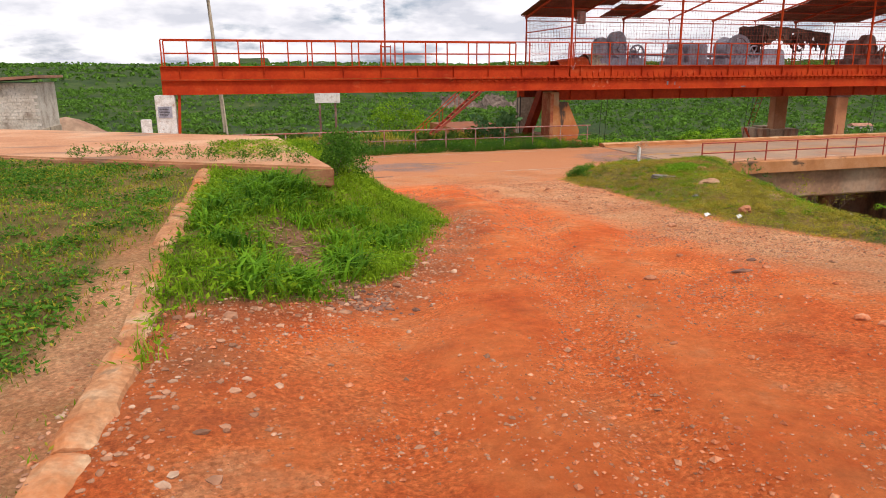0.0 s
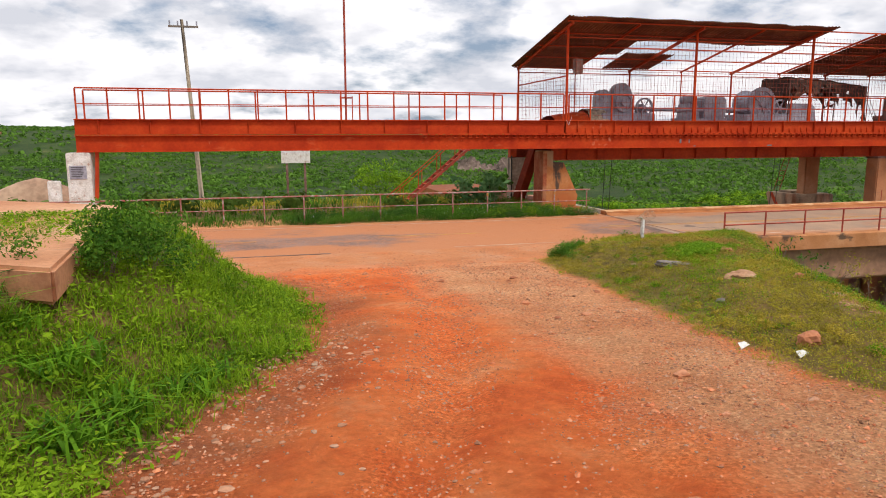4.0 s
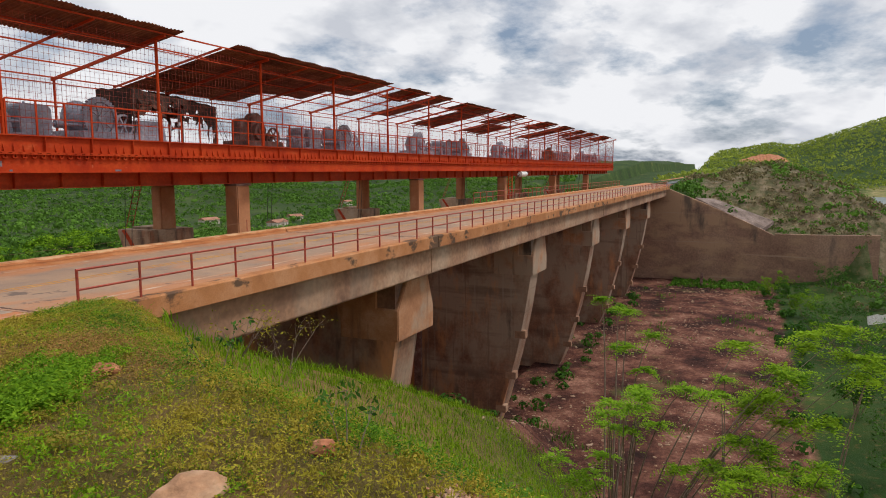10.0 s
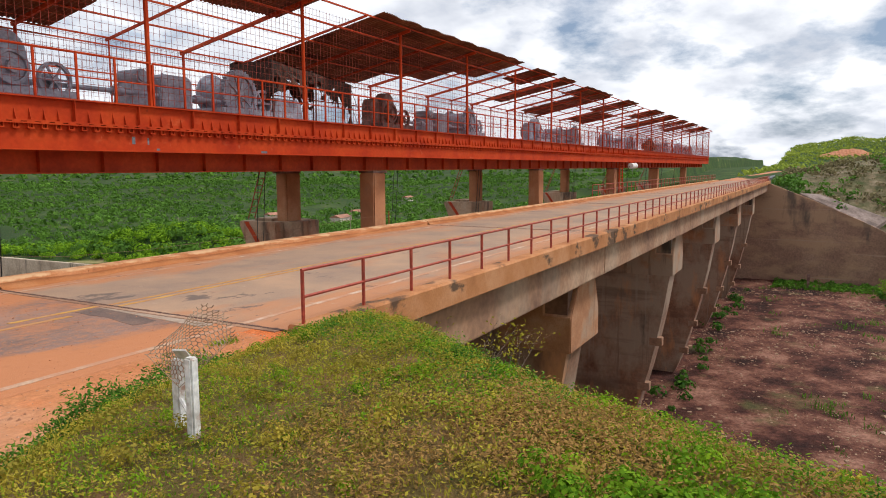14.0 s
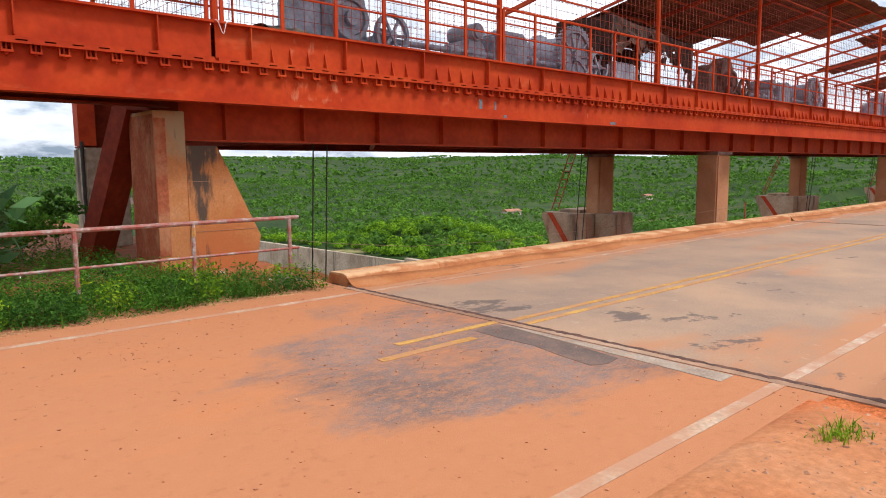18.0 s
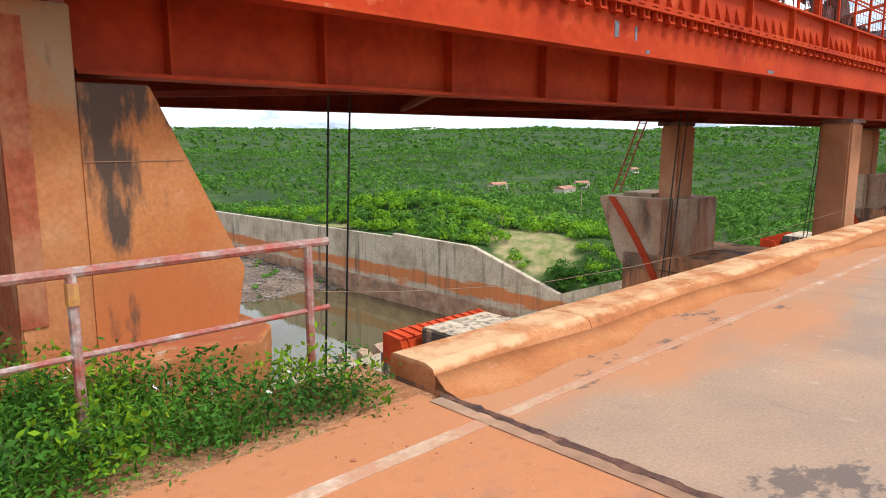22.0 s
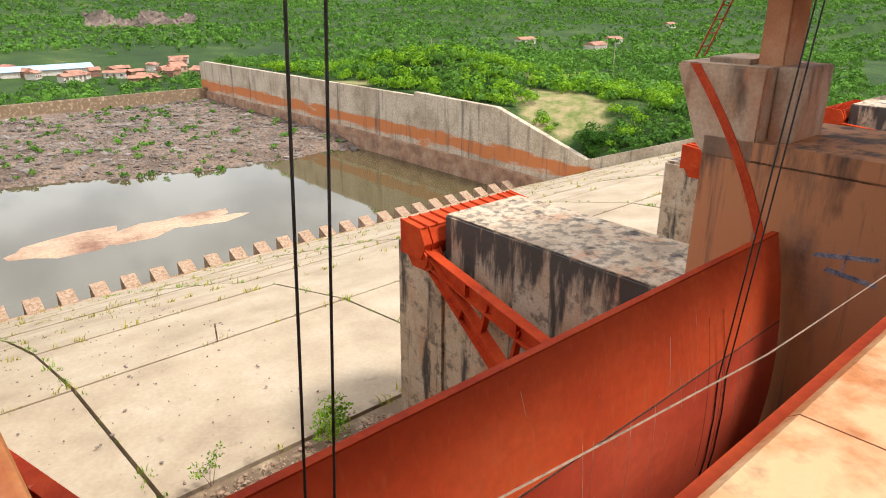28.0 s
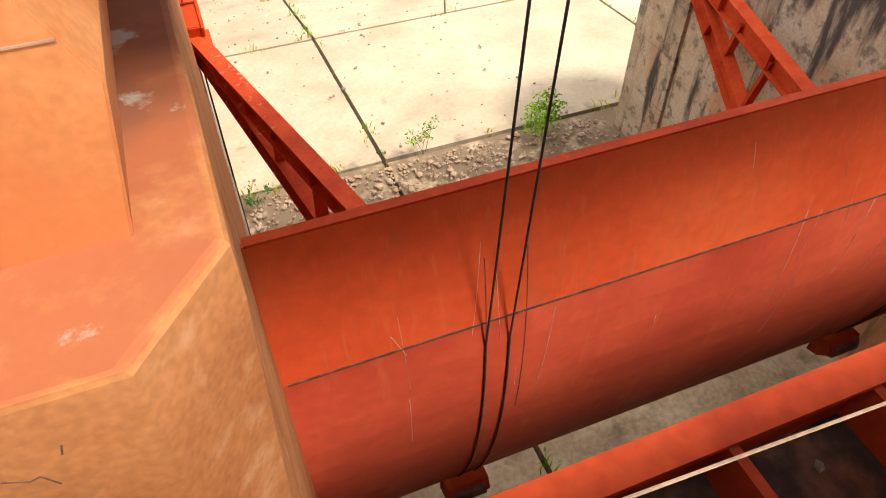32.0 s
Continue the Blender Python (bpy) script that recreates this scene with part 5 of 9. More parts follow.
def wire(x0, x1, y, z0, z1, step, r):
    m = Mesh()
    for x in np.arange(x0, x1, step):
        m.rod((x, y, z0), (x, y, z1), r, 3, ends=False)
    for z in np.arange(z0, z1, step):
        m.rod((x0, y, z), (x1, y, z), r, 3, ends=False)
    return m


part("front_mesh", wire(-1.3, GR, YF + 0.06, 4.25, 8.3, 0.2, 0.006), RAILRED, cage, "thin rusty wire mesh", kind="stuff")
part("back_mesh", wire(-1.3, GR, YB + 0.05, 4.25, 7.1, 0.2, 0.006), RAILRED, cage, "thin rusty wire mesh", kind="stuff")
m = Mesh()
for y in np.arange(YF, YB, 0.2):
    m.rod((-1.32, y, 4.25), (-1.32, y, roof_z(y) - 0.15), 0.006, 3, ends=False)
for z in np.arange(4.25, 7.2, 0.2):
    m.rod((-1.32, YF, z), (-1.32, YB, z), 0.006, 3, ends=False)
part("end_mesh", m, RAILRED, cage, "thin rusty wire mesh", kind="stuff")


def corrugated(x0, x1, y0, y1, lift=0.0, ragged=0.25, twist=0.0):
    """A corrugated sheet; waves run down the slope."""
    m = Mesh()
    n_ = int((x1 - x0) / 0.045)
    xs_ = np.linspace(x0, x1, n_)
    v, f = [], []
    for i, x in enumerate(xs_):
        a = lift + 0.028 * math.sin((x - x0) / 0.18 * 2 * math.pi)
        e0 = y0 - ragged * abs(math.sin(x * 1.7 + 2)) * 0.35
        e1 = y1 + ragged * math.sin(x * 0.9) * 0.4
        for y in (e0, (e0 + e1) / 2, e1):
            v.append((x, y, roof_z(y) + 0.03 + a + twist * (y - y0)))
    for i in range(n_ - 1):
        for j in range(2):
            f.append((i * 3 + j, i * 3 + 3 + j, i * 3 + 4 + j, i * 3 + 1 + j))
    m.add(v, f)
    k = len(m.v)
    return m.add([(p[0], p[1], p[2] - 0.006) for p in v], [q[::-1] for q in f])


SHEETS = [(-1.75, 12.6, ((4.45, 7.2), (6.9, 9.2, -1.75, 3.2), (8.9, 11.7, -1.75, 2.2), (9.0, 11.6, 3.6, 6.4))),
          (15.85, 30.9, ((4.45, 7.6), (7.3, 9.6, 15.85, 28.0), (9.3, 11.7, 15.85, 24.2)))]
for a, c, rows in SHEETS:
    roof = thing("sheet_roof", "rusty corrugated sheet roof with torn edges", "roof", "gantry roofs", at=(a, 5, 8.6))
    for row in rows:
        p, q = (row[2], row[3]) if len(row) > 2 else (a, c)
        x = p
        while x < q - 0.2:
            e = min(x + 1.02, q)
            part("sheet", corrugated(x, e + 0.06, row[0], row[1], lift=0.01 * (int(x * 7) % 3), ragged=0.3), RUST, roof)
            x = e
for a, c, y0, y1 in ((33.5, 37, 4.5, 7), (38.5, 41.5, 4.5, 10.5), (44.5, 52.0, 4.6, 6.6), (47.5, 53, 6.5, 11.4), (57, 61.5, 4.5, 8.0), (60, 67, 8, 11.4), (69.5, 75.0, 4.5, 7.5), (78, 84, 4.5, 11), (88, 92, 4.6, 8), (95, 101, 4.6, 9), (105, 112, 4.6, 7.5)):
    roof = thing("loose_sheets", "loose rusty corrugated roof sheets", "roof", "gantry roofs", at=(a, y0, 8.6))
    for x in np.arange(a, c, 1.5):
        part("sheet", corrugated(x, min(x + 1.55, c), y0, y1, twist=0.008), RUST, roof)

# ---- spillway: chute, gates, basin ----
chute = thing("chute", "pale concrete spillway chute of large cast panels", "spillway", kind="structure")
joints_y = [6.0, 11.0, 26.05, 38.9, 48.6, 55.0, 60.0, 66.0, 73.0, 81.0, 90.0, 99.0, 107.0]
joints_x = [X0] + [5.75 + 16.8 * k for k in range(7)] + [XE]
for i in range(len(joints_y) - 1):
    for j in range(len(joints_x) - 1):
        y0, y1, x0, x1 = joints_y[i] + 0.085, joints_y[i + 1] - 0.085, joints_x[j] + 0.085, joints_x[j + 1] - 0.085
        t = rng.normal(0, 0.02)
        z0, z1 = float(spill_z(y0)) + t, float(spill_z(y1)) + t + rng.normal(0, 0.02)
        part("panel", Mesh().add([(x0, y0, z0 - 0.5), (x1, y0, z0 - 0.5), (x1, y1, z1 - 0.5), (x0, y1, z1 - 0.5), (x0, y0, z0), (x1, y0, z0), (x1, y1, z1), (x0, y1, z1)],
                                 [(3, 2, 1, 0), (4, 5, 6, 7), (0, 1, 5, 4), (1, 2, 6, 5), (2, 3, 7, 6), (3, 0, 4, 7)]), SILT if i < 2 else CONC_S, chute)
sill = thing("baffle_sill", "row of stone-faced baffle blocks at the foot of the chute", "sill", kind="structure")
part("sill_beam", Mesh().prism([(106.6, -42.0), (108.2, -42.0), (108.2, -46), (106.6, -46)], 0, X0, XE), CONC_P, sill)
bb = Mesh().prism([(0.0, -1.2), (0.0, 0.35), (2.9, 1.75), (3.2, -3.5)], 0, -1.15, 1.15).data("baffle_block"); bb.materials.append(ROCK)
for x in np.arange(X0 + 2.2, XE - 1, 4.55):
    o = new("baffle_block", bb); o.parent = sill; o.location = (x, 108.0, -42.6)


def basin_wall(x0, x1, name, label):
    w = thing(name, label, "retaining wall", kind="structure")
    top = [(24.0, -8.0), (60, -21.8), (91, -32.8), (118, -24.9), (149, -24.6), (149, -25.6), (155, -25.6), (284, -26.9), (288, -27.6)]
    part("wall", Mesh().prism(top + [(288, -50), (24, -50)], 0, x0, x1), CONC_W, w, edge=0.1)
    b0, b1 = (x0 - 1.2, x0 - 0.001) if x0 > 50 else (x1 + 0.001, x1 + 1.2)
    part("footing", Mesh().prism([(98, -39.5), (118, -38.9), (284, -38.4), (284, -50), (98, -50)], 0, b0, b1), CONC_P, w, "darker stepped footing")
    return w


basin_wall(XE + 0.001, XE + 1.6, "basin_wall_east", "long pale concrete basin wall with rusty water mark")
basin_wall(X0 - 1.6, X0 - 0.001, "basin_wall_west", "long pale concrete basin wall with rusty water mark")
solo("basin_end_wall", Mesh().prism([(282.5, -37.2), (284.2, -37.2), (286.5, -48), (280.5, -48)], 0, X0 - 30, XE + 2), SILT, "low dusty concrete sill closing the basin", "wall", kind="structure", edge=0.2)

WATER = bpy.data.materials.new("pond water")
WATER.use_nodes = True
wb = WATER.node_tree.nodes["Principled BSDF"]
wb.inputs["Base Color"].default_value = (0.085, 0.065, 0.03, 1)
wb.inputs["Roughness"].default_value = 0.04
wtn = WATER.node_tree.nodes.new("ShaderNodeTexNoise"); wtn.inputs["Scale"].default_value = 0.6
wbp = WATER.node_tree.nodes.new("ShaderNodeBump"); wbp.inputs["Strength"].default_value = 0.03
WATER.node_tree.links.new(wtn.outputs["Fac"], wbp.inputs["Height"]); WATER.node_tree.links.new(wbp.outputs[0], wb.inputs["Normal"])
def sheet(name, x0, x1, y0, y1, z, label, material=WATER):
    return solo(name, Mesh().box(x0, x1, y0, y1, z - 0.3, z), material, label, "water", kind="structure")


sheet("pond_water", X0, XE, 106, 262, -44.0, "still brown pond mirroring the cloudy sky")
LAKE = mat("rippled lake", (0.16, 0.19, 0.20), 0.3, dark=(0.13, 0.16, 0.17), light=(0.20, 0.23, 0.24), big=0.02, fine=0.3, bump=0.4, bump_scale=0.8, amount=0.2, spec=0.5)
sheet("lake_water", XE + 22, 900, -900, -40, -10.5, "grey reservoir lake beyond the bank", LAKE)
sheet("river_water", -900, 235, 424, 446, -43.2, "pale river in the valley")


def mound(m, x, y, z, r, h, seed, n_=14, k_=4):
    """A low uneven island of earth."""
    rg = np.random.default_rng(seed)
    ph = rg.uniform(0, 6.28, 4)
    v = [(x, y, z + h)]
    for j in range(1, k_ + 1):
        for i in range(n_):
            a = 2 * math.pi * i / n_
            q = r * (j / k_) * (1 + 0.28 * math.sin(a * 2 + ph[0]) + 0.16 * math.sin(a * 3 + ph[1]) + 0.1 * math.sin(a * 5 + ph[2]))
            v.append((x + q * math.cos(a) * 1.9, y + q * math.sin(a) * 0.8, z + h * (1 - (j / k_) ** 1.5) - 0.25 * (j == k_)))
    f = [(0, 1 + i, 1 + (i + 1) % n_) for i in range(n_)]
    for j in range(k_ - 1):
        f += [(1 + j * n_ + i, 1 + j * n_ + n_ + i, 1 + j * n_ + n_ + (i + 1) % n_, 1 + j * n_ + (i + 1) % n_) for i in range(n_)]
    return m.add(v, f)


for x, y, r, s_ in ((45, 140, 8, 3), (28, 141, 8, 5), (55, 137, 4, 8)):
    solo("sand_bar", mound(Mesh(), x, y, -44.05, r, 0.35, s_), SAND, "flat sandy bar showing above the pond", "sand bar", "sand bars", smooth=True)

# radial gates
GCY, GCZ, GR_ = 22.8, -7.5, 13.57
def on_gate(z, r=GR_):
    return GCY - math.sqrt(r * r - (z - GCZ) ** 2)


def build_gate():
    ob = thing("radial_gate", "faded red curved steel spillway gate between piers", "spillway gate", "spillway gates")
    zs = np.concatenate([np.linspace(-13.3, -6.0, 13), np.linspace(-6.0, -3.8, 6)[1:]])
    for k, (a, c) in enumerate(((0, 12), (12, 17))):
        v, f = [], []
        x0, x1 = -0.02, BAY - 0.06
        for z in zs[a:c + 1]:
            for r in (GR_, GR_ - 0.06):
                v += [(x0, on_gate(z, r), z), (x1, on_gate(z, r), z)]
        q = c - a
        for i in range(q):
            o = i * 4
            f += [(o, o + 1, o + 5, o + 4), (o + 2, o + 6, o + 7, o + 3), (o, o + 4, o + 6, o + 2), (o + 1, o + 3, o + 7, o + 5)]
        f += [(0, 2, 3, 1), (q * 4, q * 4 + 1, q * 4 + 3, q * 4 + 2)]
        part("skin_plate", Mesh().add(v, f), RED_GATE if k else RED_LOW, ob, "curved red skin plate with streaks", smooth=False)
    for z in (zs[12],):
        part("weld_seam", Mesh().box(0.1, BAY - 0.1, on_gate(z) - 0.014, on_gate(z) + 0.02, z - 0.016, z + 0.016), CRACK, ob, "dark weld seam")
    for z in (-4.6, -7.2, -9.9, -12.6):
        part("rib", Mesh().box(0.2, BAY - 0.2, on_gate(z) + 0.08, on_gate(z) + 0.8, z - 0.15, z + 0.15), RED_GATE, ob)
    part("top_lip", Mesh().box(0.06, BAY - 0.06, on_gate(-3.8) - 0.01, on_gate(-3.8) + 0.14, -3.82, -3.78), RED, ob)
    for s in (0, 1):
        def mx_(x):
            return x - 0.4 * (x < 1.0) if s == 0 else BAY - x
        for zg in (-8.45, -12.4):
            p0, p1 = Vector((mx_(0.55), 22.2, -8.0)), Vector((mx_(3.6), on_gate(zg) + 0.6, zg))
            m = Mesh().bar(p0, p1, 0.05, 0.56)
            arm = part("arm", m, RED, ob, "red plate arm with holes")
            d = (p1 - p0).normalized(); side = d.cross(Vector((0, 0, 1))).normalized(); up = side.cross(d)
            for e in (0.29, -0.29):
                part("arm_flange", Mesh().bar(p0 + up * e, p1 + up * e, 0.42, 0.04), RED, arm)
            for tt in (0.25, 0.5, 0.75):
                c_ = p0.lerp(p1, tt)
                part("arm_rib", Mesh().bar(c_ - up * 0.27, c_ + up * 0.27, 0.4, 0.03), RED, arm)
        for tt in (0.35, 0.5, 0.65, 0.8):
            a_ = Vector((mx_(0.55), 22.2, -8.0)).lerp(Vector((mx_(3.6), on_gate(-8.45) + 0.6, -8.45)), tt)
            b_ = Vector((mx_(0.55), 22.2, -8.0)).lerp(Vector((mx_(3.6), on_gate(-12.4) + 0.6, -12.4)), tt)
            part("lattice", Mesh().bar(a_, b_, 0.3, 0.12), RED, ob)
        part("trunnion", Mesh().rod((mx_(0.12), 22.2, -8.0), (mx_(0.95), 22.2, -8.0), 0.38, 14), RED, ob, "round red trunnion hub")
        for q_ in (0.1, 0.78):
            part("yoke_plate", Mesh().prism([(21.6, -8.2), (21.9, -8.45), (22.8, -8.45), (23.2, -7.9), (23.2, -7.2), (22.3, -7.2)], 0, *sorted((mx_(q_), mx_(q_ + 0.08)))), RED, ob)
        part("pulley_bracket", Mesh().prism([(on_gate(-13.0) + 0.02, -13.3), (on_gate(-13.0) + 0.02, -12.6), (9.95, -12.55), (9.8, -12.85), (10.1, -13.2)], 0, *sorted((mx_(2.6), mx_(3.55)))), RED_OLD, ob, "dark red rope pulley bracket")
        part("pulley", Mesh().rod((mx_(2.7), 9.95, -12.85), (mx_(3.45), 9.95, -12.85), 0.2, 12), STEEL_R, ob)
    for x in (2.92, 3.55, BAY - 3.55, BAY - 2.92):
        for k in range(6):
            z0_, z1_ = -4.85 - 0.62 * k, -5.47 - 0.62 * k
            part("hatch_seam", Mesh().bar((x, on_gate(z0_) + 0.001, z0_), (x, on_gate(z1_) + 0.001, z1_), 0.012, 0.012), CABLE, ob)
    r_ = np.random.default_rng(19)
    for k in range(22):
        x, z, dx = r_.uniform(1.0, BAY - 1.0), r_.uniform(-7.5, -4.0), r_.normal(0, 0.12)
        ln, w, q = r_.uniform(0.3, 2.6), r_.uniform(0.004, 0.013), 5
        m = Mesh()
        for i in range(q):
            a_, c_ = z - ln * i / q, z - ln * (i + 1) / q
            m.bar((x + dx * i / q, on_gate(a_) - 0.001, a_), (x + dx * (i + 1) / q, on_gate(c_) - 0.001, c_), w * (1 - 0.12 * i), 0.006)
        part("scratch", m, SCRATCH, ob, "thin pale scratch")
    return ob


g0 = build_gate(); g0.location = (X0, 0, 0)
for k in range(1, 6):
    copy_thing(g0, pose(X0 + k * PITCH, 0, 0))


def build_beam():
    ob = thing("trunnion_beam", "bright red box beam across the pier tail", "steel beam", "trunnion beams")
    o = 1.0
    part("box", Mesh().prism([(21.93, -7.35), (22.2, -6.78), (23.2, -6.68), (23.2, -7.95), (22.15, -7.95)], 0, -o, PW + o), RED, ob, "red box girder with bird droppings", edge=0.02)
    part("top_plate", Mesh().prism([(22.16, -6.77), (23.26, -6.67), (23.26, -6.63), (22.16, -6.73)], 0, -o - 0.04, PW + o + 0.04), RED, ob)
    for x in np.arange(-o + 0.3, PW + o - 0.2, 0.55):
        part("top_rib", Mesh().prism([(22.12, -6.75), (23.22, -6.65), (23.22, -6.56), (22.12, -6.64)], 0, x - 0.015, x + 0.015), RED, ob)
    for x in (-o, -0.55, PW + 0.55, PW + o):
        part("end_rib", Mesh().prism([(21.86, -7.35), (22.15, -6.71), (23.3, -6.6), (23.3, -7.97), (22.1, -7.97)], 0, x - 0.03, x + 0.03), RED, ob)
    return ob


tb = build_beam(); tb.location = (X0 + BAY, 0, 0)
for k in range(1, 5):
    copy_thing(tb, pose(X0 + BAY + k * PITCH, 0, 0))
copy_thing(tb, pose(X0 - PW - 0.6, 0, 0))

# hoist ropes: straight down to the gate, then along its face
def rope_run(x):
    pts_ = [(x, 8.45, 4.3), (x + 0.06, on_gate(-6.4) - 0.03, -6.4)] + [(x + 0.06 + 0.008 * k, on_gate(z) - 0.03, z) for k, z in enumerate((-7.4, -8.5, -9.6, -10.7, -11.8, -12.7))]
    m_ = Mesh()
    for p, q in zip(pts_[:-1], pts_[1:]):
        m_.rod(p, q, 0.017, 6, ends=False)
    return m_


for k in range(6):
    for x in (2.85, 3.23, BAY - 3.23, BAY - 2.85):
        xx = X0 + k * PITCH + x
        solo("hoist_rope", rope_run(xx), CABLE, "dark steel hoist rope hanging to the gate", "rope", "hoist ropes", smooth=True)

# stop-log frame in the slot beside the deck
for k in range(6):
    ob = thing("stoplog", "dirty red steel stop-log frame beside the bridge deck", "stop log", "stop logs", at=(X0 + k * PITCH, 5, -1.9))
    a, c = X0 + k * PITCH + 0.45, X0 + k * PITCH + BAY - 0.3
    part("far_flange", Mesh().box(a, c, 5.14, 5.36, -1.80, -1.76), RED_OLD, ob)
    part("far_web", Mesh().box(a, c, 5.23, 5.27, -2.5, -1.80), RED_OLD, ob)
    part("near_flange", Mesh().box(a, c, 4.32, 4.5, -1.80, -1.76), RED_OLD, ob)
    part("near_web", Mesh().box(a, c, 4.39, 4.43, -2.5, -1.80), RED_OLD, ob)
    part("floor_plate", Mesh().box(a, c, 4.3, 5.38, -2.3, -2.26), CHAR, ob, "dirty plate with rubbish")
    for x in np.arange(a + 0.9, c, 1.05):
        part("rib", Mesh().box(x - 0.035, x + 0.035, 4.43, 5.23, -2.26, -1.86), RED_OLD, ob)
    for p in (0, 1):
        part("leg", Mesh().box(a - 0.35 if p == 0 else c, a if p == 0 else c + 0.3, 5.2, 5.75, -16.6, -2.2), STEEL_R, ob)

# rubbish caught in the first stop-log frame
r_ = np.random.default_rng(4)
for k in range(22):
    x, y, w = r_.uniform(0.3, 7.5), r_.uniform(4.5, 5.15), r_.uniform(0.03, 0.1)
    q = [(x + w * math.cos(a) * r_.uniform(0.6, 1.3), y + w * math.sin(a) * r_.uniform(0.6, 1.3), -2.25 + r_.uniform(0, 0.03)) for a in (0.2, 1.5, 2.8, 4.1, 5.3)]
    solo("litter", Mesh().add(q + [(x, y, -2.2)], [(i, (i + 1) % 5, 5) for i in range(5)]), WHITE if k % 2 else WOOD, "crumpled scrap lying in the stop-log frame", "litter", "litter")

# rope across the first bay
rp = Mesh()
pts = [Vector((x, 4.36, float(np.interp(x, [-0.6, 0, 0.9, 2, 4, 8, 16], [0.76, 0.655, 0.55, 0.43, 0.36, 0.38, 0.6])))) for x in np.linspace(-0.6, 16, 40)]
solo("rope_stake", Mesh().rod((16, 4.36, 0.15), (16, 4.36, 0.72), 0.02, 6), RAILRED, "thin red stake holding the rope end", "stake")
for p, q in zip(pts[:-1], pts[1:]):
    rp.rod(p, q, 0.0035, 5, ends=False)
solo("guide_rope", rp, ROPE, "pale rope strung along the deck edge", "rope")

# ---- west abutment pier ----
ab = thing("abutment_pier", "orange dusty concrete abutment carrying the gantry end", "abutment", kind="structure")
v = []
for z_, k in ((-18.0, 0.15), (-1.6, 0.10), (-0.1, 0.004), (0.165, 0.0), (0.19, 0.012), (0.2, 0.04)):
    v += [(-4.5, 5.26 + k * 0.4, z_), (-0.58 - k, 5.26 + k * 0.4, z_), (-0.26 - k, 5.65 + 0.2 * k, z_), (-0.27 - k, 22.4, z_), (-4.5, 22.4, z_)]
part("body", Mesh().add(v, [(4, 3, 2, 1, 0), (25, 26, 27, 28, 29)] + [(j * 5 + i, j * 5 + (i + 1) % 5, j * 5 + 5 + (i + 1) % 5, j * 5 + 5 + i) for j in range(5) for i in range(5)]), RIM, ab, "orange concrete pier with red dirt on its ledge")
part("seat_wall", Mesh().box(-0.9, -0.06, -4.4, 4.42, -6.0, -0.06), CONC_P, ab, "brown wall under the road end")
part("tail", Mesh().box(-4.5, -0.36, 22.45, 24.9, -18, -7.75), CONC_G, ab)
part("pillar", Mesh().box(-2.22, -1.718, 5.75, 6.9, 0.19, 2.84), PILLAR, ab, "orange pillar beside the girder seat, tan at the top", edge=0.012)
part("buttress", Mesh().prism([(-1.718, 0.19), (-0.53, 0.19), (-0.43, 0.73), (-1.18, 2.29), (-1.718, 2.29)], 1, 5.76, 7.9), BUTT, ab, "sloping orange buttress with a black stain", edge=0.008)
for pts in (((-0.79, 0.26), (-0.775, 0.17), (-0.80, 0.09), (-0.81, 0.03), (-0.845, -0.08)), ((-1.02, -0.12), (-0.96, -0.16), (-0.93, -0.15), (-0.90, -0.22))):
    m = Mesh()
    for (x0, z0), (x1, z1) in zip(pts[:-1], pts[1:]):
        m.bar((x0, 5.262, min(z0, 0.16)), (x1, 5.262, min(z1, 0.159)), 0.0016, 0.006)
    part("crack", m, CRACK, ab, "thin dark crack")
part("painted_strip", Mesh().box(-2.224, -2.04, 5.738, 5.746, 0.5, 2.72), FADED, ab, "faded red paint on the pillar edge")
part("painted_side", Mesh().box(-2.228, -2.221, 5.77, 6.85, 0.4, 2.78), FADED, ab, "faded red paint on the pillar side")
for z_, x1_ in ((1.70, -0.94), (0.86, -0.50)):
    part("form_line", Mesh().box(-1.71, x1_, 5.754, 5.768, z_ - 0.003, z_ + 0.003), CONC_P, ab)
part("rear_pillar", Mesh().box(-1.95, -1.05, 10.6, 11.4, 0.19, 2.375), CONC_G, ab, "grey streaked rear pillar", edge=0.04)
part("pipe", Mesh().rod((-2.0, 10.55, 2.5), (-2.0, 10.55, 0.15), 0.04, 8), CABLE, ab)
part("upstand", Mesh().box(-0.9, -0.75, 9.2, 9.32, 0.18, 0.9), RED, ab, "red steel stub post")

# ---- east abutment ----
ea = thing("east_abutment", "tall brown retaining wall at the far end of the bridge", "retaining wall", kind="structure")
part("wall", Mesh().prism([(5, -0.4), (-4.6, -0.4), (-10, -2.6), (-18, -6.2), (-22, -8.2), (-22, -18), (5, -18)], 0, XE, XE + 1.2), EWALL, ea, edge=0.1)
wv = [(XE + 0.2 - (0.0 if y > -26 else 0.05 * (y + 26) ** 2 * -0.5), y) for y in np.linspace(-22, -38, 9)]
v, f = [], []
for x, y in wv:
    v += [(x, y, -18), (x, y, -7.9), (x + 0.8, y, -7.9), (x + 0.8, y, -18)]
for k in range(len(wv) - 1):
    f += [(k * 4 + i, k * 4 + 4 + i, k * 4 + 4 + (i + 1) % 4, k * 4 + (i + 1) % 4) for i in range(4)]
part("wing_wall", Mesh().add(v, f + [(3, 2, 1, 0), tuple(len(v) - 4 + i for i in range(4))]), EWALL, ea, "curved lower wing wall")
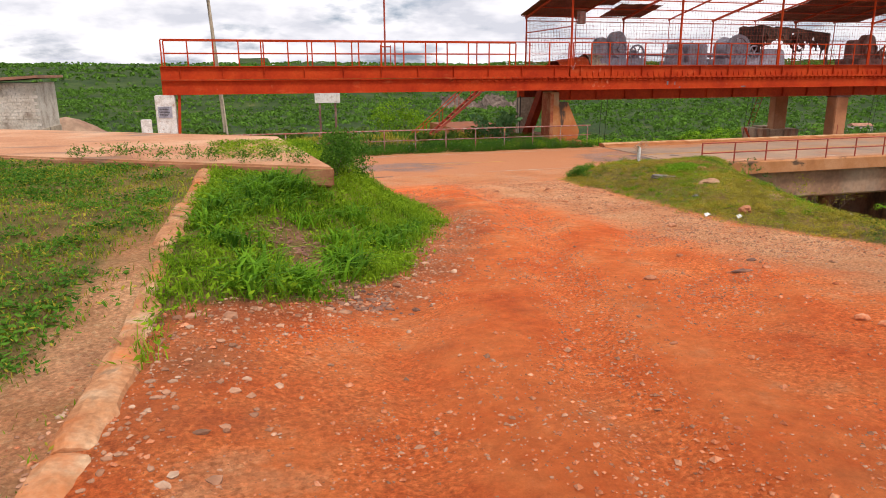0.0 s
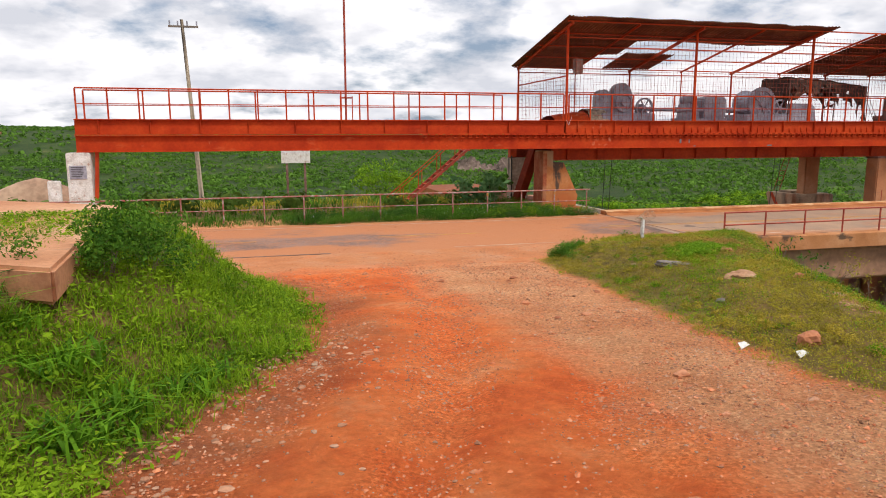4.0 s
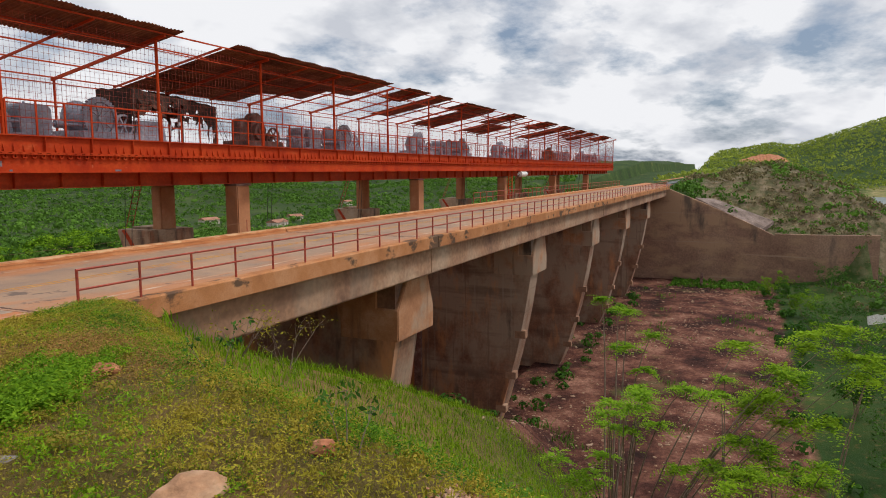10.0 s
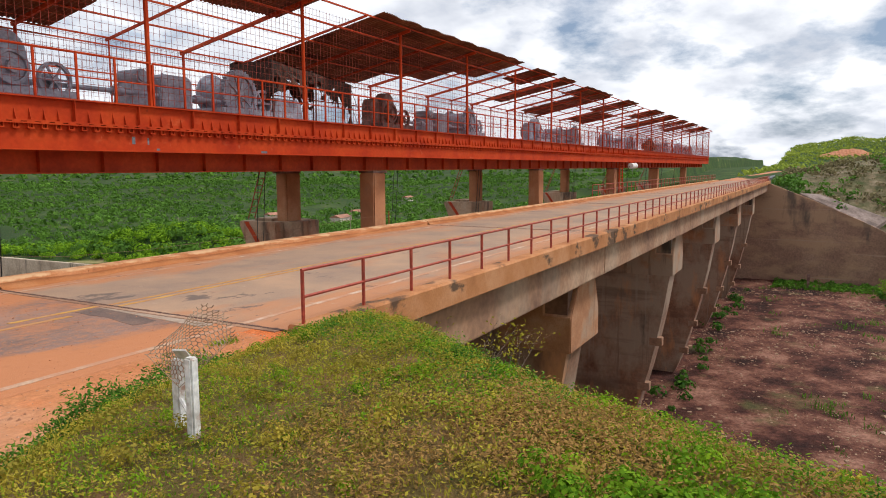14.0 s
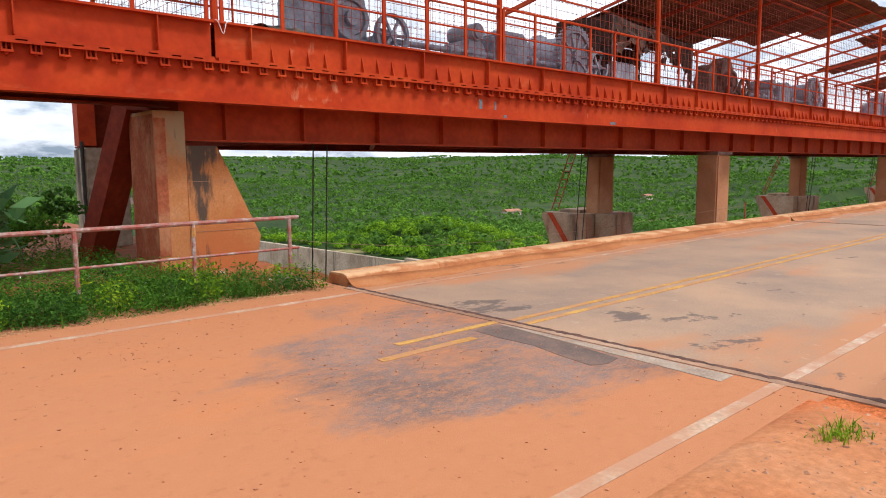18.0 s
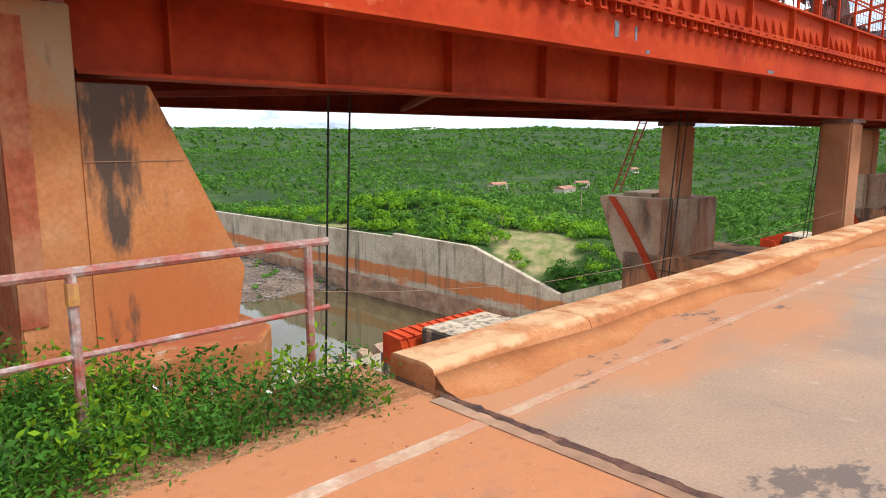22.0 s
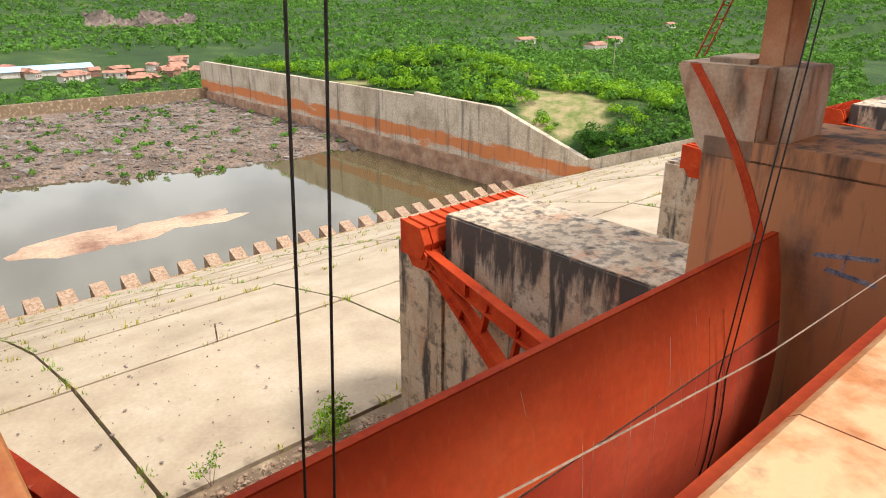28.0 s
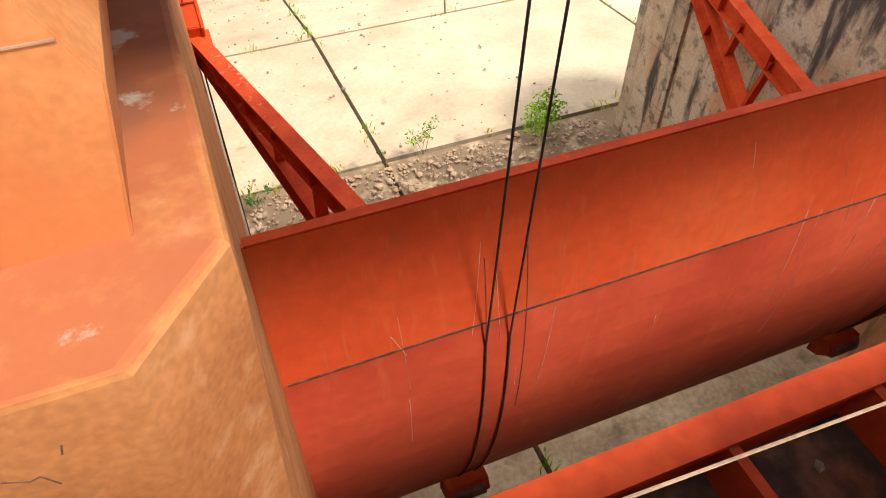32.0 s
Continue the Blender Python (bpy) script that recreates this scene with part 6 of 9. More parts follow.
part("slope_slab", Mesh().add([(XE + 1.0, -9, -1.9), (XE + 1.0, -20, -7.2), (XE + 5, -22, -6.0), (XE + 5, -12, -2.2), (XE + 1.0, -9, -2.5), (XE + 1.0, -20, -7.8), (XE + 5, -22, -6.6), (XE + 5, -12, -2.8)],
     [(0, 1, 2, 3), (7, 6, 5, 4), (0, 4, 5, 1), (1, 5, 6, 2), (2, 6, 7, 3), (3, 7, 4, 0)]), ROCK_D, ea, "tilted dark slope slab")
solo("crest_road", Mesh().prism([(XE + 1.5, -0.3), (XE + 1.5, 0.02), (300, 0.6), (300, 0.2)], 1, -3.6, 3.8), ASPH, "dusty road running on along the dam crest", "road", kind="structure")
gr = thing("guard_rail", "grey corrugated steel guard rail", "guard rail", at=(XE + 2, -4.0, 0))
part("beam", Mesh().prism([(-4.0, 0.45), (-3.95, 0.55), (-4.0, 0.62), (-3.95, 0.7), (-4.0, 0.8), (-4.03, 0.8), (-4.03, 0.45)], 0, XE + 2, XE + 60), STEEL, gr)
for x in np.arange(XE + 2.5, XE + 60, 4):
    part("post", Mesh().box(x - 0.06, x + 0.06, -3.96, -3.84, -0.2, 0.72), STEEL, gr)

# ---- winches on the gantry ----
def ring(m, c, r0, r1, y0, y1, n_=28):
    """A wheel rim about the y axis."""
    v, f = [], []
    for i in range(n_):
        a = 2 * math.pi * i / n_
        for r, y in ((r0, y0), (r1, y0), (r1, y1), (r0, y1)):
            v.append((c[0] + r * math.cos(a), c[1] + y, c[2] + r * math.sin(a)))
    for i in range(n_):
        j = (i + 1) % n_
        f += [(i * 4 + k, j * 4 + k, j * 4 + (k + 1) % 4, i * 4 + (k + 1) % 4) for k in range(4)]
    return m.add(v, f)


def build_winch(material, hood):
    ob = thing("winch", "grey cast-steel rope winch with a large gear wheel" if material is STEEL else "rusty brown rope winch with a large gear wheel", "winch", "gantry winches")
    part("base", Mesh().box(-1.3 if hood else -1.1, 1.6, -0.9, 0.9, 0.0, 0.42), material, ob, edge=0.03)
    q = 0.56 if hood else 1.0
    part("gear", ring(Mesh(), (0, -0.55, 0.95), 0.66 * q, 0.82 * q, -0.1, 0.1, 36), material, ob, "toothed gear rim", smooth=False)
    disc = part("gear_disc", Mesh().rod((0, -0.58, 0.95), (0, -0.5, 0.95), 0.64 * q, 24), material, ob)
    if not hood:
        for k in range(10):
            a = math.radians(36 * k)
            part("rib", Mesh().bar((0.2 * math.cos(a), -0.6, 0.95 + 0.2 * math.sin(a)), (0.66 * math.cos(a), -0.6, 0.95 + 0.66 * math.sin(a)), 0.06, 0.05), material, disc)
        for k in range(36):
            a = math.radians(10 * k)
            part("tooth", Mesh().bar((0.81 * math.cos(a), -0.55, 0.95 + 0.81 * math.sin(a)), (0.87 * math.cos(a), -0.55, 0.95 + 0.87 * math.sin(a)), 0.18, 0.06), material, disc)
    part("drum", Mesh().rod((0, -0.45, 0.95), (0, 0.7, 0.95), 0.6 * (0.7 if hood else 1), 24), material, ob, smooth=False)
    part("drum_flange", Mesh().rod((0, 0.7, 0.95), (0, 0.78, 0.95), 0.78 * q, 24), material, ob)
    part("hub", Mesh().rod((0, -0.72, 0.95), (0, -0.58, 0.95), 0.17, 12), material, ob)
    w = part("hand_wheel", ring(Mesh(), (1.12, -0.62, 0.72), 0.4, 0.48, -0.06, 0.06), material, ob, "spoked wheel")
    for a in (0, 60, 120):
        d = Vector((math.cos(math.radians(a)), 0, math.sin(math.radians(a)))) * 0.42
        c_ = Vector((1.12, -0.62, 0.72))
        part("spoke", Mesh().bar(c_ - d, c_ + d, 0.05, 0.06), material, w)
    part("pinion", Mesh().rod((1.12, -0.7, 0.72), (1.12, 0.5, 0.72), 0.09, 10), material, ob)
    part("bearing", Mesh().prism([(0.85, 0.42), (1.4, 0.42), (1.25, 0.9), (1.0, 0.9)], 1, -0.35, -0.1), material, ob)
    if hood:
        v = [(-0.56, 0.4)] + [(0.54 * math.cos(a), 1.2 + 0.73 * math.sin(a)) for a in np.linspace(math.pi, 0, 14)] + [(0.56, 0.4)]
        part("gear_guard", Mesh().prism(v, 1, -0.42, 0.1), material, ob, "rounded sheet gear guard")
        v = [(-1.30, 0.4)] + [(-0.94 + 0.36 * math.cos(a), 1.2 + 0.4 * math.sin(a)) for a in np.linspace(math.pi, 0, 10)] + [(-0.58, 0.4)]
        part("brake_guard", Mesh().prism(v, 1, -0.3, 0.25), material, ob)
    return ob


def build_motor():
    ob = thing("winch_motor", "grey gearbox and motor set driving the winches", "gearbox", "gantry gearboxes")
    part("base", Mesh().box(-1.2, 1.2, -0.7, 0.7, 0.0, 0.22), STEEL, ob)
    part("gearbox", Mesh().prism([(-0.1, 0.22), (1.2, 0.22), (1.2, 1.15), (1.05, 1.3), (0.05, 1.3), (-0.1, 1.15)], 1, -0.6, 0.6), STEEL, ob, edge=0.04)
    part("reducer", Mesh().prism([(-1.1, 0.22), (-0.3, 0.22), (-0.35, 0.75), (-0.5, 0.95), (-1.0, 0.95)], 1, -0.5, 0.4), STEEL, ob, edge=0.03)
    part("motor", Mesh().rod((-0.75, -0.6, 1.15), (-0.75, 0.35, 1.15), 0.22, 16), STEEL, ob, "round electric motor")
    part("motor_cap", Mesh().rod((-0.75, -0.66, 1.15), (-0.75, -0.6, 1.15), 0.17, 16), STEEL, ob)
    part("eye_bolt", Mesh().rod((0.5, 0, 1.3), (0.5, 0, 1.42), 0.04, 8), STEEL, ob)
    part("shaft", Mesh().rod((-3.4, -0.45, 0.62), (3.6, -0.45, 0.62), 0.075, 10), STEEL, ob, "long grey drive shaft")
    part("coupling", Mesh().rod((-1.7, -0.45, 0.62), (-1.4, -0.45, 0.62), 0.15, 12), STEEL, ob)
    part("coupling", Mesh().rod((1.4, -0.45, 0.62), (1.7, -0.45, 0.62), 0.15, 12), STEEL, ob)
    return ob


wA, wB, mA = build_winch(STEEL, True), build_winch(STEEL, False), build_motor()
wR = build_winch(STEEL_R, True)
wA.location, wB.location, mA.location, wR.location = (2.7, 7.9, 4.2), (10.75, 7.9, 4.2), (7.4, 7.9, 4.2), (20.9, 7.9, 4.2)
copy_thing(mA, pose(25.6, 7.9, 4.2)); copy_thing(wB, pose(29.6, 7.9, 4.2))
for k in range(2, 6):
    x = 20.9 + 20.65 * (k - 1)
    copy_thing(wA if k != 4 else wR, pose(x, 7.9, 4.2)); copy_thing(mA, pose(x + 4.7, 7.9, 4.2)); copy_thing(wB, pose(x + 8.7, 7.9, 4.2))

# burnt shelter
SH0, SH1, SHA, SHB = 12.1, 17.2, 7.0, 9.1
bs = thing("burnt_shelter", "charred tarpaulin hanging over a ruined machine", "tarpaulin", at=(12.6, 8, 4.2))
rt = np.random.default_rng(8)


def drape(p, q, fall, nu, nw, holes):
    """A hanging curtain from p to q; fall gives its depth along it, the lowest cells torn away here and there."""
    v, f = [], []
    for i in range(nu + 1):
        t = i / nu
        for j in range(nw + 1):
            w = j / nw
            e = 0.05 * w
            v.append((p[0] + (q[0] - p[0]) * t + rt.normal(0, e), p[1] + (q[1] - p[1]) * t + 0.07 * w * math.sin(t * 19) + rt.normal(0, e), p[2] + (q[2] - p[2]) * t - 0.06 * math.sin(math.pi * t * 2) ** 2 - fall(t) * w + rt.normal(0, e)))
    for i in range(nu):
        for j in range(nw):
            if rt.random() > holes * (j / nw) ** 2:
                f.append((i * (nw + 1) + j, i * (nw + 1) + nw + 1 + j, i * (nw + 1) + nw + 2 + j, i * (nw + 1) + j + 1))
    return Mesh().add(v, f)


tv, tf = [], []
for i in range(21):
    for j in range(7):
        tv.append((SH0 + (SH1 - SH0) * i / 20, SHA + (SHB - SHA) * j / 6, 6.56 - 0.42 * (i / 20) ** 1.4 - 0.06 * math.sin(i * 0.9) ** 2 + 0.05 * math.sin(j * 1.6) + rt.normal(0, 0.02)))
for i in range(20):
    for j in range(6):
        if (i * 7 + j * 3) % 31:
            tf.append((i * 7 + j, i * 7 + 7 + j, i * 7 + 8 + j, i * 7 + j + 1))
part("tarpaulin", Mesh().add(tv, tf), CHAR, bs)
part("front_curtain", drape((SH0, SHA, 6.54), (SH1, SHA, 6.13), lambda t: 1.15 - 0.35 * math.sin(math.pi * min(1, t * 1.3)) + 0.75 * (t > 0.86) + 0.18 * math.sin(t * 23), 30, 6, 0.75), CHAR, bs, "torn charred curtain")
part("back_curtain", drape((SH0, SHB, 6.54), (SH1, SHB, 6.13), lambda t: 1.2 - 0.5 * math.sin(math.pi * t) + 0.2 * math.sin(t * 17), 24, 6, 0.8), CHAR, bs, "torn charred curtain")
part("end_curtain", drape((SH0, SHA, 6.54), (SH0, SHB, 6.54), lambda t: 1.5 + 0.1 * math.sin(t * 9), 12, 6, 0.1), CHAR, bs, "charred curtain closing the end")
for x, y in ((12.15, SHA), (12.15, SHB), (14.7, SHA), (17.1, SHA), (17.1, SHB)):
    part("pole", Mesh().rod((x, y, 4.2), (x + 0.04, y, 6.5 - (x - 12.1) * 0.08), 0.035, 6), STEEL_R, bs)
for x, y in ((17.3, 7.0), (17.6, 7.5)):
    part("guy_rope", Mesh().rod((x - 0.2, y, 6.0), (x + 0.45, y - 0.3, 4.25), 0.012, 5), CABLE, bs)
solo("winch_housing", Mesh().prism([(12.5, 4.2), (14.3, 4.2), (14.15, 5.05), (13.9, 5.2), (12.6, 5.2)], 1, 7.3, 8.4), STEEL, "grey machine housing below the burnt tarpaulin", "machine", edge=0.04)
ca = thing("covered_load", "orange and grey tarpaulin cover over a low load", "cover", at=(-0.4, 7, 4.2))
for nm, x0, x1, mm, h in (("orange_cover", -1.15, 0.7, RED, 0.55), ("grey_cover", 0.72, 1.75, CONC_G, 0.66)):
    v = []
    for i in range(9):
        for j in range(7):
            u, w = i / 8, j / 6
            v.append((x0 + (x1 - x0) * u, 6.9 + 2.0 * w, 4.2 + h * (math.sin(math.pi * min(max(w, 0.0), 1.0)) ** 0.5) * (0.55 + 0.45 * (u if nm[0] == "o" else 1)) + 0.02 * math.sin(i * 2 + j)))
    part(nm, Mesh().add(v, [(i * 7 + j, i * 7 + 7 + j, i * 7 + 8 + j, i * 7 + j + 1) for i in range(8) for j in range(6)]), mm, ca, smooth=True)
cb = thing("control_box", "small dark control box on a cage post", "box", at=(-0.6, 5.6, 6.6))
part("case", Mesh().box(-0.85, -0.45, 5.5, 5.75, 6.35, 7.0), STEEL_R, cb, edge=0.02)
part("door", Mesh().box(-0.82, -0.48, 5.47, 5.498, 6.38, 6.97), STEEL_R, cb)
lamp = thing("floodlight", "white tubular floodlight hanging under the gantry", "lamp", at=(62, 4.9, 2.5))
part("housing", Mesh().rod((60.5, 4.9, 2.6), (62.5, 4.9, 2.6), 0.28, 14), WHITE, lamp)
part("bracket", Mesh().bar((61, 4.9, 2.85), (61, 5.2, 3.0), 0.1, 0.1), RED_OLD, lamp)
part("cable", Mesh().rod((60.4, 4.9, 2.6), (60.2, 5.3, 2.0), 0.03, 6), CABLE, lamp)
for x0 in (58.0,):
    ld = thing("access_ladder", "red steel access ladder frame below the gantry", "ladder", at=(x0, 5.4, 0.2))
    for x in (x0, x0 + 1.2):
        part("stile", Mesh().box(x - 0.05, x + 0.05, 5.3, 5.4, 0.1, 2.95), RED, ld)
    for z in np.arange(0.4, 2.9, 0.32):
        part("rung", Mesh().rod((x0, 5.35, z), (x0 + 1.2, 5.35, z), 0.03, 6), RED, ld)
for k in range(5):
    x = X0 + BAY + k * PITCH
    ld = thing("pier_ladder", "thin rusty ladder from the pier block up to the gantry", "ladder", "pier ladders", at=(x, 12.3, 0.2))
    for d in (0, 0.42):
        part("stile", Mesh().rod((x + 0.35 + d, 12.7, 0.1), (x + 0.15 + d, 11.3, 3.4), 0.025, 6), RAILRED, ld)
    for t in np.arange(0.08, 0.97, 0.1):
        part("rung", Mesh().rod((x + 0.35 - 0.2 * t, 12.7 - 1.4 * t, 0.1 + 3.3 * t), (x + 0.77 - 0.2 * t, 12.7 - 1.4 * t, 0.1 + 3.3 * t), 0.018, 6), RAILRED, ld)

# ---- west bank ----
vr = thing("verge_railing", "old pipe railing with peeling red and white paint", "railing", at=(-60, 4.6, 0.1))
for k, x in enumerate(np.arange(-0.65, -62, -1.58)):
    p = part("post", Mesh().rod((x, 4.38, -0.1), (x, 4.38, 1.12), 0.032, 8), RAILOLD, vr)
    if k < 4 and k % 2 == 1:
        part("yellow_band", Mesh().rod((x, 4.38, 0.93), (x, 4.38, 1.06), 0.04, 8), YELLOW, p, "yellow reflector band")
part("top_rail", Mesh().rod((-62, 4.38, 1.12), (-0.48, 4.38, 1.12), 0.032, 8), RAILOLD, vr)
part("low_rail", Mesh().rod((-62, 4.38, 0.62), (-0.48, 4.38, 0.62), 0.02, 8), RAILOLD, vr)
gp = thing("gantry_end_pillar", "white painted concrete pillar with a metal plaque", "pillar", at=(-21.6, 5.4, 0))
part("pillar", Mesh().box(-22.1, -21.25, 4.95, 5.85, -0.2, 2.94), WHITE, gp, edge=0.03)
part("plaque", Mesh().box(-22.0, -21.4, 4.925, 4.948, 1.95, 2.45), STEEL, gp, "grey metal plaque")
for k in range(6):
    part("text_bar", Mesh().box(-21.94, -21.5 - 0.04 * (k % 3), 4.917, 4.924, 2.38 - k * 0.07, 2.405 - k * 0.07), CABLE, gp)
part("strut", Mesh().bar((-21.2, 5.3, 1.0), (-21.05, 5.3, 2.95), 0.15, 0.12), RED_OLD, gp)
ms = thing("marker_stone", "white painted stone slab standing in grass", "marker", at=(-22.6, 5.0, 0))
part("slab", Mesh().box(-22.75, -22.3, 4.7, 4.9, 0, 1.9), WHITE, ms, edge=0.03)
mst = thing("mast", "tall thin red steel pole on the gantry walkway", "pole", at=(-11.35, 6.5, 4.2))
part("pole", Mesh().rod((-11.35, 5.45, 4.18), (-11.3, 5.45, 13.5), 0.045, 8), RAILRED, mst)
part("foot", Mesh().box(-11.6, -11.56, 5.38, 5.42, 4.2, 5.2).box(-11.1, -11.06, 5.38, 5.42, 4.2, 5.2).box(-11.56, -11.1, 5.38, 5.42, 5.1, 5.16), RED_OLD, mst)
up = thing("utility_pole", "leaning concrete utility pole with a cross arm", "utility pole", at=(-20.4, 35, -2))
part("pole", Mesh().rod((-19.65, 35, -3), (-20.45, 35, 12.6), 0.2, 8, 0.12), CONC_G, up)
part("cross_arm", Mesh().box(-21.45, -19.25, 34.9, 35.05, 12.0, 12.14), WOOD, up)
for x in (-21.35, -20.75, -20.05, -19.35):
    part("insulator", Mesh().rod((x, 35, 12.14), (x, 35, 12.5), 0.06, 8), STEEL, up)
sg = thing("sign_board", "white sign board seen from behind on two posts", "sign", at=(-13, 16, 0))
part("board", Mesh().box(-13.8, -12.2, 16.0, 16.05, 2.05, 2.95), WHITE, sg)
for x in (-13.5, -12.5):
    part("post", Mesh().box(x - 0.06, x + 0.06, 16.06, 16.16, -1.6, 2.6), STEEL_R, sg)
st_ = thing("gantry_stair", "red steel stair leading up to the gantry", "stair", at=(-7.6, 11, 0))
for y in (10.6, 11.4):
    part("stringer", Mesh().bar((-8.6, y, -0.6), (-4.3, y, 2.95), 0.05, 0.14), RAILRED, st_)
    part("hand_rail", Mesh().rod((-8.6, y, 0.4), (-4.3, y, 3.95), 0.025, 6), RED_OLD, st_)
    part("newel", Mesh().rod((-8.6, y, -0.6), (-8.6, y, 0.4), 0.025, 6), RED_OLD, st_)
    for k in range(4):
        part("baluster", Mesh().rod((-7.9 + k, y, -0.05 + 0.83 * k), (-7.9 + k, y, 1.0 + 0.83 * k), 0.02, 6), RED_OLD, st_)
for k in range(14):
    part("tread", Mesh().box(-8.5 + k * 0.3, -8.2 + k * 0.3, 10.6, 11.4, -0.45 + k * 0.248, -0.42 + k * 0.248), RED_OLD, st_)
pl = thing("platform", "dusty concrete platform slab with worn dark patches", "platform", at=(-18, -15, 2))
part("slab", Mesh().prism([(-16.9, -16.85), (-19.1, -15.5), (-23.0, -13.0), (-34, -6), (-34, 0), (-24.4, -5.3), (-17.5, -10.1)], 2, 1.88, 2.25), SLAB, pl, "dusty slab", edge=0.04)
part("base", Mesh().prism([(-17.2, -16.4), (-19.2, -15.2), (-23.0, -12.7), (-33.5, -6), (-33.5, -0.6), (-24.4, -5.6), (-17.8, -10.3)], 2, 0.2, 1.878), CONC_P, pl)
kb = thing("garden_kerb", "long broken concrete kerb between lawn and bank", "kerb", at=(-19.3, -27, 1.9))
def kerb_piece(dx, a, c, lift):
    """A worn length of kerb, rounded and uneven."""
    q = max(3, int((c - a) / 0.09))
    v, f = [], []
    ring_ = ((-0.17, -0.5), (0.17, -0.5), (0.17, -0.09), (0.13, -0.02), (0.05, 0.012), (-0.05, 0.012), (-0.12, -0.01), (-0.16, -0.06))
    for i in range(q + 1):
        y_ = a + (c - a) * i / q
        end = 0.035 * (i in (0, q))
        z, xk = float(terrace_z(y_)) + lift + 0.03, float(kerb_x(y_)) + dx + 0.03 * noise.noise((0.0, y_ * 0.9, 3.0))
        for k_, (u, w) in enumerate(ring_):
            e_ = noise.noise((u * 6, y_ * 3.2, k_ * 0.35)) * 0.038 + noise.noise((u * 9, y_ * 9.0, k_ * 0.8)) * 0.02
            v.append((xk + u * (1 - end * 2) + (e_ if abs(u) > 0.08 else 0.3 * e_), y_, z + w - end + (e_ * 0.8 if w > -0.1 else 0)))
    for i in range(q):
        f += [(i * 8 + k_, i * 8 + (k_ + 1) % 8, i * 8 + 8 + (k_ + 1) % 8, i * 8 + 8 + k_) for k_ in range(8)]
    return Mesh().add(v, f + [tuple(range(8))[::-1], tuple(q * 8 + k_ for k_ in range(8))])


y = -31.0
k = 0
while y < -15.5:
    ln = 1.3 + 1.9 * ((k * 37) % 10) / 10
    e = min(y + ln, -15.5)
    part("kerb_piece", kerb_piece(0.03 * math.sin(k * 2.1), y + 0.004, e - 0.006, 0.03 * math.sin(k * 3)), KERBOLD, kb)
    y = e; k += 1
hs = thing("brick_hut", "small whitewashed brick hut with a tiled roof", "hut", at=(-32, 16, 0))
part("wall", Mesh().box(-36, -29.2, 14.0, 19.0, -0.5, 3.45), PLASTER, hs)
part("plinth", Mesh().box(-36.05, -29.15, 13.95, 19.05, -0.6, 0.9), CONC_G, hs, "grey plinth band")
part("roof", Mesh().prism([(-36.6, 3.2), (-28.8, 3.72), (-28.8, 3.86), (-36.6, 3.36)], 1, 13.5, 19.5), TILE, hs)
part("window_slot", Mesh().box(-32.5, -31.2, 13.97, 13.995, 2.2, 2.35), CABLE, hs)
brk = Mesh().box(-0.19, 0.19, -0.03, 0.0, -0.08, 0.08).data("brick"); brk.materials.append(PLASTER)
for r in range(13):
    for c in range(16):
        o = new("brick", brk); o.parent = hs; o.location = (-35.7 + 32 + c * 0.42 + (r % 2) * 0.2, 14.0 - 16, 1.05 + r * 0.185)
solo("sand_heap", mound(Mesh(), -34.5, 45, -2.6, 2.6, 2.6, 4), SAND, "heap of pale sand on bare ground", "sand heap", smooth=True)
# marker posts with a scrap of wire netting
mk_ = thing("marker_posts", "two chipped white concrete marker posts in grass", "marker", at=(-4.8, -7.4, 0.6))
for x, y, h in ((-4.96, -7.66, 1.28), (-4.80, -7.34, 1.19)):
    part("post", Mesh().box(x - 0.035, x + 0.035, y - 0.035, y + 0.035, 0.3, h), WHITE, mk_, edge=0.012)
part("cap", Mesh().bar((-5.0, -7.60, 1.33), (-4.92, -7.56, 1.25), 0.09, 0.008), WHITE, mk_, "loose grey metal plate")
part("brace", Mesh().rod((-4.80, -7.34, 0.92), (-4.96, -7.66, 0.84), 0.014, 6), WHITE, mk_, "thin white tie bar")
nt = thing("wire_netting", "crumpled rusty chicken wire hung on the posts", "netting", at=(-4.3, -7.2, 1.2))
m = Mesh()
NL, NA, NR, NB = Vector((-5.01, -7.30, 1.26)), Vector((-4.66, -7.52, 1.57)), Vector((-4.61, -7.73, 1.36)), Vector((-4.92, -7.51, 1.04))
def net(u, w):
    """A sagging square of netting between four corners."""
    p = NL * (1 - u) * (1 - w) + NA * u * (1 - w) + NR * u * w + NB * (1 - u) * w
    return p + Vector((0.02 * math.sin(u * 6 + w * 4), 0.05 * math.sin(math.pi * u) * math.sin(math.pi * w) + 0.012 * math.sin(u * 9), 0.04 * math.sin(math.pi * u) * math.sin(math.pi * w) + 0.012 * math.sin(w * 9 + u * 3)))
NU, NW = 16, 13
for i in range(NU):
    for j in range(NW):
        u, w = i / NU, j / NW
        o = (j % 2) * 0.5 / NU
        m.rod(net(u + o, w), net(u + o + 0.5 / NU, w + 0.33 / NW), 0.0034, 4, ends=False)
        m.rod(net(u + o + 0.5 / NU, w + 0.33 / NW), net(u + o + 1 / NU, w), 0.0034, 4, ends=False)
        m.rod(net(u + o, w), net(u + o, w - 0.67 / NW), 0.0034, 4, ends=False)
m.rod(net(0, 0), net(0, 1), 0.003, 4); m.rod(net(0, 1), net(1, 1), 0.0025, 4)
part("net", m, NETTING, nt, kind="stuff")
cv = thing("utility_wire", "loose end of white cable at the girder gap", "cable", at=(-1.4, 5.1, 4.2))
wm = Mesh()
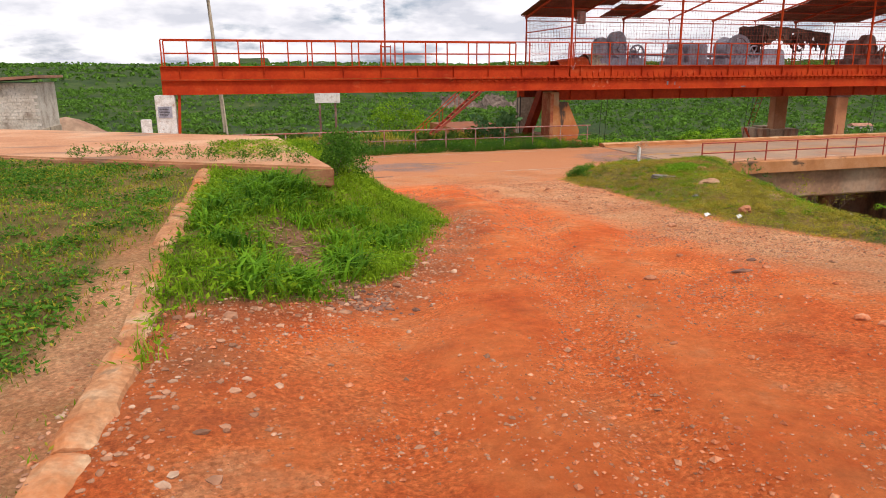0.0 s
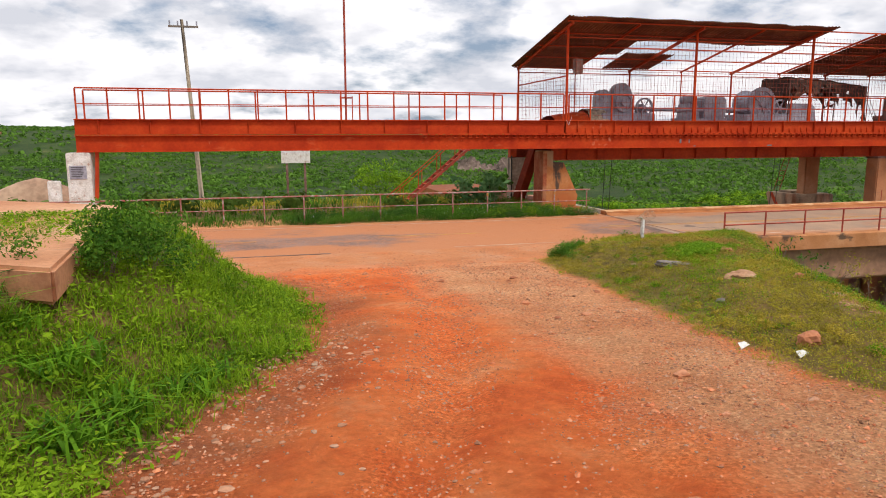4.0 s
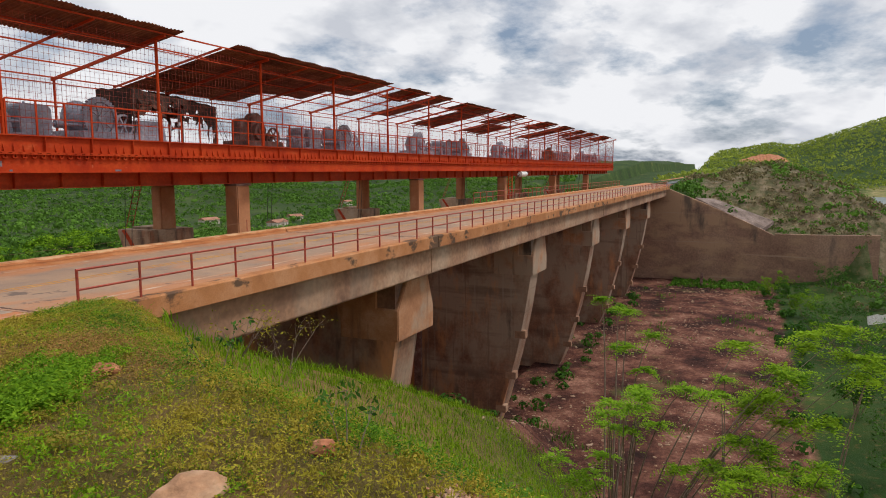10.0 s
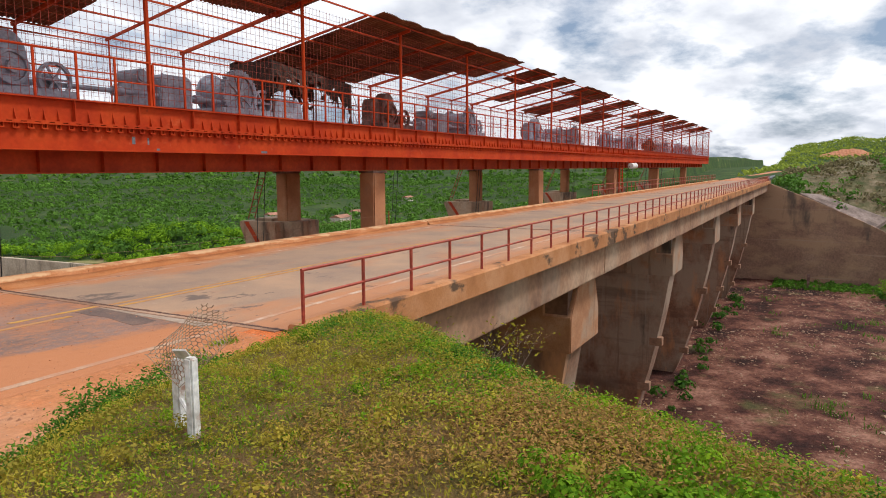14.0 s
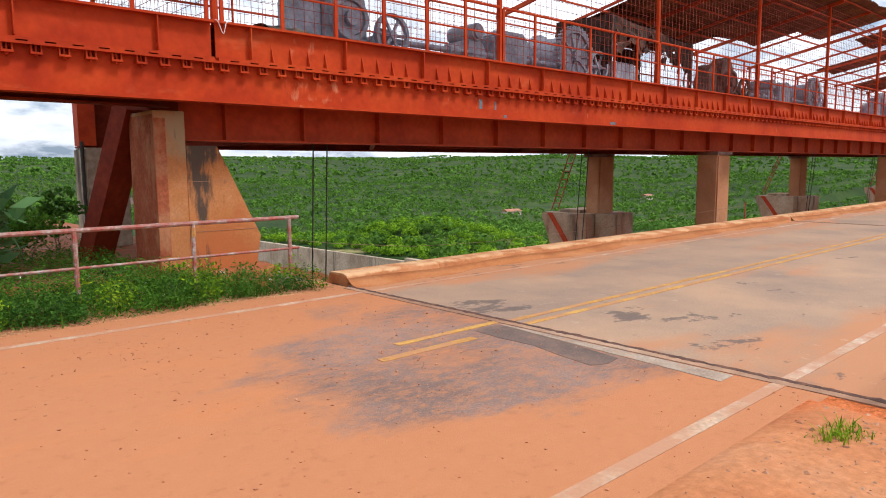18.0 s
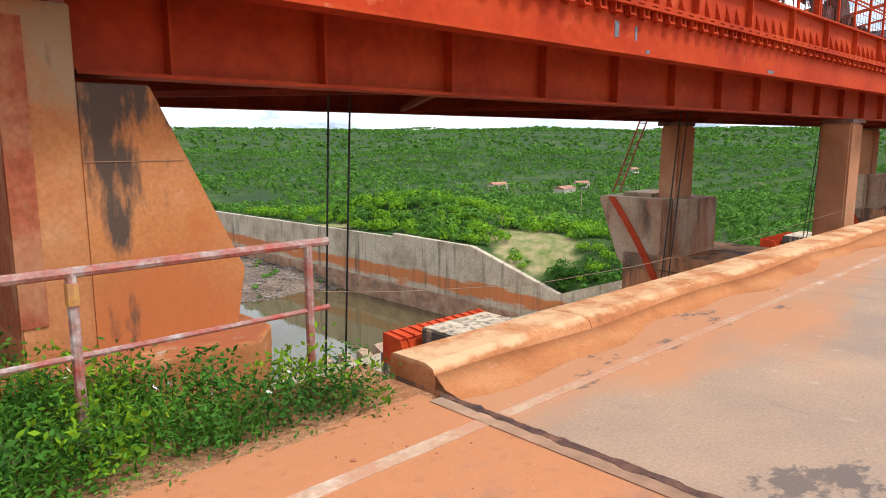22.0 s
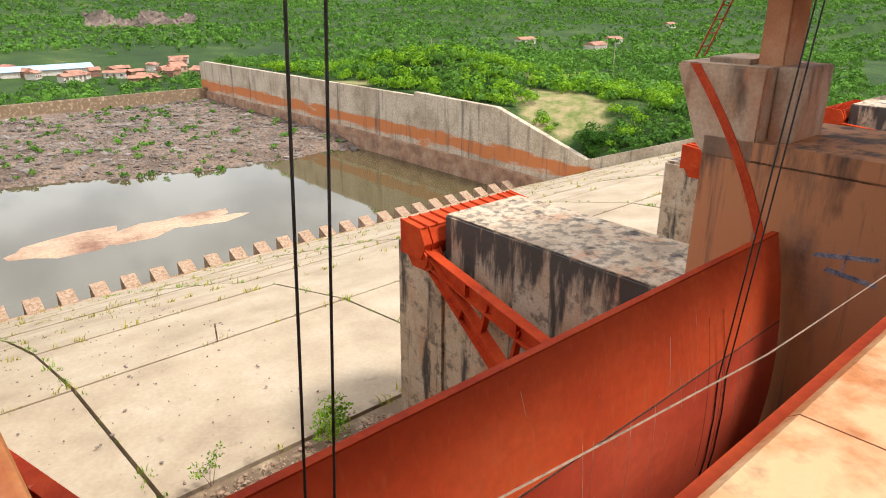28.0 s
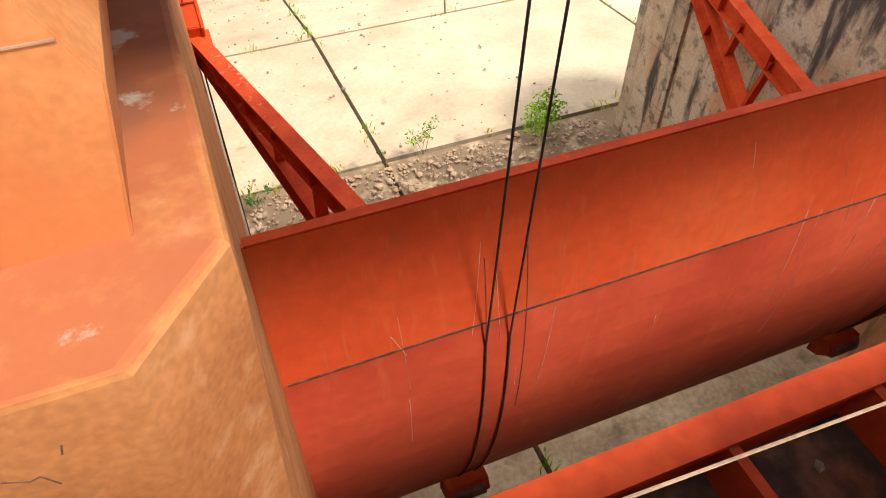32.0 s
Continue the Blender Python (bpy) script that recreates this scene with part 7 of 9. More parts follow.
wp = [Vector((-1.44 + 0.30 * u, 5.06 - 0.05 * math.sin(u * 5), 4.22 - 0.16 * math.sin(u * 4.2) + 0.05 * math.sin(u * 13))) for u in np.linspace(0, 1, 14)]
for p, q in zip(wp[:-1], wp[1:]):
    wm.rod(p, q, 0.006, 5, ends=False)
part("wire", wm, WHITE, cv)

# ---- valley: houses, poles, tracks ----
def house(x, y, w, d, h, rot, wall, label):
    z = float(ground_z(x, y))
    ob = thing("farm_house", label, "house", "valley houses", at=(x, y, z))
    part("wall", Mesh().box(-w / 2, w / 2, -d / 2, d / 2, -1.5, h), wall, ob, at=(0, 0, 0))
    part("roof", Mesh().prism([(-d / 2 - 0.5, h), (d / 2 + 0.5, h), (0, h + d * 0.24)], 0, -w / 2 - 0.5, w / 2 + 0.5), TILE, ob, at=(0, 0, 0))
    for k in range(3):
        part("window", Mesh().box(-w / 2 + (k + 0.5) * w / 3 - 0.6, -w / 2 + (k + 0.5) * w / 3 + 0.6, -d / 2 - 0.05, -d / 2 + 0.02, 1.0, 2.2), STEEL_R, ob, at=(0, 0, 0))
    ob.rotation_euler = (0, 0, radians(rot))
    return ob


for x, y, w, d, h, r, lb in ((416, 307, 18, 9, 3.5, 8, "long farm house with a red tiled roof"), (409, 367, 14, 8, 3.5, -10, "small farm house with a red tiled roof"), (470, 330, 12, 8, 3.5, -14, "long farm house with a red tiled roof"), (700, 420, 16, 8, 4, 5, "small farm house with a red tiled roof")):
    house(x, y, w, d, h, r, PLASTER, lb)
rg = np.random.default_rng(5)
for k in range(34):
    t = rg.random() ** 0.8
    x, y = 66 + 96 * t + rg.normal(0, 3), 388 - 8 * t + rg.normal(0, 17)
    house(x, y, rg.uniform(4, 11), rg.uniform(3.5, 7), rg.uniform(2.2, 3.4), rg.uniform(-60, 60), rg.choice((PLASTER, SAND, BRICKY)), "village house with a red tiled roof")
ROOF_B = mat("pale blue sheet roof", (0.34, 0.46, 0.62), 0.5, dark=(0.26, 0.36, 0.50), light=(0.46, 0.56, 0.68), big=0.2, fine=3)
zs = float(ground_z(88, 404))
sd = thing("long_shed", "long low shed with a pale blue sheet roof", "shed", at=(88, 404, zs))
part("wall", Mesh().box(-21, 21, -5, 5, -1.5, 3.2), PLASTER, sd, at=(0, 0, 0))
part("roof", Mesh().prism([(-5.8, 3.1), (5.8, 3.1), (0, 5.2)], 0, -21.6, 21.6), ROOF_B, sd, "pale blue sheet roof", at=(0, 0, 0))
for x, y in ((250, 330), (300, 350), (231, 163), (210, 240), (420, 300)):
    z = float(ground_z(x, y))
    p = thing("far_pole", "pale concrete power pole in the scrub", "utility pole", "valley power poles", at=(x, y, z))
    part("pole", Mesh().rod((x, y, z - 1), (x, y, z + 10.5), 0.2, 6, 0.14), CONC_G, p)
    part("arm", Mesh().box(x - 1, x + 1, y - 0.1, y + 0.1, z + 9.8, z + 10.0), WOOD, p)

# rock face of a quarry and a red earth scar on the hill
rv, rf = [], []
for i in range(60):
    x, y = 195 + 1.9 * i, 715 + 0.3 * i
    z = float(ground_z(x, y))
    for j in range(6):
        k = 3.0 * math.sin(i * 1.3 + j * 2.1) + 2.2 * math.sin(i * 0.41 + j)
        rv.append((x + 0.4 * k + 1.2 * j, y - 0.5 * k + 3 * j, z - 3 + (3.0 + 0.9 * math.sin(i * 0.23) + 0.4 * math.sin(i * 1.9)) * j))
for i in range(59):
    for j in range(5):
        rf.append((i * 6 + j, i * 6 + 6 + j, i * 6 + 7 + j, i * 6 + j + 1))
solo("quarry_face", Mesh().add(rv, rf), QUARRY, "long grey-brown rock face of a quarry in the scrub", "rock face")
sv, sf = [], []
for i in range(24):
    y = -46 + 1.5 * i
    for j in range(5):
        x = 505 + 3 * j + 2 * math.sin(i * 1.7 + j)
        sv.append((x, y, float(ground_z(x, y)) + 0.5 + 0.9 * math.sin(math.pi * i / 23) * j))
for i in range(23):
    for j in range(4):
        sf.append((i * 5 + j, i * 5 + 5 + j, i * 5 + 6 + j, i * 5 + j + 1))
solo("earth_scar", Mesh().add(sv, sf), ROCK_R, "bare red earth cut on the green hill", "earth bank")

# ---- stones, grass, trees ----
def pebble(seed, n_=7):
    rg_ = np.random.default_rng(seed)
    bm = bmesh.new()
    bmesh.ops.create_icosphere(bm, subdivisions=1, radius=1)
    for v in bm.verts:
        v.co *= rg_.uniform(0.7, 1.25)
        v.co.z *= 0.6
    V = np.array([v.co[:] for v in bm.verts]); F = [[q.index for q in f.verts] for f in bm.faces]
    bm.free()
    return V, F


PEB = [pebble(s) for s in range(6)]


def chip(seed):
    """An eight-sided stone."""
    rg_ = np.random.default_rng(seed)
    V = np.array([(1, 0, 0), (0, 1, 0), (-1, 0, 0), (0, -1, 0), (0.2, 0.1, 0.7), (0, 0, -0.6)], float) + rg_.normal(0, 0.16, (6, 3))
    return V, [(0, 1, 4), (1, 2, 4), (2, 3, 4), (3, 0, 4), (1, 0, 5), (2, 1, 5), (3, 2, 5), (0, 3, 5)]


CHIPS = [chip(s) for s in range(8)]


def scatter_stones(name, pts, sizes, material, label, category="stones", shapes=PEB):
    V, F, k = [], [], 0
    rg_ = np.random.default_rng(len(pts))
    for (x, y, z), s in zip(pts, sizes):
        v, f = shapes[rg_.integers(6)]
        a = rg_.uniform(0, 6.28)
        q = v * s * rg_.uniform(0.7, 1.3, 3)
        V.append(np.stack([q[:, 0] * np.cos(a) - q[:, 1] * np.sin(a) + x, q[:, 0] * np.sin(a) + q[:, 1] * np.cos(a) + y, q[:, 2] + z], 1))
        F += [[i + k for i in t] for t in f]
        k += len(v)
    me = bpy.data.meshes.new(name)
    me.from_pydata(np.concatenate(V).tolist(), [], F)
    return solo(name, me, material, label, category, kind="stuff")


rg = np.random.default_rng(11)
X = rg.uniform(-21, -5, 210000); Y = rg.uniform(-29, -4.0, 210000)
gd_ = np.abs(X - gully_x(Y))
dens = np.maximum(is_track(X, Y), 0.9 * np.exp(-(((X + 17.4) / 0.6) ** 2 + ((Y + 20.8) / 1.4) ** 2))) * (0.12 + 0.88 * sm(-0.15, 0.5, wave(X, Y, 1.1, 3) + 0.5 * sm(-12.5, -10, X) + 0.9 * np.exp(-(gd_ / 0.5) ** 2) + 0.7 * sm(1.3, 0.2, X - track_left(Y))))
dens = dens * (1 - 0.6 * np.clip(np.exp(-((X - gully_x(Y) + 0.85) / 0.55) ** 2) + np.exp(-((X - gully_x(Y) - 0.85) / 0.5) ** 2), 0, 1))
dens = dens * (0.25 + 0.75 * sm(-5.4, -7.6, Y))
ok = rg.random(len(X)) < dens
X, Y = X[ok], Y[ok]
S = np.exp(rg.normal(-4.75, 0.5, len(X))).clip(0.005, 0.04)
Z = ground_z(X, Y)
h = rg.random(len(X)) < 0.35 + 0.25 * sm(-12.5, -10.5, X)
for nm, q, mm, lb in (("gravel", h, STONE, "pinkish gravel strewn over the track"), ("red_gravel", ~h, GRAVEL, "red gravel strewn over the track")):
    scatter_stones(nm, list(zip(X[q], Y[q], Z[q] + S[q] * 0.15)), S[q], mm, lb, shapes=CHIPS)


def boulder(x, y, s, sx, sy, sz, material, label, seed, sink=0.25):
    rg_ = np.random.default_rng(seed)
    bm = bmesh.new()
    bmesh.ops.create_icosphere(bm, subdivisions=3, radius=1)
    o = rg_.uniform(0, 50)
    for v in bm.verts:
        d = noise.noise(v.co * 1.2 + Vector((o, o, o))) * 0.45 + noise.noise(v.co * 3.5 + Vector((o, 0, o))) * 0.14
        v.co *= 1 + d
        v.co = Vector((v.co.x * sx * s, v.co.y * sy * s, v.co.z * sz * s))
    me = bpy.data.meshes.new("rock"); bm.to_mesh(me); bm.free()
    ob = solo("rock", me, material, label, "rock", "loose rocks")
    ob.location = (x, y, float(ground_z(x, y)) + sz * s * (1 - sink) * 0.5)
    return ob


boulder(-8.72, -17.69, 0.12, 1.15, 1, 0.9, ROCK_R, "rounded red-orange rock lying in grass", 1)
boulder(-6.83, -14.04, 0.19, 1.45, 0.9, 0.5, ROCK_T, "pale boulder half sunk in the grass mound", 2, 0.85)
slab_ = boulder(-6.98, -12.17, 0.19, 1.9, 0.6, 0.42, SLATE, "long grey stone half sunk in grass", 3, 0.5)
slab_.rotation_euler = (0, 0, radians(-30))
boulder(-5.95, -14.42, 0.09, 0.9, 1.1, 0.9, ROCK_R, "reddish stone on the crest of the mound", 7)
boulder(-7.27, -11.19, 0.05, 1.4, 0.9, 0.6, ROCK, "small pale stone in the grass", 8)
boulder(-7.99, -15.09, 0.07, 1.5, 0.8, 0.5, SLATE, "small grey stone in the grass", 9)
boulder(-5.0, -11.2, 0.15, 1.0, 0.8, 0.6, ROCK_R, "red stone on the grass slope", 4)
boulder(-12.25, -21.9, 0.07, 2.2, 0.8, 0.35, STONE_B, "dark flat stone on the track", 5)
boulder(-11.6, -21.3, 0.06, 1.3, 0.8, 0.45, STONE_B, "dark stone on the track", 6)
for k in range(26):
    t = rg.uniform(0, 1)
    y = rg.uniform(-27, -8); x = rg.uniform(track_left(y) + 0.3, track_right(y) - 0.2)
    boulder(x, y, rg.uniform(0.03, 0.065), 1.3, 0.9, 0.6, GRAVEL if k % 3 == 0 else ROCK_R, "loose stone on the dirt track", 20 + k)
for x, y, c in ((-9.45, -17.42, WHITE), (-9.2, -18.07, WHITE), (-7.0, -18.6, WHITE)):
    z = float(ground_z(x, y))
    solo("litter", Mesh().add([(x, y, z + 0.01), (x + 0.14, y + 0.03, z + 0.05), (x + 0.17, y + 0.12, z + 0.02), (x + 0.02, y + 0.1, z + 0.06), (x + 0.08, y + 0.06, z + 0.085)], [(0, 1, 4), (1, 2, 4), (2, 3, 4), (3, 0, 4)]), c, "crumpled white plastic litter on grass", "litter", "litter")

# rubble on the basin bank and the apron
X = rg.uniform(X0 + 2, XE - 2, 9000); Y = rg.uniform(158, 280, 9000)
Z = ground_z(X, Y)
ok = Z > -44.2
X, Y, Z = X[ok], Y[ok], Z[ok]
scatter_stones("rubble", list(zip(X, Y, Z)), np.exp(rg.normal(-1.1, 0.65, len(X))).clip(0.15, 1.8), RUBBLE, "grey rubble of broken rock on the basin bank", "rubble")
X = rg.uniform(22, XE - 2, 7000); Y = rg.uniform(-22, 1, 7000)
ok = rg.random(7000) < 0.25 + 0.75 * (wave(X, Y, 7, 2) > 0.1)
X, Y = X[ok], Y[ok]
scatter_stones("apron_stones", list(zip(X, Y, ground_z(X, Y))), np.exp(rg.normal(-2.7, 0.5, len(X))).clip(0.03, 0.4), ROCK, "pale stones strewn over the red apron", "stones")
X = rg.uniform(X0 + 0.3, X0 + BAY - 0.3, 1400); Y = 25.6 - np.abs(rg.normal(0, 2.2, 1400))
scatter_stones("silt_rubble", list(zip(X, Y, spill_z(Y) + 0.02)), np.exp(rg.normal(-3.0, 0.5, len(X))).clip(0.02, 0.16), ROCK, "broken stone and dirt washed up along the chute joint", "stones")
X = rg.uniform(X0 + 0.5, X0 + BAY - 0.5, 500); Y = rg.uniform(12, 60, 500)
scatter_stones("chute_stones", list(zip(X, Y, spill_z(Y) + 0.03)), np.exp(rg.normal(-3.2, 0.5, len(X))).clip(0.02, 0.1), ROCK_D, "small dark stones on the chute panels", "stones")


def tufts(name, X, Y, Z, H, material, label, blades=7, spread=0.12, width=0.016, category="grass", lean=0.5, dip=0.0):
    """Curved three-corner blades in tufts, as one mesh."""
    rg_ = np.random.default_rng(len(X) + 3)
    n_ = len(X) * blades
    bx = np.repeat(X, blades) + rg_.normal(0, spread, n_); by = np.repeat(Y, blades) + rg_.normal(0, spread, n_)
    bz = np.repeat(Z, blades) - 0.02; h = np.repeat(H, blades) * rg_.uniform(0.5, 1.15, n_)
    a = rg_.uniform(0, 2 * np.pi, n_); l_ = rg_.uniform(0.1, lean, n_) * h
    w = width * rg_.uniform(0.6, 1.4, n_) * (0.5 + h * 1.6)
    dx, dy = np.cos(a), np.sin(a)
    px, py = -dy * w, dx * w
    P = np.stack([np.stack([bx + px, by + py, bz], 1), np.stack([bx - px, by - py, bz], 1),
                  np.stack([bx + dx * l_ * 0.4 + px * 0.8, by + dy * l_ * 0.4 + py * 0.8, bz + h * 0.6], 1),
                  np.stack([bx + dx * l_ * 0.4 - px * 0.8, by + dy * l_ * 0.4 - py * 0.8, bz + h * 0.6], 1),
                  np.stack([bx + dx * l_ * 1.3, by + dy * l_ * 1.3, bz + h * (1 - dip)], 1)], 1).reshape(-1, 3)
    o = (np.arange(n_) * 5)[:, None]
    quads_ = (o + np.array([0, 1, 3, 2])).tolist(); tris_ = (o + np.array([2, 3, 4])).tolist()
    me = bpy.data.meshes.new(name)
    me.from_pydata(P.tolist(), [], quads_ + tris_)
    return solo(name, me, material, label, category, kind="stuff")


def leafy(name, X, Y, Z, H, k, size, spread, material, label):
    """Small tilted leaves in low clumps, as one mesh."""
    rg_ = np.random.default_rng(len(X) + 9)
    n_ = len(X) * k
    h = np.repeat(H, k) * rg_.uniform(0.05, 1.0, n_)
    P = np.stack([np.repeat(X, k) + rg_.normal(0, spread, n_), np.repeat(Y, k) + rg_.normal(0, spread, n_), np.repeat(Z, k) + h], 1)
    a = rg_.normal(0, 1, (n_, 3)) * np.array([1, 1, 0.45]); a /= np.linalg.norm(a, axis=1)[:, None]
    b_ = np.cross(a, np.array([0, 0, 1.0]) + 0.55 * rg_.normal(0, 1, (n_, 3))); b_ /= np.linalg.norm(b_, axis=1)[:, None] + 1e-6
    s = size * rg_.uniform(0.55, 1.5, n_)[:, None]
    V = np.stack([P - a * s, P + b_ * s * 0.4, P + a * s, P - b_ * s * 0.4], 1).reshape(-1, 3)
    me = bpy.data.meshes.new(name)
    me.from_pydata(V.tolist(), [], ((np.arange(n_) * 4)[:, None] + np.arange(4)).tolist())
    return solo(name, me, material, label, "weeds", kind="stuff")


def spots(n_, x0, x1, y0, y1, keep):
    X = rg.uniform(x0, x1, n_); Y = rg.uniform(y0, y1, n_)
    k = rg.random(n_) < keep(X, Y)
    return X[k], Y[k], ground_z(X[k], Y[k])


def off_track(x, y):
    return np.clip(1 - 1.15 * is_track(x, y), 0, 1)


# lush grass of the west bank
def west_bank(x, y):
    return off_track(x, y) * (x < track_left(y) + 0.25) * (x > kerb_x(y) + 0.1) * np.clip(0.72 + 0.5 * wave(x, y, 1.1, 5) - 1.0 * np.exp(-(((x + 17.55 + 0.3 * (y + 20.5)) / 0.5) ** 2 + ((y + 20.5) / 1.5) ** 2)), 0, 1)


X, Y, Z = spots(20000, -20.0, -13.8, -24.5, -6.0, west_bank)
k = (wave(X, Y, 0.8, 9) > -0.1)
tufts("bank_grass", X[k], Y[k], Z[k], 0.09 + 0.11 * rg.random(k.sum()), GRASS, "lush bright green grass on the bank", 12, 0.10, 0.0075, lean=1.3)
tufts("bank_grass_low", X[~k], Y[~k], Z[~k], 0.06 + 0.07 * rg.random((~k).sum()), GRASS, "short green grass on the bank", 10, 0.10, 0.008, lean=1.3)
leafy("bank_weeds", X[::2], Y[::2], Z[::2], 0.05 + 0.13 * rg.random(len(X[::2])), 12, 0.034, 0.09, GRASS, "leafy bright weeds among the bank grass")
X, Y, Z = spots(12000, -27, -19.2, -29, -12, lambda x, y: (x < kerb_x(y) - 0.1) * (y < -16.2 - 0.62 * (x + 18)) * np.clip(0.62 + 0.6 * wave(x, y, 1.2, 2), 0.03, 1) * (1 - 0.93 * sm(-1.0, -0.5, x - kerb_x(y) - 0.10 * (y + 24)) * sm(-16, -23, y)))
leafy("lawn_weeds", X[::3], Y[::3], Z[::3], 0.03 + 0.05 * rg.random(len(X[::3])), 5, 0.026, 0.09, GRASS_Y, "low yellowish weeds in the lawn")
k = (wave(X, Y, 0.7, 6) + 0.5 * wave(X, Y, 1.9, 3) + 0.5 * wave(X, Y, 0.33, 8) + 0.5 * rg.normal(0, 1, len(X)) > -0.05) & (X < kerb_x(Y) - 0.32)
leafy("lawn_herbs", X[k], Y[k], Z[k], 0.04 + 0.08 * rg.random(k.sum()), 16, 0.03, 0.10, VERGE, "patches of leafy green herbs in the lawn")
k = rg.random(len(X)) < 0.6
tufts("lawn", X[k], Y[k], Z[k], 0.05 + 0.05 * rg.random(k.sum()), GRASS, "short patchy lawn", 9, 0.1, 0.009, lean=0.9)
tufts("dry_lawn", X[~k], Y[~k], Z[~k], 0.05 + 0.05 * rg.random((~k).sum()), GRASS_Y, "short yellowed lawn", 9, 0.1, 0.009, lean=0.9)
# long drooping grass in clumps, and dark stones in the bare gully of the bank
X, Y, Z = spots(420, -20.0, -15.5, -24.5, -12.0, lambda x, y: west_bank(x, y) * (x < track_left(y) - 0.35) * (x > kerb_x(y) + 0.4) * (y < -16.8))
tufts("long_grass", X, Y, Z, 0.20 + 0.20 * rg.random(len(X)), CANE, "clumps of long drooping green grass on the bank", 60, 0.13, 0.016, lean=1.7, dip=0.3)
Y = rg.uniform(-22.0, -18.6, 420); X = -17.5 - 0.3 * (Y + 20.5) + rg.normal(0, 0.32, 420)
scatter_stones("gully_stones", list(zip(X, Y, ground_z(X, Y))), np.exp(rg.normal(-3.6, 0.45, 420)).clip(0.012, 0.06), STONE_B, "dark brown stones in the bare gully of the bank", "stones")
Y = rg.uniform(-25.5, -15, 900); X = track_left(Y) + np.abs(rg.normal(0, 0.7, 900)) - 0.2
scatter_stones("edge_stones", list(zip(X, Y, ground_z(X, Y))), np.exp(rg.normal(-3.9, 0.5, 900)).clip(0.01, 0.07), STONE, "tan stones along the grassy edge of the track", "stones")
# mound and ravine slope
def on_mound(x, y):
    return off_track(x, y) * (x > track_right(y) - 0.2) * (y < -4.7) * np.clip(0.78 + 0.4 * wave(x, y, 1.4, 6) - 0.45 * np.exp(-(((x + 4.9) / 0.7) ** 2 + ((y + 11.2) / 0.9) ** 2)), 0, 1)


X, Y, Z = spots(13000, -9.8, 2.5, -22, -4.6, on_mound)
yel = wave(X, Y, 2.1, 8) + 0.4 * wave(X, Y, 0.7, 3) > -0.3
tufts("mound_grass", X[~yel], Y[~yel], Z[~yel], 0.03 + 0.055 * rg.random((~yel).sum()), GRASS, "short green grass and weeds on the mound", 10, 0.09, 0.009, lean=1.0)
tufts("mound_dry_grass", X[yel], Y[yel], Z[yel], 0.03 + 0.055 * rg.random(yel.sum()), GRASS_Y, "yellowish grass on the mound", 10, 0.09, 0.008, lean=1.0)
X, Y, Z = spots(24000, -9.8, 1.5, -22, -4.6, on_mound)
kind_ = wave(X, Y, 1.9, 8) + 0.5 * wave(X, Y, 0.6, 3) + 0.25 * rg.normal(0, 1, len(X))
tall = 0.03 + 0.10 * np.clip(0.5 + 0.6 * wave(X, Y, 0.55, 7) + 0.3 * wave(X, Y, 1.6, 2), 0.1, 1.3)
for nm, k, mm, lb in (("mound_weeds", kind_ < -0.45, GRASS, "low green weeds covering the mound"), ("yellow_weeds", (kind_ >= -0.45) & (kind_ < 0.7), GRASS_Y, "low yellowish weeds covering the mound"), ("dark_weeds", kind_ >= 0.7, LEAF_D, "dark green weed patches on the mound")):
    leafy(nm, X[k], Y[k], Z[k], tall[k], 19, 0.0135, 0.075, mm, lb)
X, Y, Z = spots(14000, 0, 26, -26, -1.5, lambda x, y: (np.clip(0.8 + 0.4 * wave(x, y, 2, 4), 0, 1) * (x > 0.5) * (y < -1.8 - 0.05 * x)))
tufts("slope_grass", X, Y, Z, 0.15 + 0.2 * rg.random(len(X)), GRASS, "rough green grass on the ravine slope", 5, 0.2, 0.014, lean=0.9)
X, Y, Z = spots(2600, -14, -0.35, 3.72, 5.2, lambda x, y: sm(3.7, 3.95, y + 0.12 * wave(x, y, 0.7, 2)) * ((x < -1.2) | (y < 4.25)))
k = wave(X, Y, 0.8, 4) > 0.1
hh = 0.16 + 0.26 * rg.random(len(X)) * sm(3.7, 4.1, Y)
leafy("verge_weeds", X[k], Y[k], Z[k], hh[k], 40, 0.021, 0.09, LEAF_D, "dark green feathery weeds along the road verge")
leafy("verge_weeds", X[~k], Y[~k], Z[~k], hh[~k], 40, 0.02, 0.09, VERGE, "fresh green weeds along the road verge")
k = rg.random(len(X)) < 0.025
leafy("wild_flowers", X[k], Y[k], Z[k] + hh[k], np.full(k.sum(), 0.05), 4, 0.016, 0.01, WHITE, "small white flowers over the verge weeds")
X = rg.uniform(-15, -0.3, 5200); Y = rg.uniform(-3.45, 3.6, 5200)
k = rg.random(5200) < 0.25 + 0.75 * sm(0.0, 0.6, wave(X, Y, 1.5, 4))
scatter_stones("road_grit", list(zip(X[k], Y[k], np.full(k.sum(), 0.004))), np.exp(rg.normal(-4.9, 0.4, k.sum())).clip(0.004, 0.02), ROCK_R, "reddish grit lying on the dusty road")
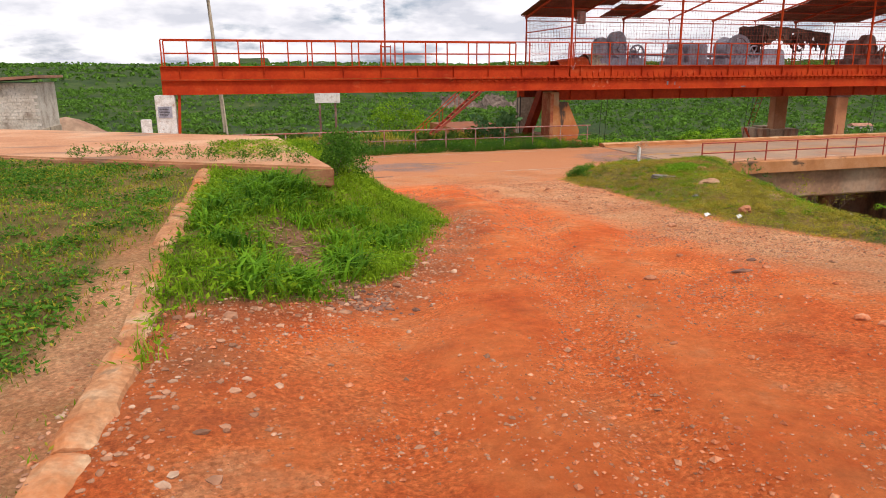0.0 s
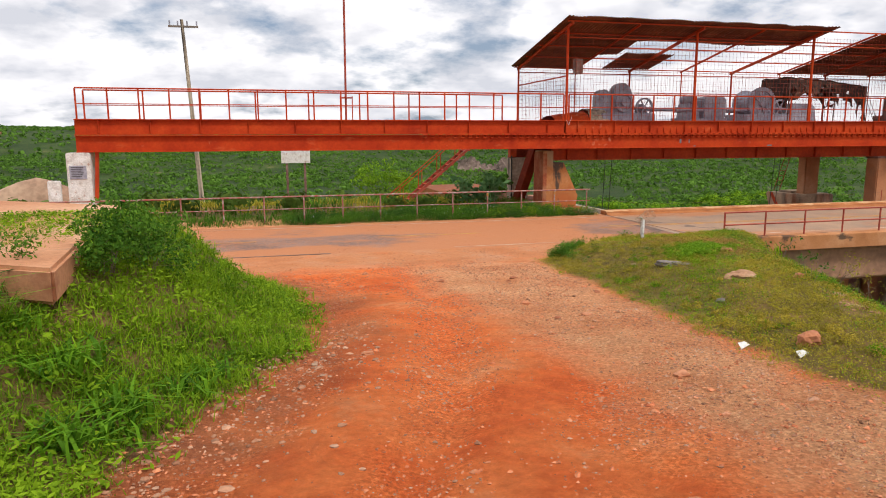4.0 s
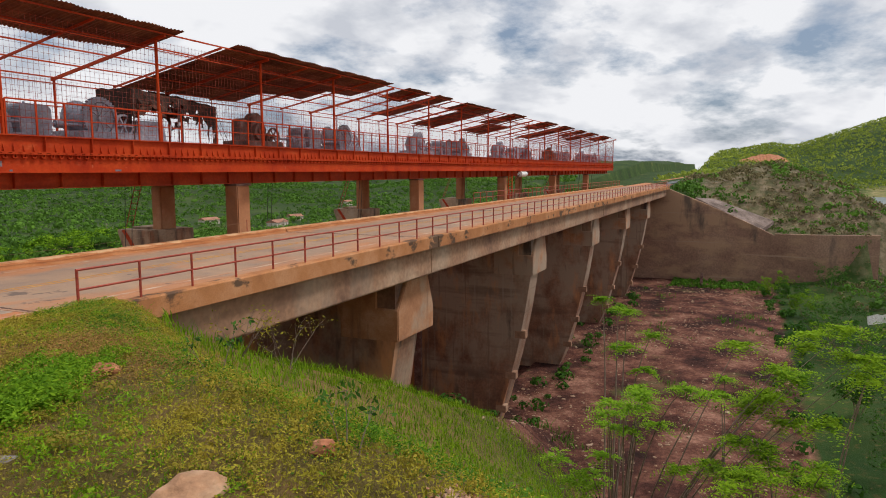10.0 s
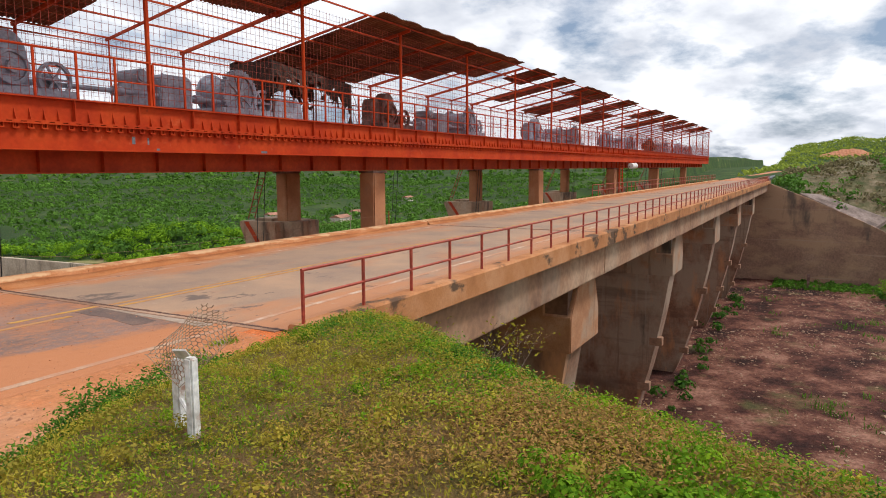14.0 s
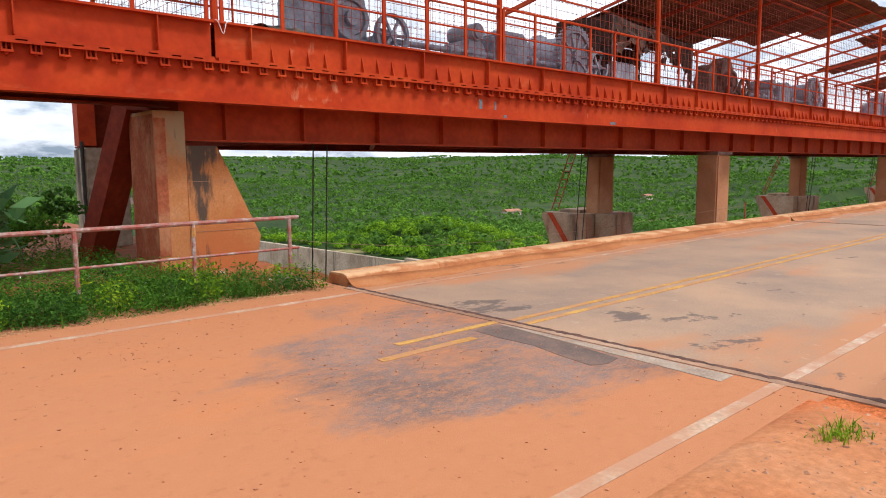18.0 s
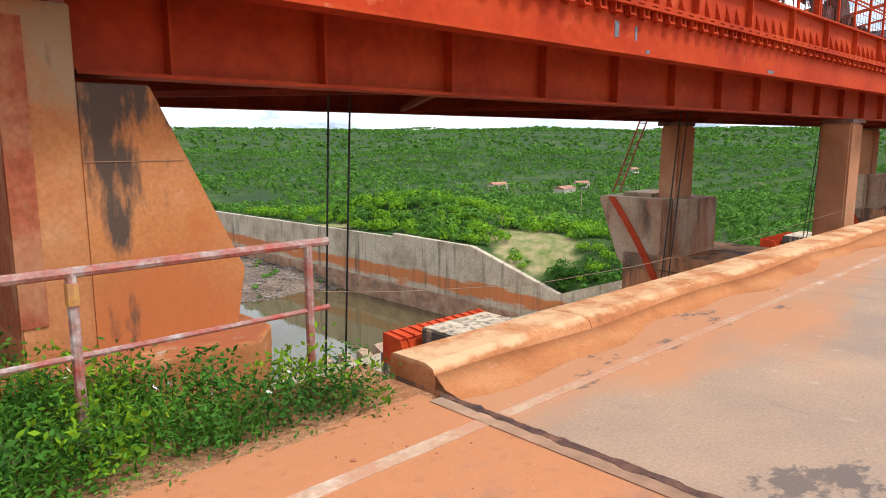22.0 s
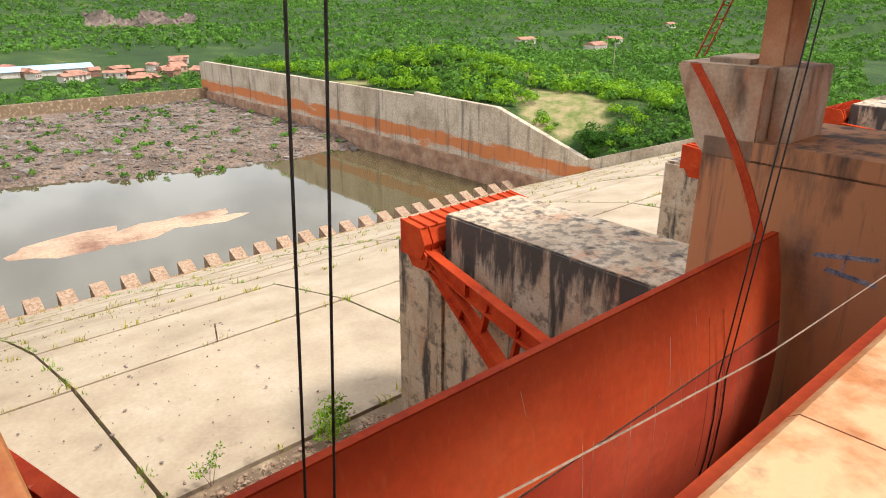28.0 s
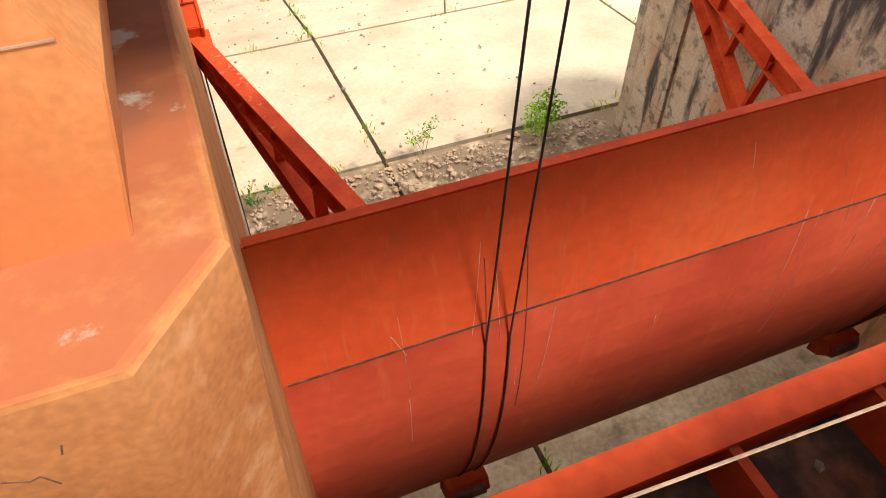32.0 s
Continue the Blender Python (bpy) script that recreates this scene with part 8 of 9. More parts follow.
# gravel and tufts on the strip between road and mound
X = rg.uniform(-9.0, -0.5, 2600); Y = -3.62 - np.abs(rg.normal(0, 0.8, 2600))
k = rg.random(2600) < np.clip(0.5 + 0.7 * wave(X, Y, 0.8, 4), 0.08, 1)
X, Y = X[k], Y[k]
scatter_stones("strip_gravel", list(zip(X, Y, ground_z(X, Y))), np.exp(rg.normal(-4.7, 0.5, len(X))).clip(0.005, 0.03), STONE, "reddish gravel on the strip beside the road", shapes=CHIPS)
X = rg.normal(-1.15, 0.12, 26); Y = rg.normal(-3.92, 0.06, 26)
tufts("strip_grass", X, Y, ground_z(X, Y), 0.05 + 0.05 * rg.random(26), GRASS, "small tuft of grass at the road edge", 9, 0.04, 0.008, lean=1.1)
# verge by the railing
X, Y, Z = spots(6500, -62, -0.5, 3.85, 6.0, lambda x, y: np.clip(0.5 + 0.6 * sm(-14, -2, x), 0, 1) * sm(3.8, 4.2, y) * ((x < -4.5) | (y < 5.2)) * ((x < -1.2) | (y < 4.2)))
tufts("verge_grass", X, Y, Z, (0.14 + 0.2 * rg.random(len(X))) * np.where(X > -1.4, 0.5, 1), VERGE, "tall green weeds along the road verge", 10, 0.10, 0.009, lean=0.8)
X, Y, Z = spots(9000, -60, -1, 6, 32, lambda x, y: np.clip(0.7 + 0.5 * wave(x, y, 4, 2), 0, 1) * ((x < -4.6) | (y < 5.4)))
k = wave(X, Y, 5, 3) + 0.5 * wave(X, Y, 1.5, 2) > 0.12
tufts("meadow", X[~k], Y[~k], Z[~k], 0.25 + 0.3 * rg.random((~k).sum()), VERGE, "rough green meadow behind the road", 6, 0.3, 0.02, lean=0.9)
tufts("dry_meadow", X[k], Y[k], Z[k], 0.2 + 0.25 * rg.random(k.sum()), GRASS_Y, "dry yellowish grass in the meadow", 6, 0.3, 0.018, lean=0.9)


def leaf_cloud(centres, radii, n_each, size, seed, flat=0.75, pinnate=False):
    """Leaves as small folded quads about several centres; returns a Mesh filled by arrays."""
    rg_ = np.random.default_rng(seed)
    C = np.repeat(np.asarray(centres, float), n_each, 0); R = np.repeat(np.asarray(radii, float), n_each)
    n_ = len(C)
    d = rg_.normal(0, 1, (n_, 3)); d /= np.linalg.norm(d, axis=1)[:, None]
    r = R * rg_.uniform(0.55, 1.05, n_) ** 0.7
    P = C + d * r[:, None] * np.array([1, 1, flat])
    a = rg_.normal(0, 1, (n_, 3)) + d * 0.4; a /= np.linalg.norm(a, axis=1)[:, None]
    b_ = np.cross(a, rg_.normal(0, 1, (n_, 3))); b_ /= np.linalg.norm(b_, axis=1)[:, None] + 1e-6
    s = size * rg_.uniform(0.6, 1.4, n_)[:, None]
    V = np.stack([P - a * s, P + b_ * s * 0.45, P + a * s, P - b_ * s * 0.45], 1).reshape(-1, 3)
    F = (np.arange(n_) * 4)[:, None] + np.array([0, 1, 2, 3])
    return V, F


def leaf_mesh(name, clouds, material):
    V = np.concatenate([c[0] for c in clouds]); k = 0; F = []
    for v, f in clouds:
        F += (f + k).tolist(); k += len(v)
    me = bpy.data.meshes.new(name); me.from_pydata(V.tolist(), [], F); me.materials.append(material)
    return me


def tree(name, x, y, h, crown, material, label, seed, leaves=900, size=0.09, trunks=1, bare=0.35, z=None, spread=0.5, group="bank trees"):
    rg_ = np.random.default_rng(seed)
    z0 = (float(ground_z(x, y)) if z is None else z) - 0.1
    ob = thing(name, label, "shrub" if h < 2.5 else "tree", group, at=(x, y, z0))
    tips = []
    for t in range(trunks):
        m = Mesh()
        a = rg_.uniform(0, 6.28); ln = h * rg_.uniform(0.75, 1.0)
        p = Vector((0.06 * h * math.cos(a) * (trunks > 1), 0.06 * h * math.sin(a) * (trunks > 1), 0))
        d = Vector((math.cos(a) * spread * rg_.uniform(0.3, 1), math.sin(a) * spread * rg_.uniform(0.3, 1), 1)).normalized()
        r = 0.022 * h / math.sqrt(trunks)
        segs = 5
        for k in range(segs):
            q = p + d * ln / segs
            m.rod(p, q, r * (1 - k / segs * 0.75), 6, r * (1 - (k + 1) / segs * 0.75), ends=False)
            d = (d + Vector(rg_.normal(0, 0.12, 3))).normalized()
            if k / segs >= bare:
                for _ in range(2):
                    b1 = (d + Vector(rg_.normal(0, 0.7, 3))).normalized()
                    e = q + b1 * crown * rg_.uniform(0.5, 1.0)
                    m.rod(q, e, r * 0.35, 4, r * 0.1, ends=False)
                    tips.append(tuple(e))
            p = q
        tips.append(tuple(p))
        part("trunk" if trunks == 1 else "stem", m, BARK, ob, at=(0, 0, 0))
    rad = [crown * rg_.uniform(0.3, 0.55) for _ in tips]
    me = leaf_mesh("crown", [leaf_cloud(tips, rad, max(4, leaves // len(tips)), size, seed + 1, 0.6)], material)
    part("crown", me, material, ob, at=(0, 0, 0))
    return ob


# small trees in the ravine, close to the path
def fronds(tips, per, length, size, seed, pairs=7):
    """Feathery leaves: leaflets in pairs along thin drooping ribs that spread from each tip."""
    rg_ = np.random.default_rng(seed)
    T = np.repeat(np.asarray(tips, float), per, 0)
    n_ = len(T)
    a = rg_.uniform(0, 2 * np.pi, n_); up_ = rg_.uniform(-0.25, 0.55, n_); ln = length * rg_.uniform(0.6, 1.2, n_)
    d = np.stack([np.cos(a), np.sin(a), up_], 1); d /= np.linalg.norm(d, axis=1)[:, None]
    side = np.stack([-np.sin(a), np.cos(a), rg_.normal(0, 0.2, n_)], 1)
    out = []
    for k in range(pairs):
        t = (k + 1.2) / (pairs + 0.5)
        c = T + d * (ln * t)[:, None] - np.array([0, 0, 1]) * (0.35 * ln * t * t)[:, None]
        for sg_ in (-1, 1):
            e = side * sg_ + 0.35 * d + rg_.normal(0, 0.12, (n_, 3))
            e /= np.linalg.norm(e, axis=1)[:, None]
            q = np.cross(e, np.array([0, 0, 1.0]) + rg_.normal(0, 0.35, (n_, 3))); q /= np.linalg.norm(q, axis=1)[:, None] + 1e-6
            z_ = size * (1 - 0.45 * t) * rg_.uniform(0.8, 1.2, (n_, 1))
            out.append(np.stack([c, c + e * z_ * 0.5 + q * z_ * 0.22, c + e * z_, c + e * z_ * 0.5 - q * z_ * 0.22], 1))
    V = np.concatenate(out).reshape(-1, 3)
    return V, (np.arange(len(V) // 4) * 4)[:, None] + np.arange(4)


def feather_shrub(name, base, clouds, material, label, seed, per=9, length=0.2, size=0.055, r=0.016, straight=0.45):
    """Stems bend from one base to groups of tips (centre, spread, count); feathery leaves at the tips."""
    rg_ = np.random.default_rng(seed)
    z0 = float(ground_z(base[0], base[1])) - 0.08
    p0 = Vector((base[0], base[1], z0))
    ob = thing(name, label, "shrub", "ravine shrubs", at=tuple(p0))
    tips = []
    for c, sp, n_ in clouds:
        for k in range(n_):
            e = Vector(c) + Vector(rg_.normal(0, 1, 3) * np.array(sp))
            b0 = p0 + Vector((rg_.normal(0, 0.05), rg_.normal(0, 0.05), 0))
            mid = Vector((b0.x + (e.x - b0.x) * 0.35, b0.y + (e.y - b0.y) * 0.35, b0.z + (e.z - b0.z) * (0.5 + straight * 0.6))) + Vector(rg_.normal(0, 0.05, 3))
            ts = np.linspace(0, 1, 8)
            line = [b0 * (1 - t) ** 2 + mid * 2 * t * (1 - t) + e * t * t for t in ts]
            v, f = [], []
            for q, t in zip(line, ts):
                g = r * (1 - 0.75 * t)
                v += [tuple(q + Vector((math.cos(w_) * g, math.sin(w_) * g, 0))) for w_ in (0, 1.257, 2.513, 3.77, 5.027)]
            for j in range(7):
                f += [(j * 5 + i, j * 5 + (i + 1) % 5, j * 5 + 5 + (i + 1) % 5, j * 5 + 5 + i) for i in range(5)]
            part("stem", Mesh().add(v, f), BARK, ob, smooth=True)
            tips.append(tuple(e - p0))
            tips.append(tuple(b0 * 0.06 + mid * 0.37 + e * 0.57 - p0 + Vector(rg_.normal(0, 0.04, 3)))) if rg_.random() < 0.35 else None
    me = leaf_mesh("crown", [fronds(tips, per, length, size, seed + 5)], material)
    part("crown", me, material, ob, at=(0, 0, 0))
    return ob


feather_shrub("feather_shrub", (-1.75, -15.75), (((-2.35, -16.0, 0.45), (0.24, 0.28, 0.16), 10), ((-3.0, -15.6, -0.15), (0.12, 0.12, 0.1), 3)), LEAF_B, "shrub with bright yellow-green feathery leaves on the ravine rim", 3, 20, 0.24, 0.062)
feather_shrub("arching_shrub", (-1.6, -15.85), (((-0.9, -17.7, 0.95), (0.45, 0.45, 0.16), 9), ((-1.3, -17.2, 0.35), (0.35, 0.35, 0.2), 3)), GRASS, "shrub of long bare arching stems with leafy tips", 5, 34, 0.32, 0.07, straight=0.1)
feather_shrub("low_shrub", (-2.2, -17.4), (((-2.3, -17.3, -0.1), (0.38, 0.38, 0.18), 16),), GRASS, "bushy green shrub low on the ravine slope", 7, 26, 0.26, 0.06)
feather_shrub("sapling", (0.9, -15.1), (((0.92, -15.14, 1.05), (0.10, 0.10, 0.13), 2),), LEAF_B, "slender sapling with a small bright crown", 8, 26, 0.24, 0.07, r=0.022)
feather_shrub("sapling", (-0.15, -15.4), (((-0.3, -15.95, 0.95), (0.12, 0.15, 0.1), 2),), LEAF_B, "slender leaning sapling with a bright crown", 9, 26, 0.24, 0.065, r=0.02)
feather_shrub("sapling", (1.8, -18.2), (((1.5, -18.6, 0.3), (0.2, 0.2, 0.15), 2),), GRASS, "slender sapling with a green crown", 10, 30, 0.26, 0.07, r=0.022)
feather_shrub("sapling", (2.6, -16.9), (((2.4, -17.0, -0.7), (0.15, 0.15, 0.15), 2),), LEAF_B, "slender sapling with a small bright crown", 11, 26, 0.26, 0.07, r=0.022)
tree("bare_shrub", -5.8, -14.55, 0.55, 0.16, LEAF_D, "thin dark shrub with few leaves on the mound", 12, 60, 0.03, 3, 0.5, spread=0.4)
tree("bare_shrub", -4.2, -11.9, 0.6, 0.2, LEAF_D, "thin dark shrub with few leaves on the slope", 13, 60, 0.03, 3, 0.5, spread=0.4)
tree("dry_shrub", 3.4, -5.6, 1.3, 0.5, GRASS_Y, "dry brown shrub under the deck edge", 14, 120, 0.04, 5, 0.3, spread=0.9)
tree("dry_shrub", 6.0, -5.2, 1.5, 0.5, GRASS_Y, "dry brown shrub under the deck edge", 15, 120, 0.04, 6, 0.3, spread=0.9)
for k, (x, y, h_) in enumerate(((12, -22, 4), (17, -25, 5), (22, -27, 5), (27, -24, 4), (30, -30, 6), (38, -27, 4.5), (46, -30, 5), (52, -26, 3.5), (60, -29, 4), (70, -27, 4), (76, -26, 3.5), (84, -28, 4), (92, -25, 3.2), (14, -30, 6), (8, -27, 5), (36, -36, 5), (24, -38, 6), (102, -24, 3), (108, -22, 3), (112, -30, 4))):
    tree("bank_shrub", x, y, h_, h_ * 0.36, LEAF_D if k % 3 else LEAF_B, "green shrub on the bank beside the apron", 40 + k, 2200, 0.09, 4, 0.05, spread=0.8)
# big-leaved plant and weeds by the abutment
tree("broadleaf_plant", -4.4, 6.6, 1.6, 0.5, BROAD, "broad-leaved grey-green plant behind the railing", 60, 90, 0.2, 4, 0.1, spread=0.6)
tree("broadleaf_plant", -5.2, 7.4, 1.3, 0.5, BROAD, "broad-leaved grey-green plant behind the railing", 61, 80, 0.2, 4, 0.1, spread=0.6)
for k, (x, y) in enumerate(((-0.9, 4.1), (-1.5, 4.25), (-2.2, 4.3), (-2.9, 4.3), (-3.6, 4.25), (-4.3, 4.3), (-5.1, 4.3), (-6.0, 4.4), (-2.1, 4.8), (-3.2, 5.0))):
    tree("roadside_weed", x, y, 0.42, 0.3, LEAF_D if k % 2 else GRASS, "bushy green weed on the road verge", 70 + k, 420, 0.028, 5, 0.05, spread=1.3)
X, Y, Z = spots(15000, -8.6, -1.5, -9.2, -4.8, lambda x, y: ((x > -7.4) & (x > track_right(y) - 0.1) & (x < track_right(y) + 0.35 + 0.9 * np.clip(wave(x, y, 0.9, 3) + 0.4, 0, 1))) * 1.0)
leafy("edge_weeds", X, Y, Z, 0.14 + 0.28 * np.clip(0.5 + wave(X, Y, 0.5, 2), 0.1, 1.2), 22, 0.02, 0.07, VERGE, "bushy weeds along the edge of the mound")
X, Y, Z = spots(900, -7.5, -2.0, -14, -7, lambda x, y: 1.0 * (wave(x, y, 1.1, 11) > 0.55))
leafy("bright_weeds", X, Y, Z, 0.06 + 0.12 * rg.random(len(X)), 24, 0.018, 0.07, LEAF_B, "bright green weed patches on the mound")
def crest(x, y):
    """Distance from the crest line of the mound towards the ravine."""
    return x - np.interp(y, [-20, -16.3, -14, -11, -9, -6.5, -4.8], [-7.2, -6.1, -5.0, -3.8, -2.9, -1.6, -0.8])


X, Y, Z = spots(16000, -7.5, 0.6, -17.0, -4.8, lambda x, y: np.exp(-((crest(x, y) - 0.1) / 0.55) ** 2) * (1 - np.exp(-(((x + 6.4 - 0.46 * (y + 16)) / 0.22) ** 2 + ((y + 16.0) / 0.8) ** 4))) * np.clip(0.6 + 0.6 * wave(x, y, 0.8, 5), 0, 1))
k = wave(X, Y, 0.9, 2) + 0.3 * rg.normal(0, 1, len(X)) > 0.0
leafy("crest_weeds", X[k], Y[k], Z[k], 0.07 + 0.09 * rg.random(k.sum()), 22, 0.016, 0.07, LEAF_B, "bright green weeds along the crest of the mound")
leafy("crest_weeds", X[~k], Y[~k], Z[~k], 0.06 + 0.08 * rg.random((~k).sum()), 22, 0.016, 0.07, VERGE, "green weeds along the crest of the mound")
X = rg.normal(-5.84, 0.32, 420); Y = -11.34 + 0.5 * (X + 5.84) + rg.normal(0, 0.16, 420)
leafy("herb_clump", X, Y, ground_z(X, Y), 0.08 + 0.14 * rg.random(420), 26, 0.024, 0.05, LEAF_B, "clump of bright green herbs on the mound")
# gravel washed out along the crest
t = rg.random(700)
X = -6.1 - 0.62 * t + rg.normal(0, 0.15, 700); Y = -15.35 - 1.35 * t + rg.normal(0, 0.09, 700)
scatter_stones("crest_gravel", list(zip(X, Y, ground_z(X, Y) + 0.01)), np.exp(rg.normal(-4.3, 0.4, 700)).clip(0.008, 0.03), STONE, "pale gravel washed out beside the crest of the mound", shapes=CHIPS)
X, Y, Z = spots(9000, -6.4, -2.6, -12.2, -7.8, lambda x, y: np.exp(-(((x + 4.4) / 1.0) ** 2 + ((y + 10.0) / 1.3) ** 2)) * np.clip(0.6 + 0.6 * wave(x, y, 0.6, 4), 0, 1))
leafy("withered_weeds", X, Y, Z, 0.05 + 0.08 * rg.random(len(X)), 20, 0.013, 0.075, WITHER, "withered brown weeds in the middle of the mound")
tree("tall_bush", -16.75, -15.4, 0.75, 0.42, VERGE, "tall leafy bush beside the platform corner", 110, 3600, 0.028, 7, 0.1, spread=0.5)
tree("tall_bush", -16.4, -14.6, 0.65, 0.42, VERGE, "leafy bush beside the platform corner", 111, 2800, 0.026, 7, 0.1, spread=0.5)
for k in range(9):
    tree("slab_weed", -17.5 - k * 0.5, -16.0 + 0.31 * k * 0.95 + 0.2 * math.sin(k * 2), 0.22, 0.2, VERGE, "low weed growing on the platform edge", 120 + k, 300, 0.022, 5, 0.05, z=2.32, spread=1.2)
tree("chute_shrub", 12.7, 25.2, 1.5, 0.7, LEAF_B, "bright green shrub growing from a chute joint", 130, 900, 0.08, 5, 0.1, z=-16.6, spread=0.8)
solo("steel_stub", Mesh().rod((13.6, 38.9, -18.0), (13.55, 38.9, -16.6), 0.05, 6), STEEL_R, "short rusty bar standing in a chute joint", "post")
tree("chute_shrub", 7.5, 25.9, 1.3, 0.4, LEAF_B, "small sparse shrub growing from a chute joint", 131, 200, 0.07, 3, 0.3, z=-16.6, spread=0.6)
tree("chute_shrub", 0.4, 24.9, 1.0, 0.35, LEAF_D, "small shrub growing at the pier foot", 132, 120, 0.08, 3, 0.2, z=-16.6, spread=0.6)
jx = rg.uniform(X0, XE, 900); jy = rg.choice(joints_y[2:], 900) + rg.normal(0, 0.1, 900)
tufts("joint_weeds", jx, jy, spill_z(jy) + 0.02, 0.12 + 0.3 * rg.random(900), GRASS_Y, "small weeds in the chute joints", 8, 0.2, 0.03, lean=0.9)
jy = rg.uniform(11, 100, 300); jx = rg.choice(joints_x[1:6], 300) + rg.normal(0, 0.1, 300)
tufts("joint_weeds", jx, jy, spill_z(jy) + 0.02, 0.1 + 0.25 * rg.random(300), GRASS, "small weeds in the chute joints", 8, 0.15, 0.03, lean=0.9)


# scrub of the valley: clumps of leaves, thinning with distance
def scrub(name, X, Y, S, k_leaf, material, label, seed, leaf_k=0.22):
    Z = ground_z(X, Y)
    c = np.stack([X, Y, Z + S * 0.42], 1)
    rg_ = np.random.default_rng(seed)
    n_ = len(X)
    C = np.repeat(c, k_leaf, 0); R = np.repeat(S, k_leaf)
    d = rg_.normal(0, 1, (n_ * k_leaf, 3)); d[:, 2] = np.abs(d[:, 2]) - 0.25
    d /= np.linalg.norm(d, axis=1)[:, None]
    P = C + d * (R * rg_.uniform(0.5, 1.0, len(R)))[:, None] * np.array([1, 1, 0.75])
    a = np.cross(d, rg_.normal(0, 1, d.shape)); a /= np.linalg.norm(a, axis=1)[:, None] + 1e-6
    b_ = np.cross(d + 0.22 * rg_.normal(0, 1, d.shape), a); b_ /= np.linalg.norm(b_, axis=1)[:, None] + 1e-6
    s = (R * leaf_k * rg_.uniform(0.7, 1.5, len(R)))[:, None]
    V = np.stack([P - a * s, P - b_ * s * 0.8, P + a * s, P + b_ * s * 0.8], 1).reshape(-1, 3)
    F = (np.arange(len(P)) * 4)[:, None] + np.arange(4)
    me = bpy.data.meshes.new(name); me.from_pydata(V.tolist(), [], F.tolist())
    return solo(name, me, material, label, "scrub", kind="stuff")


def open_ground(x, y):
    """0 where the valley is bare or built."""
    spill = (x > X0 - 3) & (x < XE + 3) & (y > -23) & (y < 292)
    water = ((y > 405) & (y < 462) & (x < 250)) | ((x > 55) & (x < 175) & (y > 355) & (y < 405)) | ((x > XE + 20) & (x < 480) & (y < -40) & (y > -420) & (ground_z(x, y) < -8.5))
    clear = (np.exp(-(((x - 200) / 22) ** 2 + ((y - 164) / 16) ** 2)) + np.exp(-(((x - 133) / 14) ** 2 + ((y - 108) / 14) ** 2)) + np.exp(-(((x - 190) / 36) ** 2 + ((y - 141 - 0.25 * (x - 190)) / 8) ** 2)) + np.exp(-(((x - 122) / 6) ** 2 + ((y - 182) / 10) ** 2)) + np.exp(-(((x - 520) / 120) ** 2 + ((y - 420) / 35) ** 2)) + np.exp(-(((x - 110) / 110) ** 2 + ((y - 480) / 40) ** 2)))
    return (~spill) * (~water) * np.clip(1 - 1.1 * clear, 0.03, 1) * ((x < -60) | (x > 6) | (y > 34) | (y < -34)) * ((np.abs(y) > 7) | (x < XE) | (x > 300)) * ((x > -60) | (np.abs(y) > 6))


def cast(n_, d0, d1, a0, a1, ox=0.0, oy=0.0):
    a = np.radians(rg.uniform(a0, a1, n_)); d = np.sqrt(rg.uniform(d0 ** 2, d1 ** 2, n_))
    X = ox + d * np.sin(a); Y = oy + d * np.cos(a)
    k = rg.random(n_) < open_ground(X, Y) * np.clip(0.8 + 0.5 * wave(X, Y, 60, 3) + 0.3 * wave(X, Y, 17, 5), 0.05, 1)
    return X[k], Y[k]


X, Y = cast(2600, 30, 170, -75, 85)
scrub("near_scrub", X, Y, rg.uniform(1.0, 2.4, len(X)), 60, LEAF_F, "dense green scrub on the near bank", 1, 0.16)
X, Y = cast(7600, 150, 480, -40, 72)
scrub("valley_scrub", X, Y, 1.3 + 3.2 * rg.random(len(X)) ** 2, 60, LEAF_F, "dense green scrub in the valley", 2, 0.14)
X, Y = cast(24000, 450, 1200, -35, 78)
scrub("valley_scrub_far", X, Y, 1.6 + 3.4 * rg.random(len(X)) ** 2, 14, LEAF_F, "dense green scrub on the valley side", 3, 0.26)
X, Y = cast(16000, 1100, 2900, -35, 78)
scrub("hill_scrub", X, Y, rg.uniform(3, 6, len(X)), 8, LEAF_F, "green scrub on the far hills", 4, 0.5)
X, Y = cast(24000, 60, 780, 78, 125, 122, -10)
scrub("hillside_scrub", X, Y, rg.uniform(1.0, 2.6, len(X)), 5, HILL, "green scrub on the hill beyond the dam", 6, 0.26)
X = rg.uniform(18, 230, 5200); Y = rg.uniform(-70, -21, 5200)
k = rg.random(5200) < open_ground(X, Y) * (0.35 + 0.65 * (wave(X, Y, 8, 3) > -0.2)) * (ground_z(X, Y) > -16.2) * ((X > XE + 1) | (Y < -23))
X, Y = X[k], Y[k]
k = rg.random(len(X)) < 0.45
scrub("bank_dry_scrub", X[k], Y[k], rg.uniform(0.3, 1.0, k.sum()), 16, DRY, "dry brush on the reservoir bank", 17, 0.2)
X, Y = X[~k], Y[~k]
scrub("bank_scrub", X, Y, rg.uniform(0.4, 1.3, len(X)), 16, LEAF_F, "green undergrowth on the reservoir bank", 7, 0.2)
X = rg.uniform(XE + 3, XE + 140, 2200); Y = rg.uniform(12, 260, 2200)
k = rg.random(2200) < open_ground(X, Y) * np.clip(0.7 + 0.6 * wave(X, Y, 14, 3), 0.05, 1)
scrub("wall_side_scrub", X[k], Y[k], rg.uniform(0.8, 2.4, k.sum()), 40, LEAF_F, "green scrub behind the basin wall", 15, 0.17)
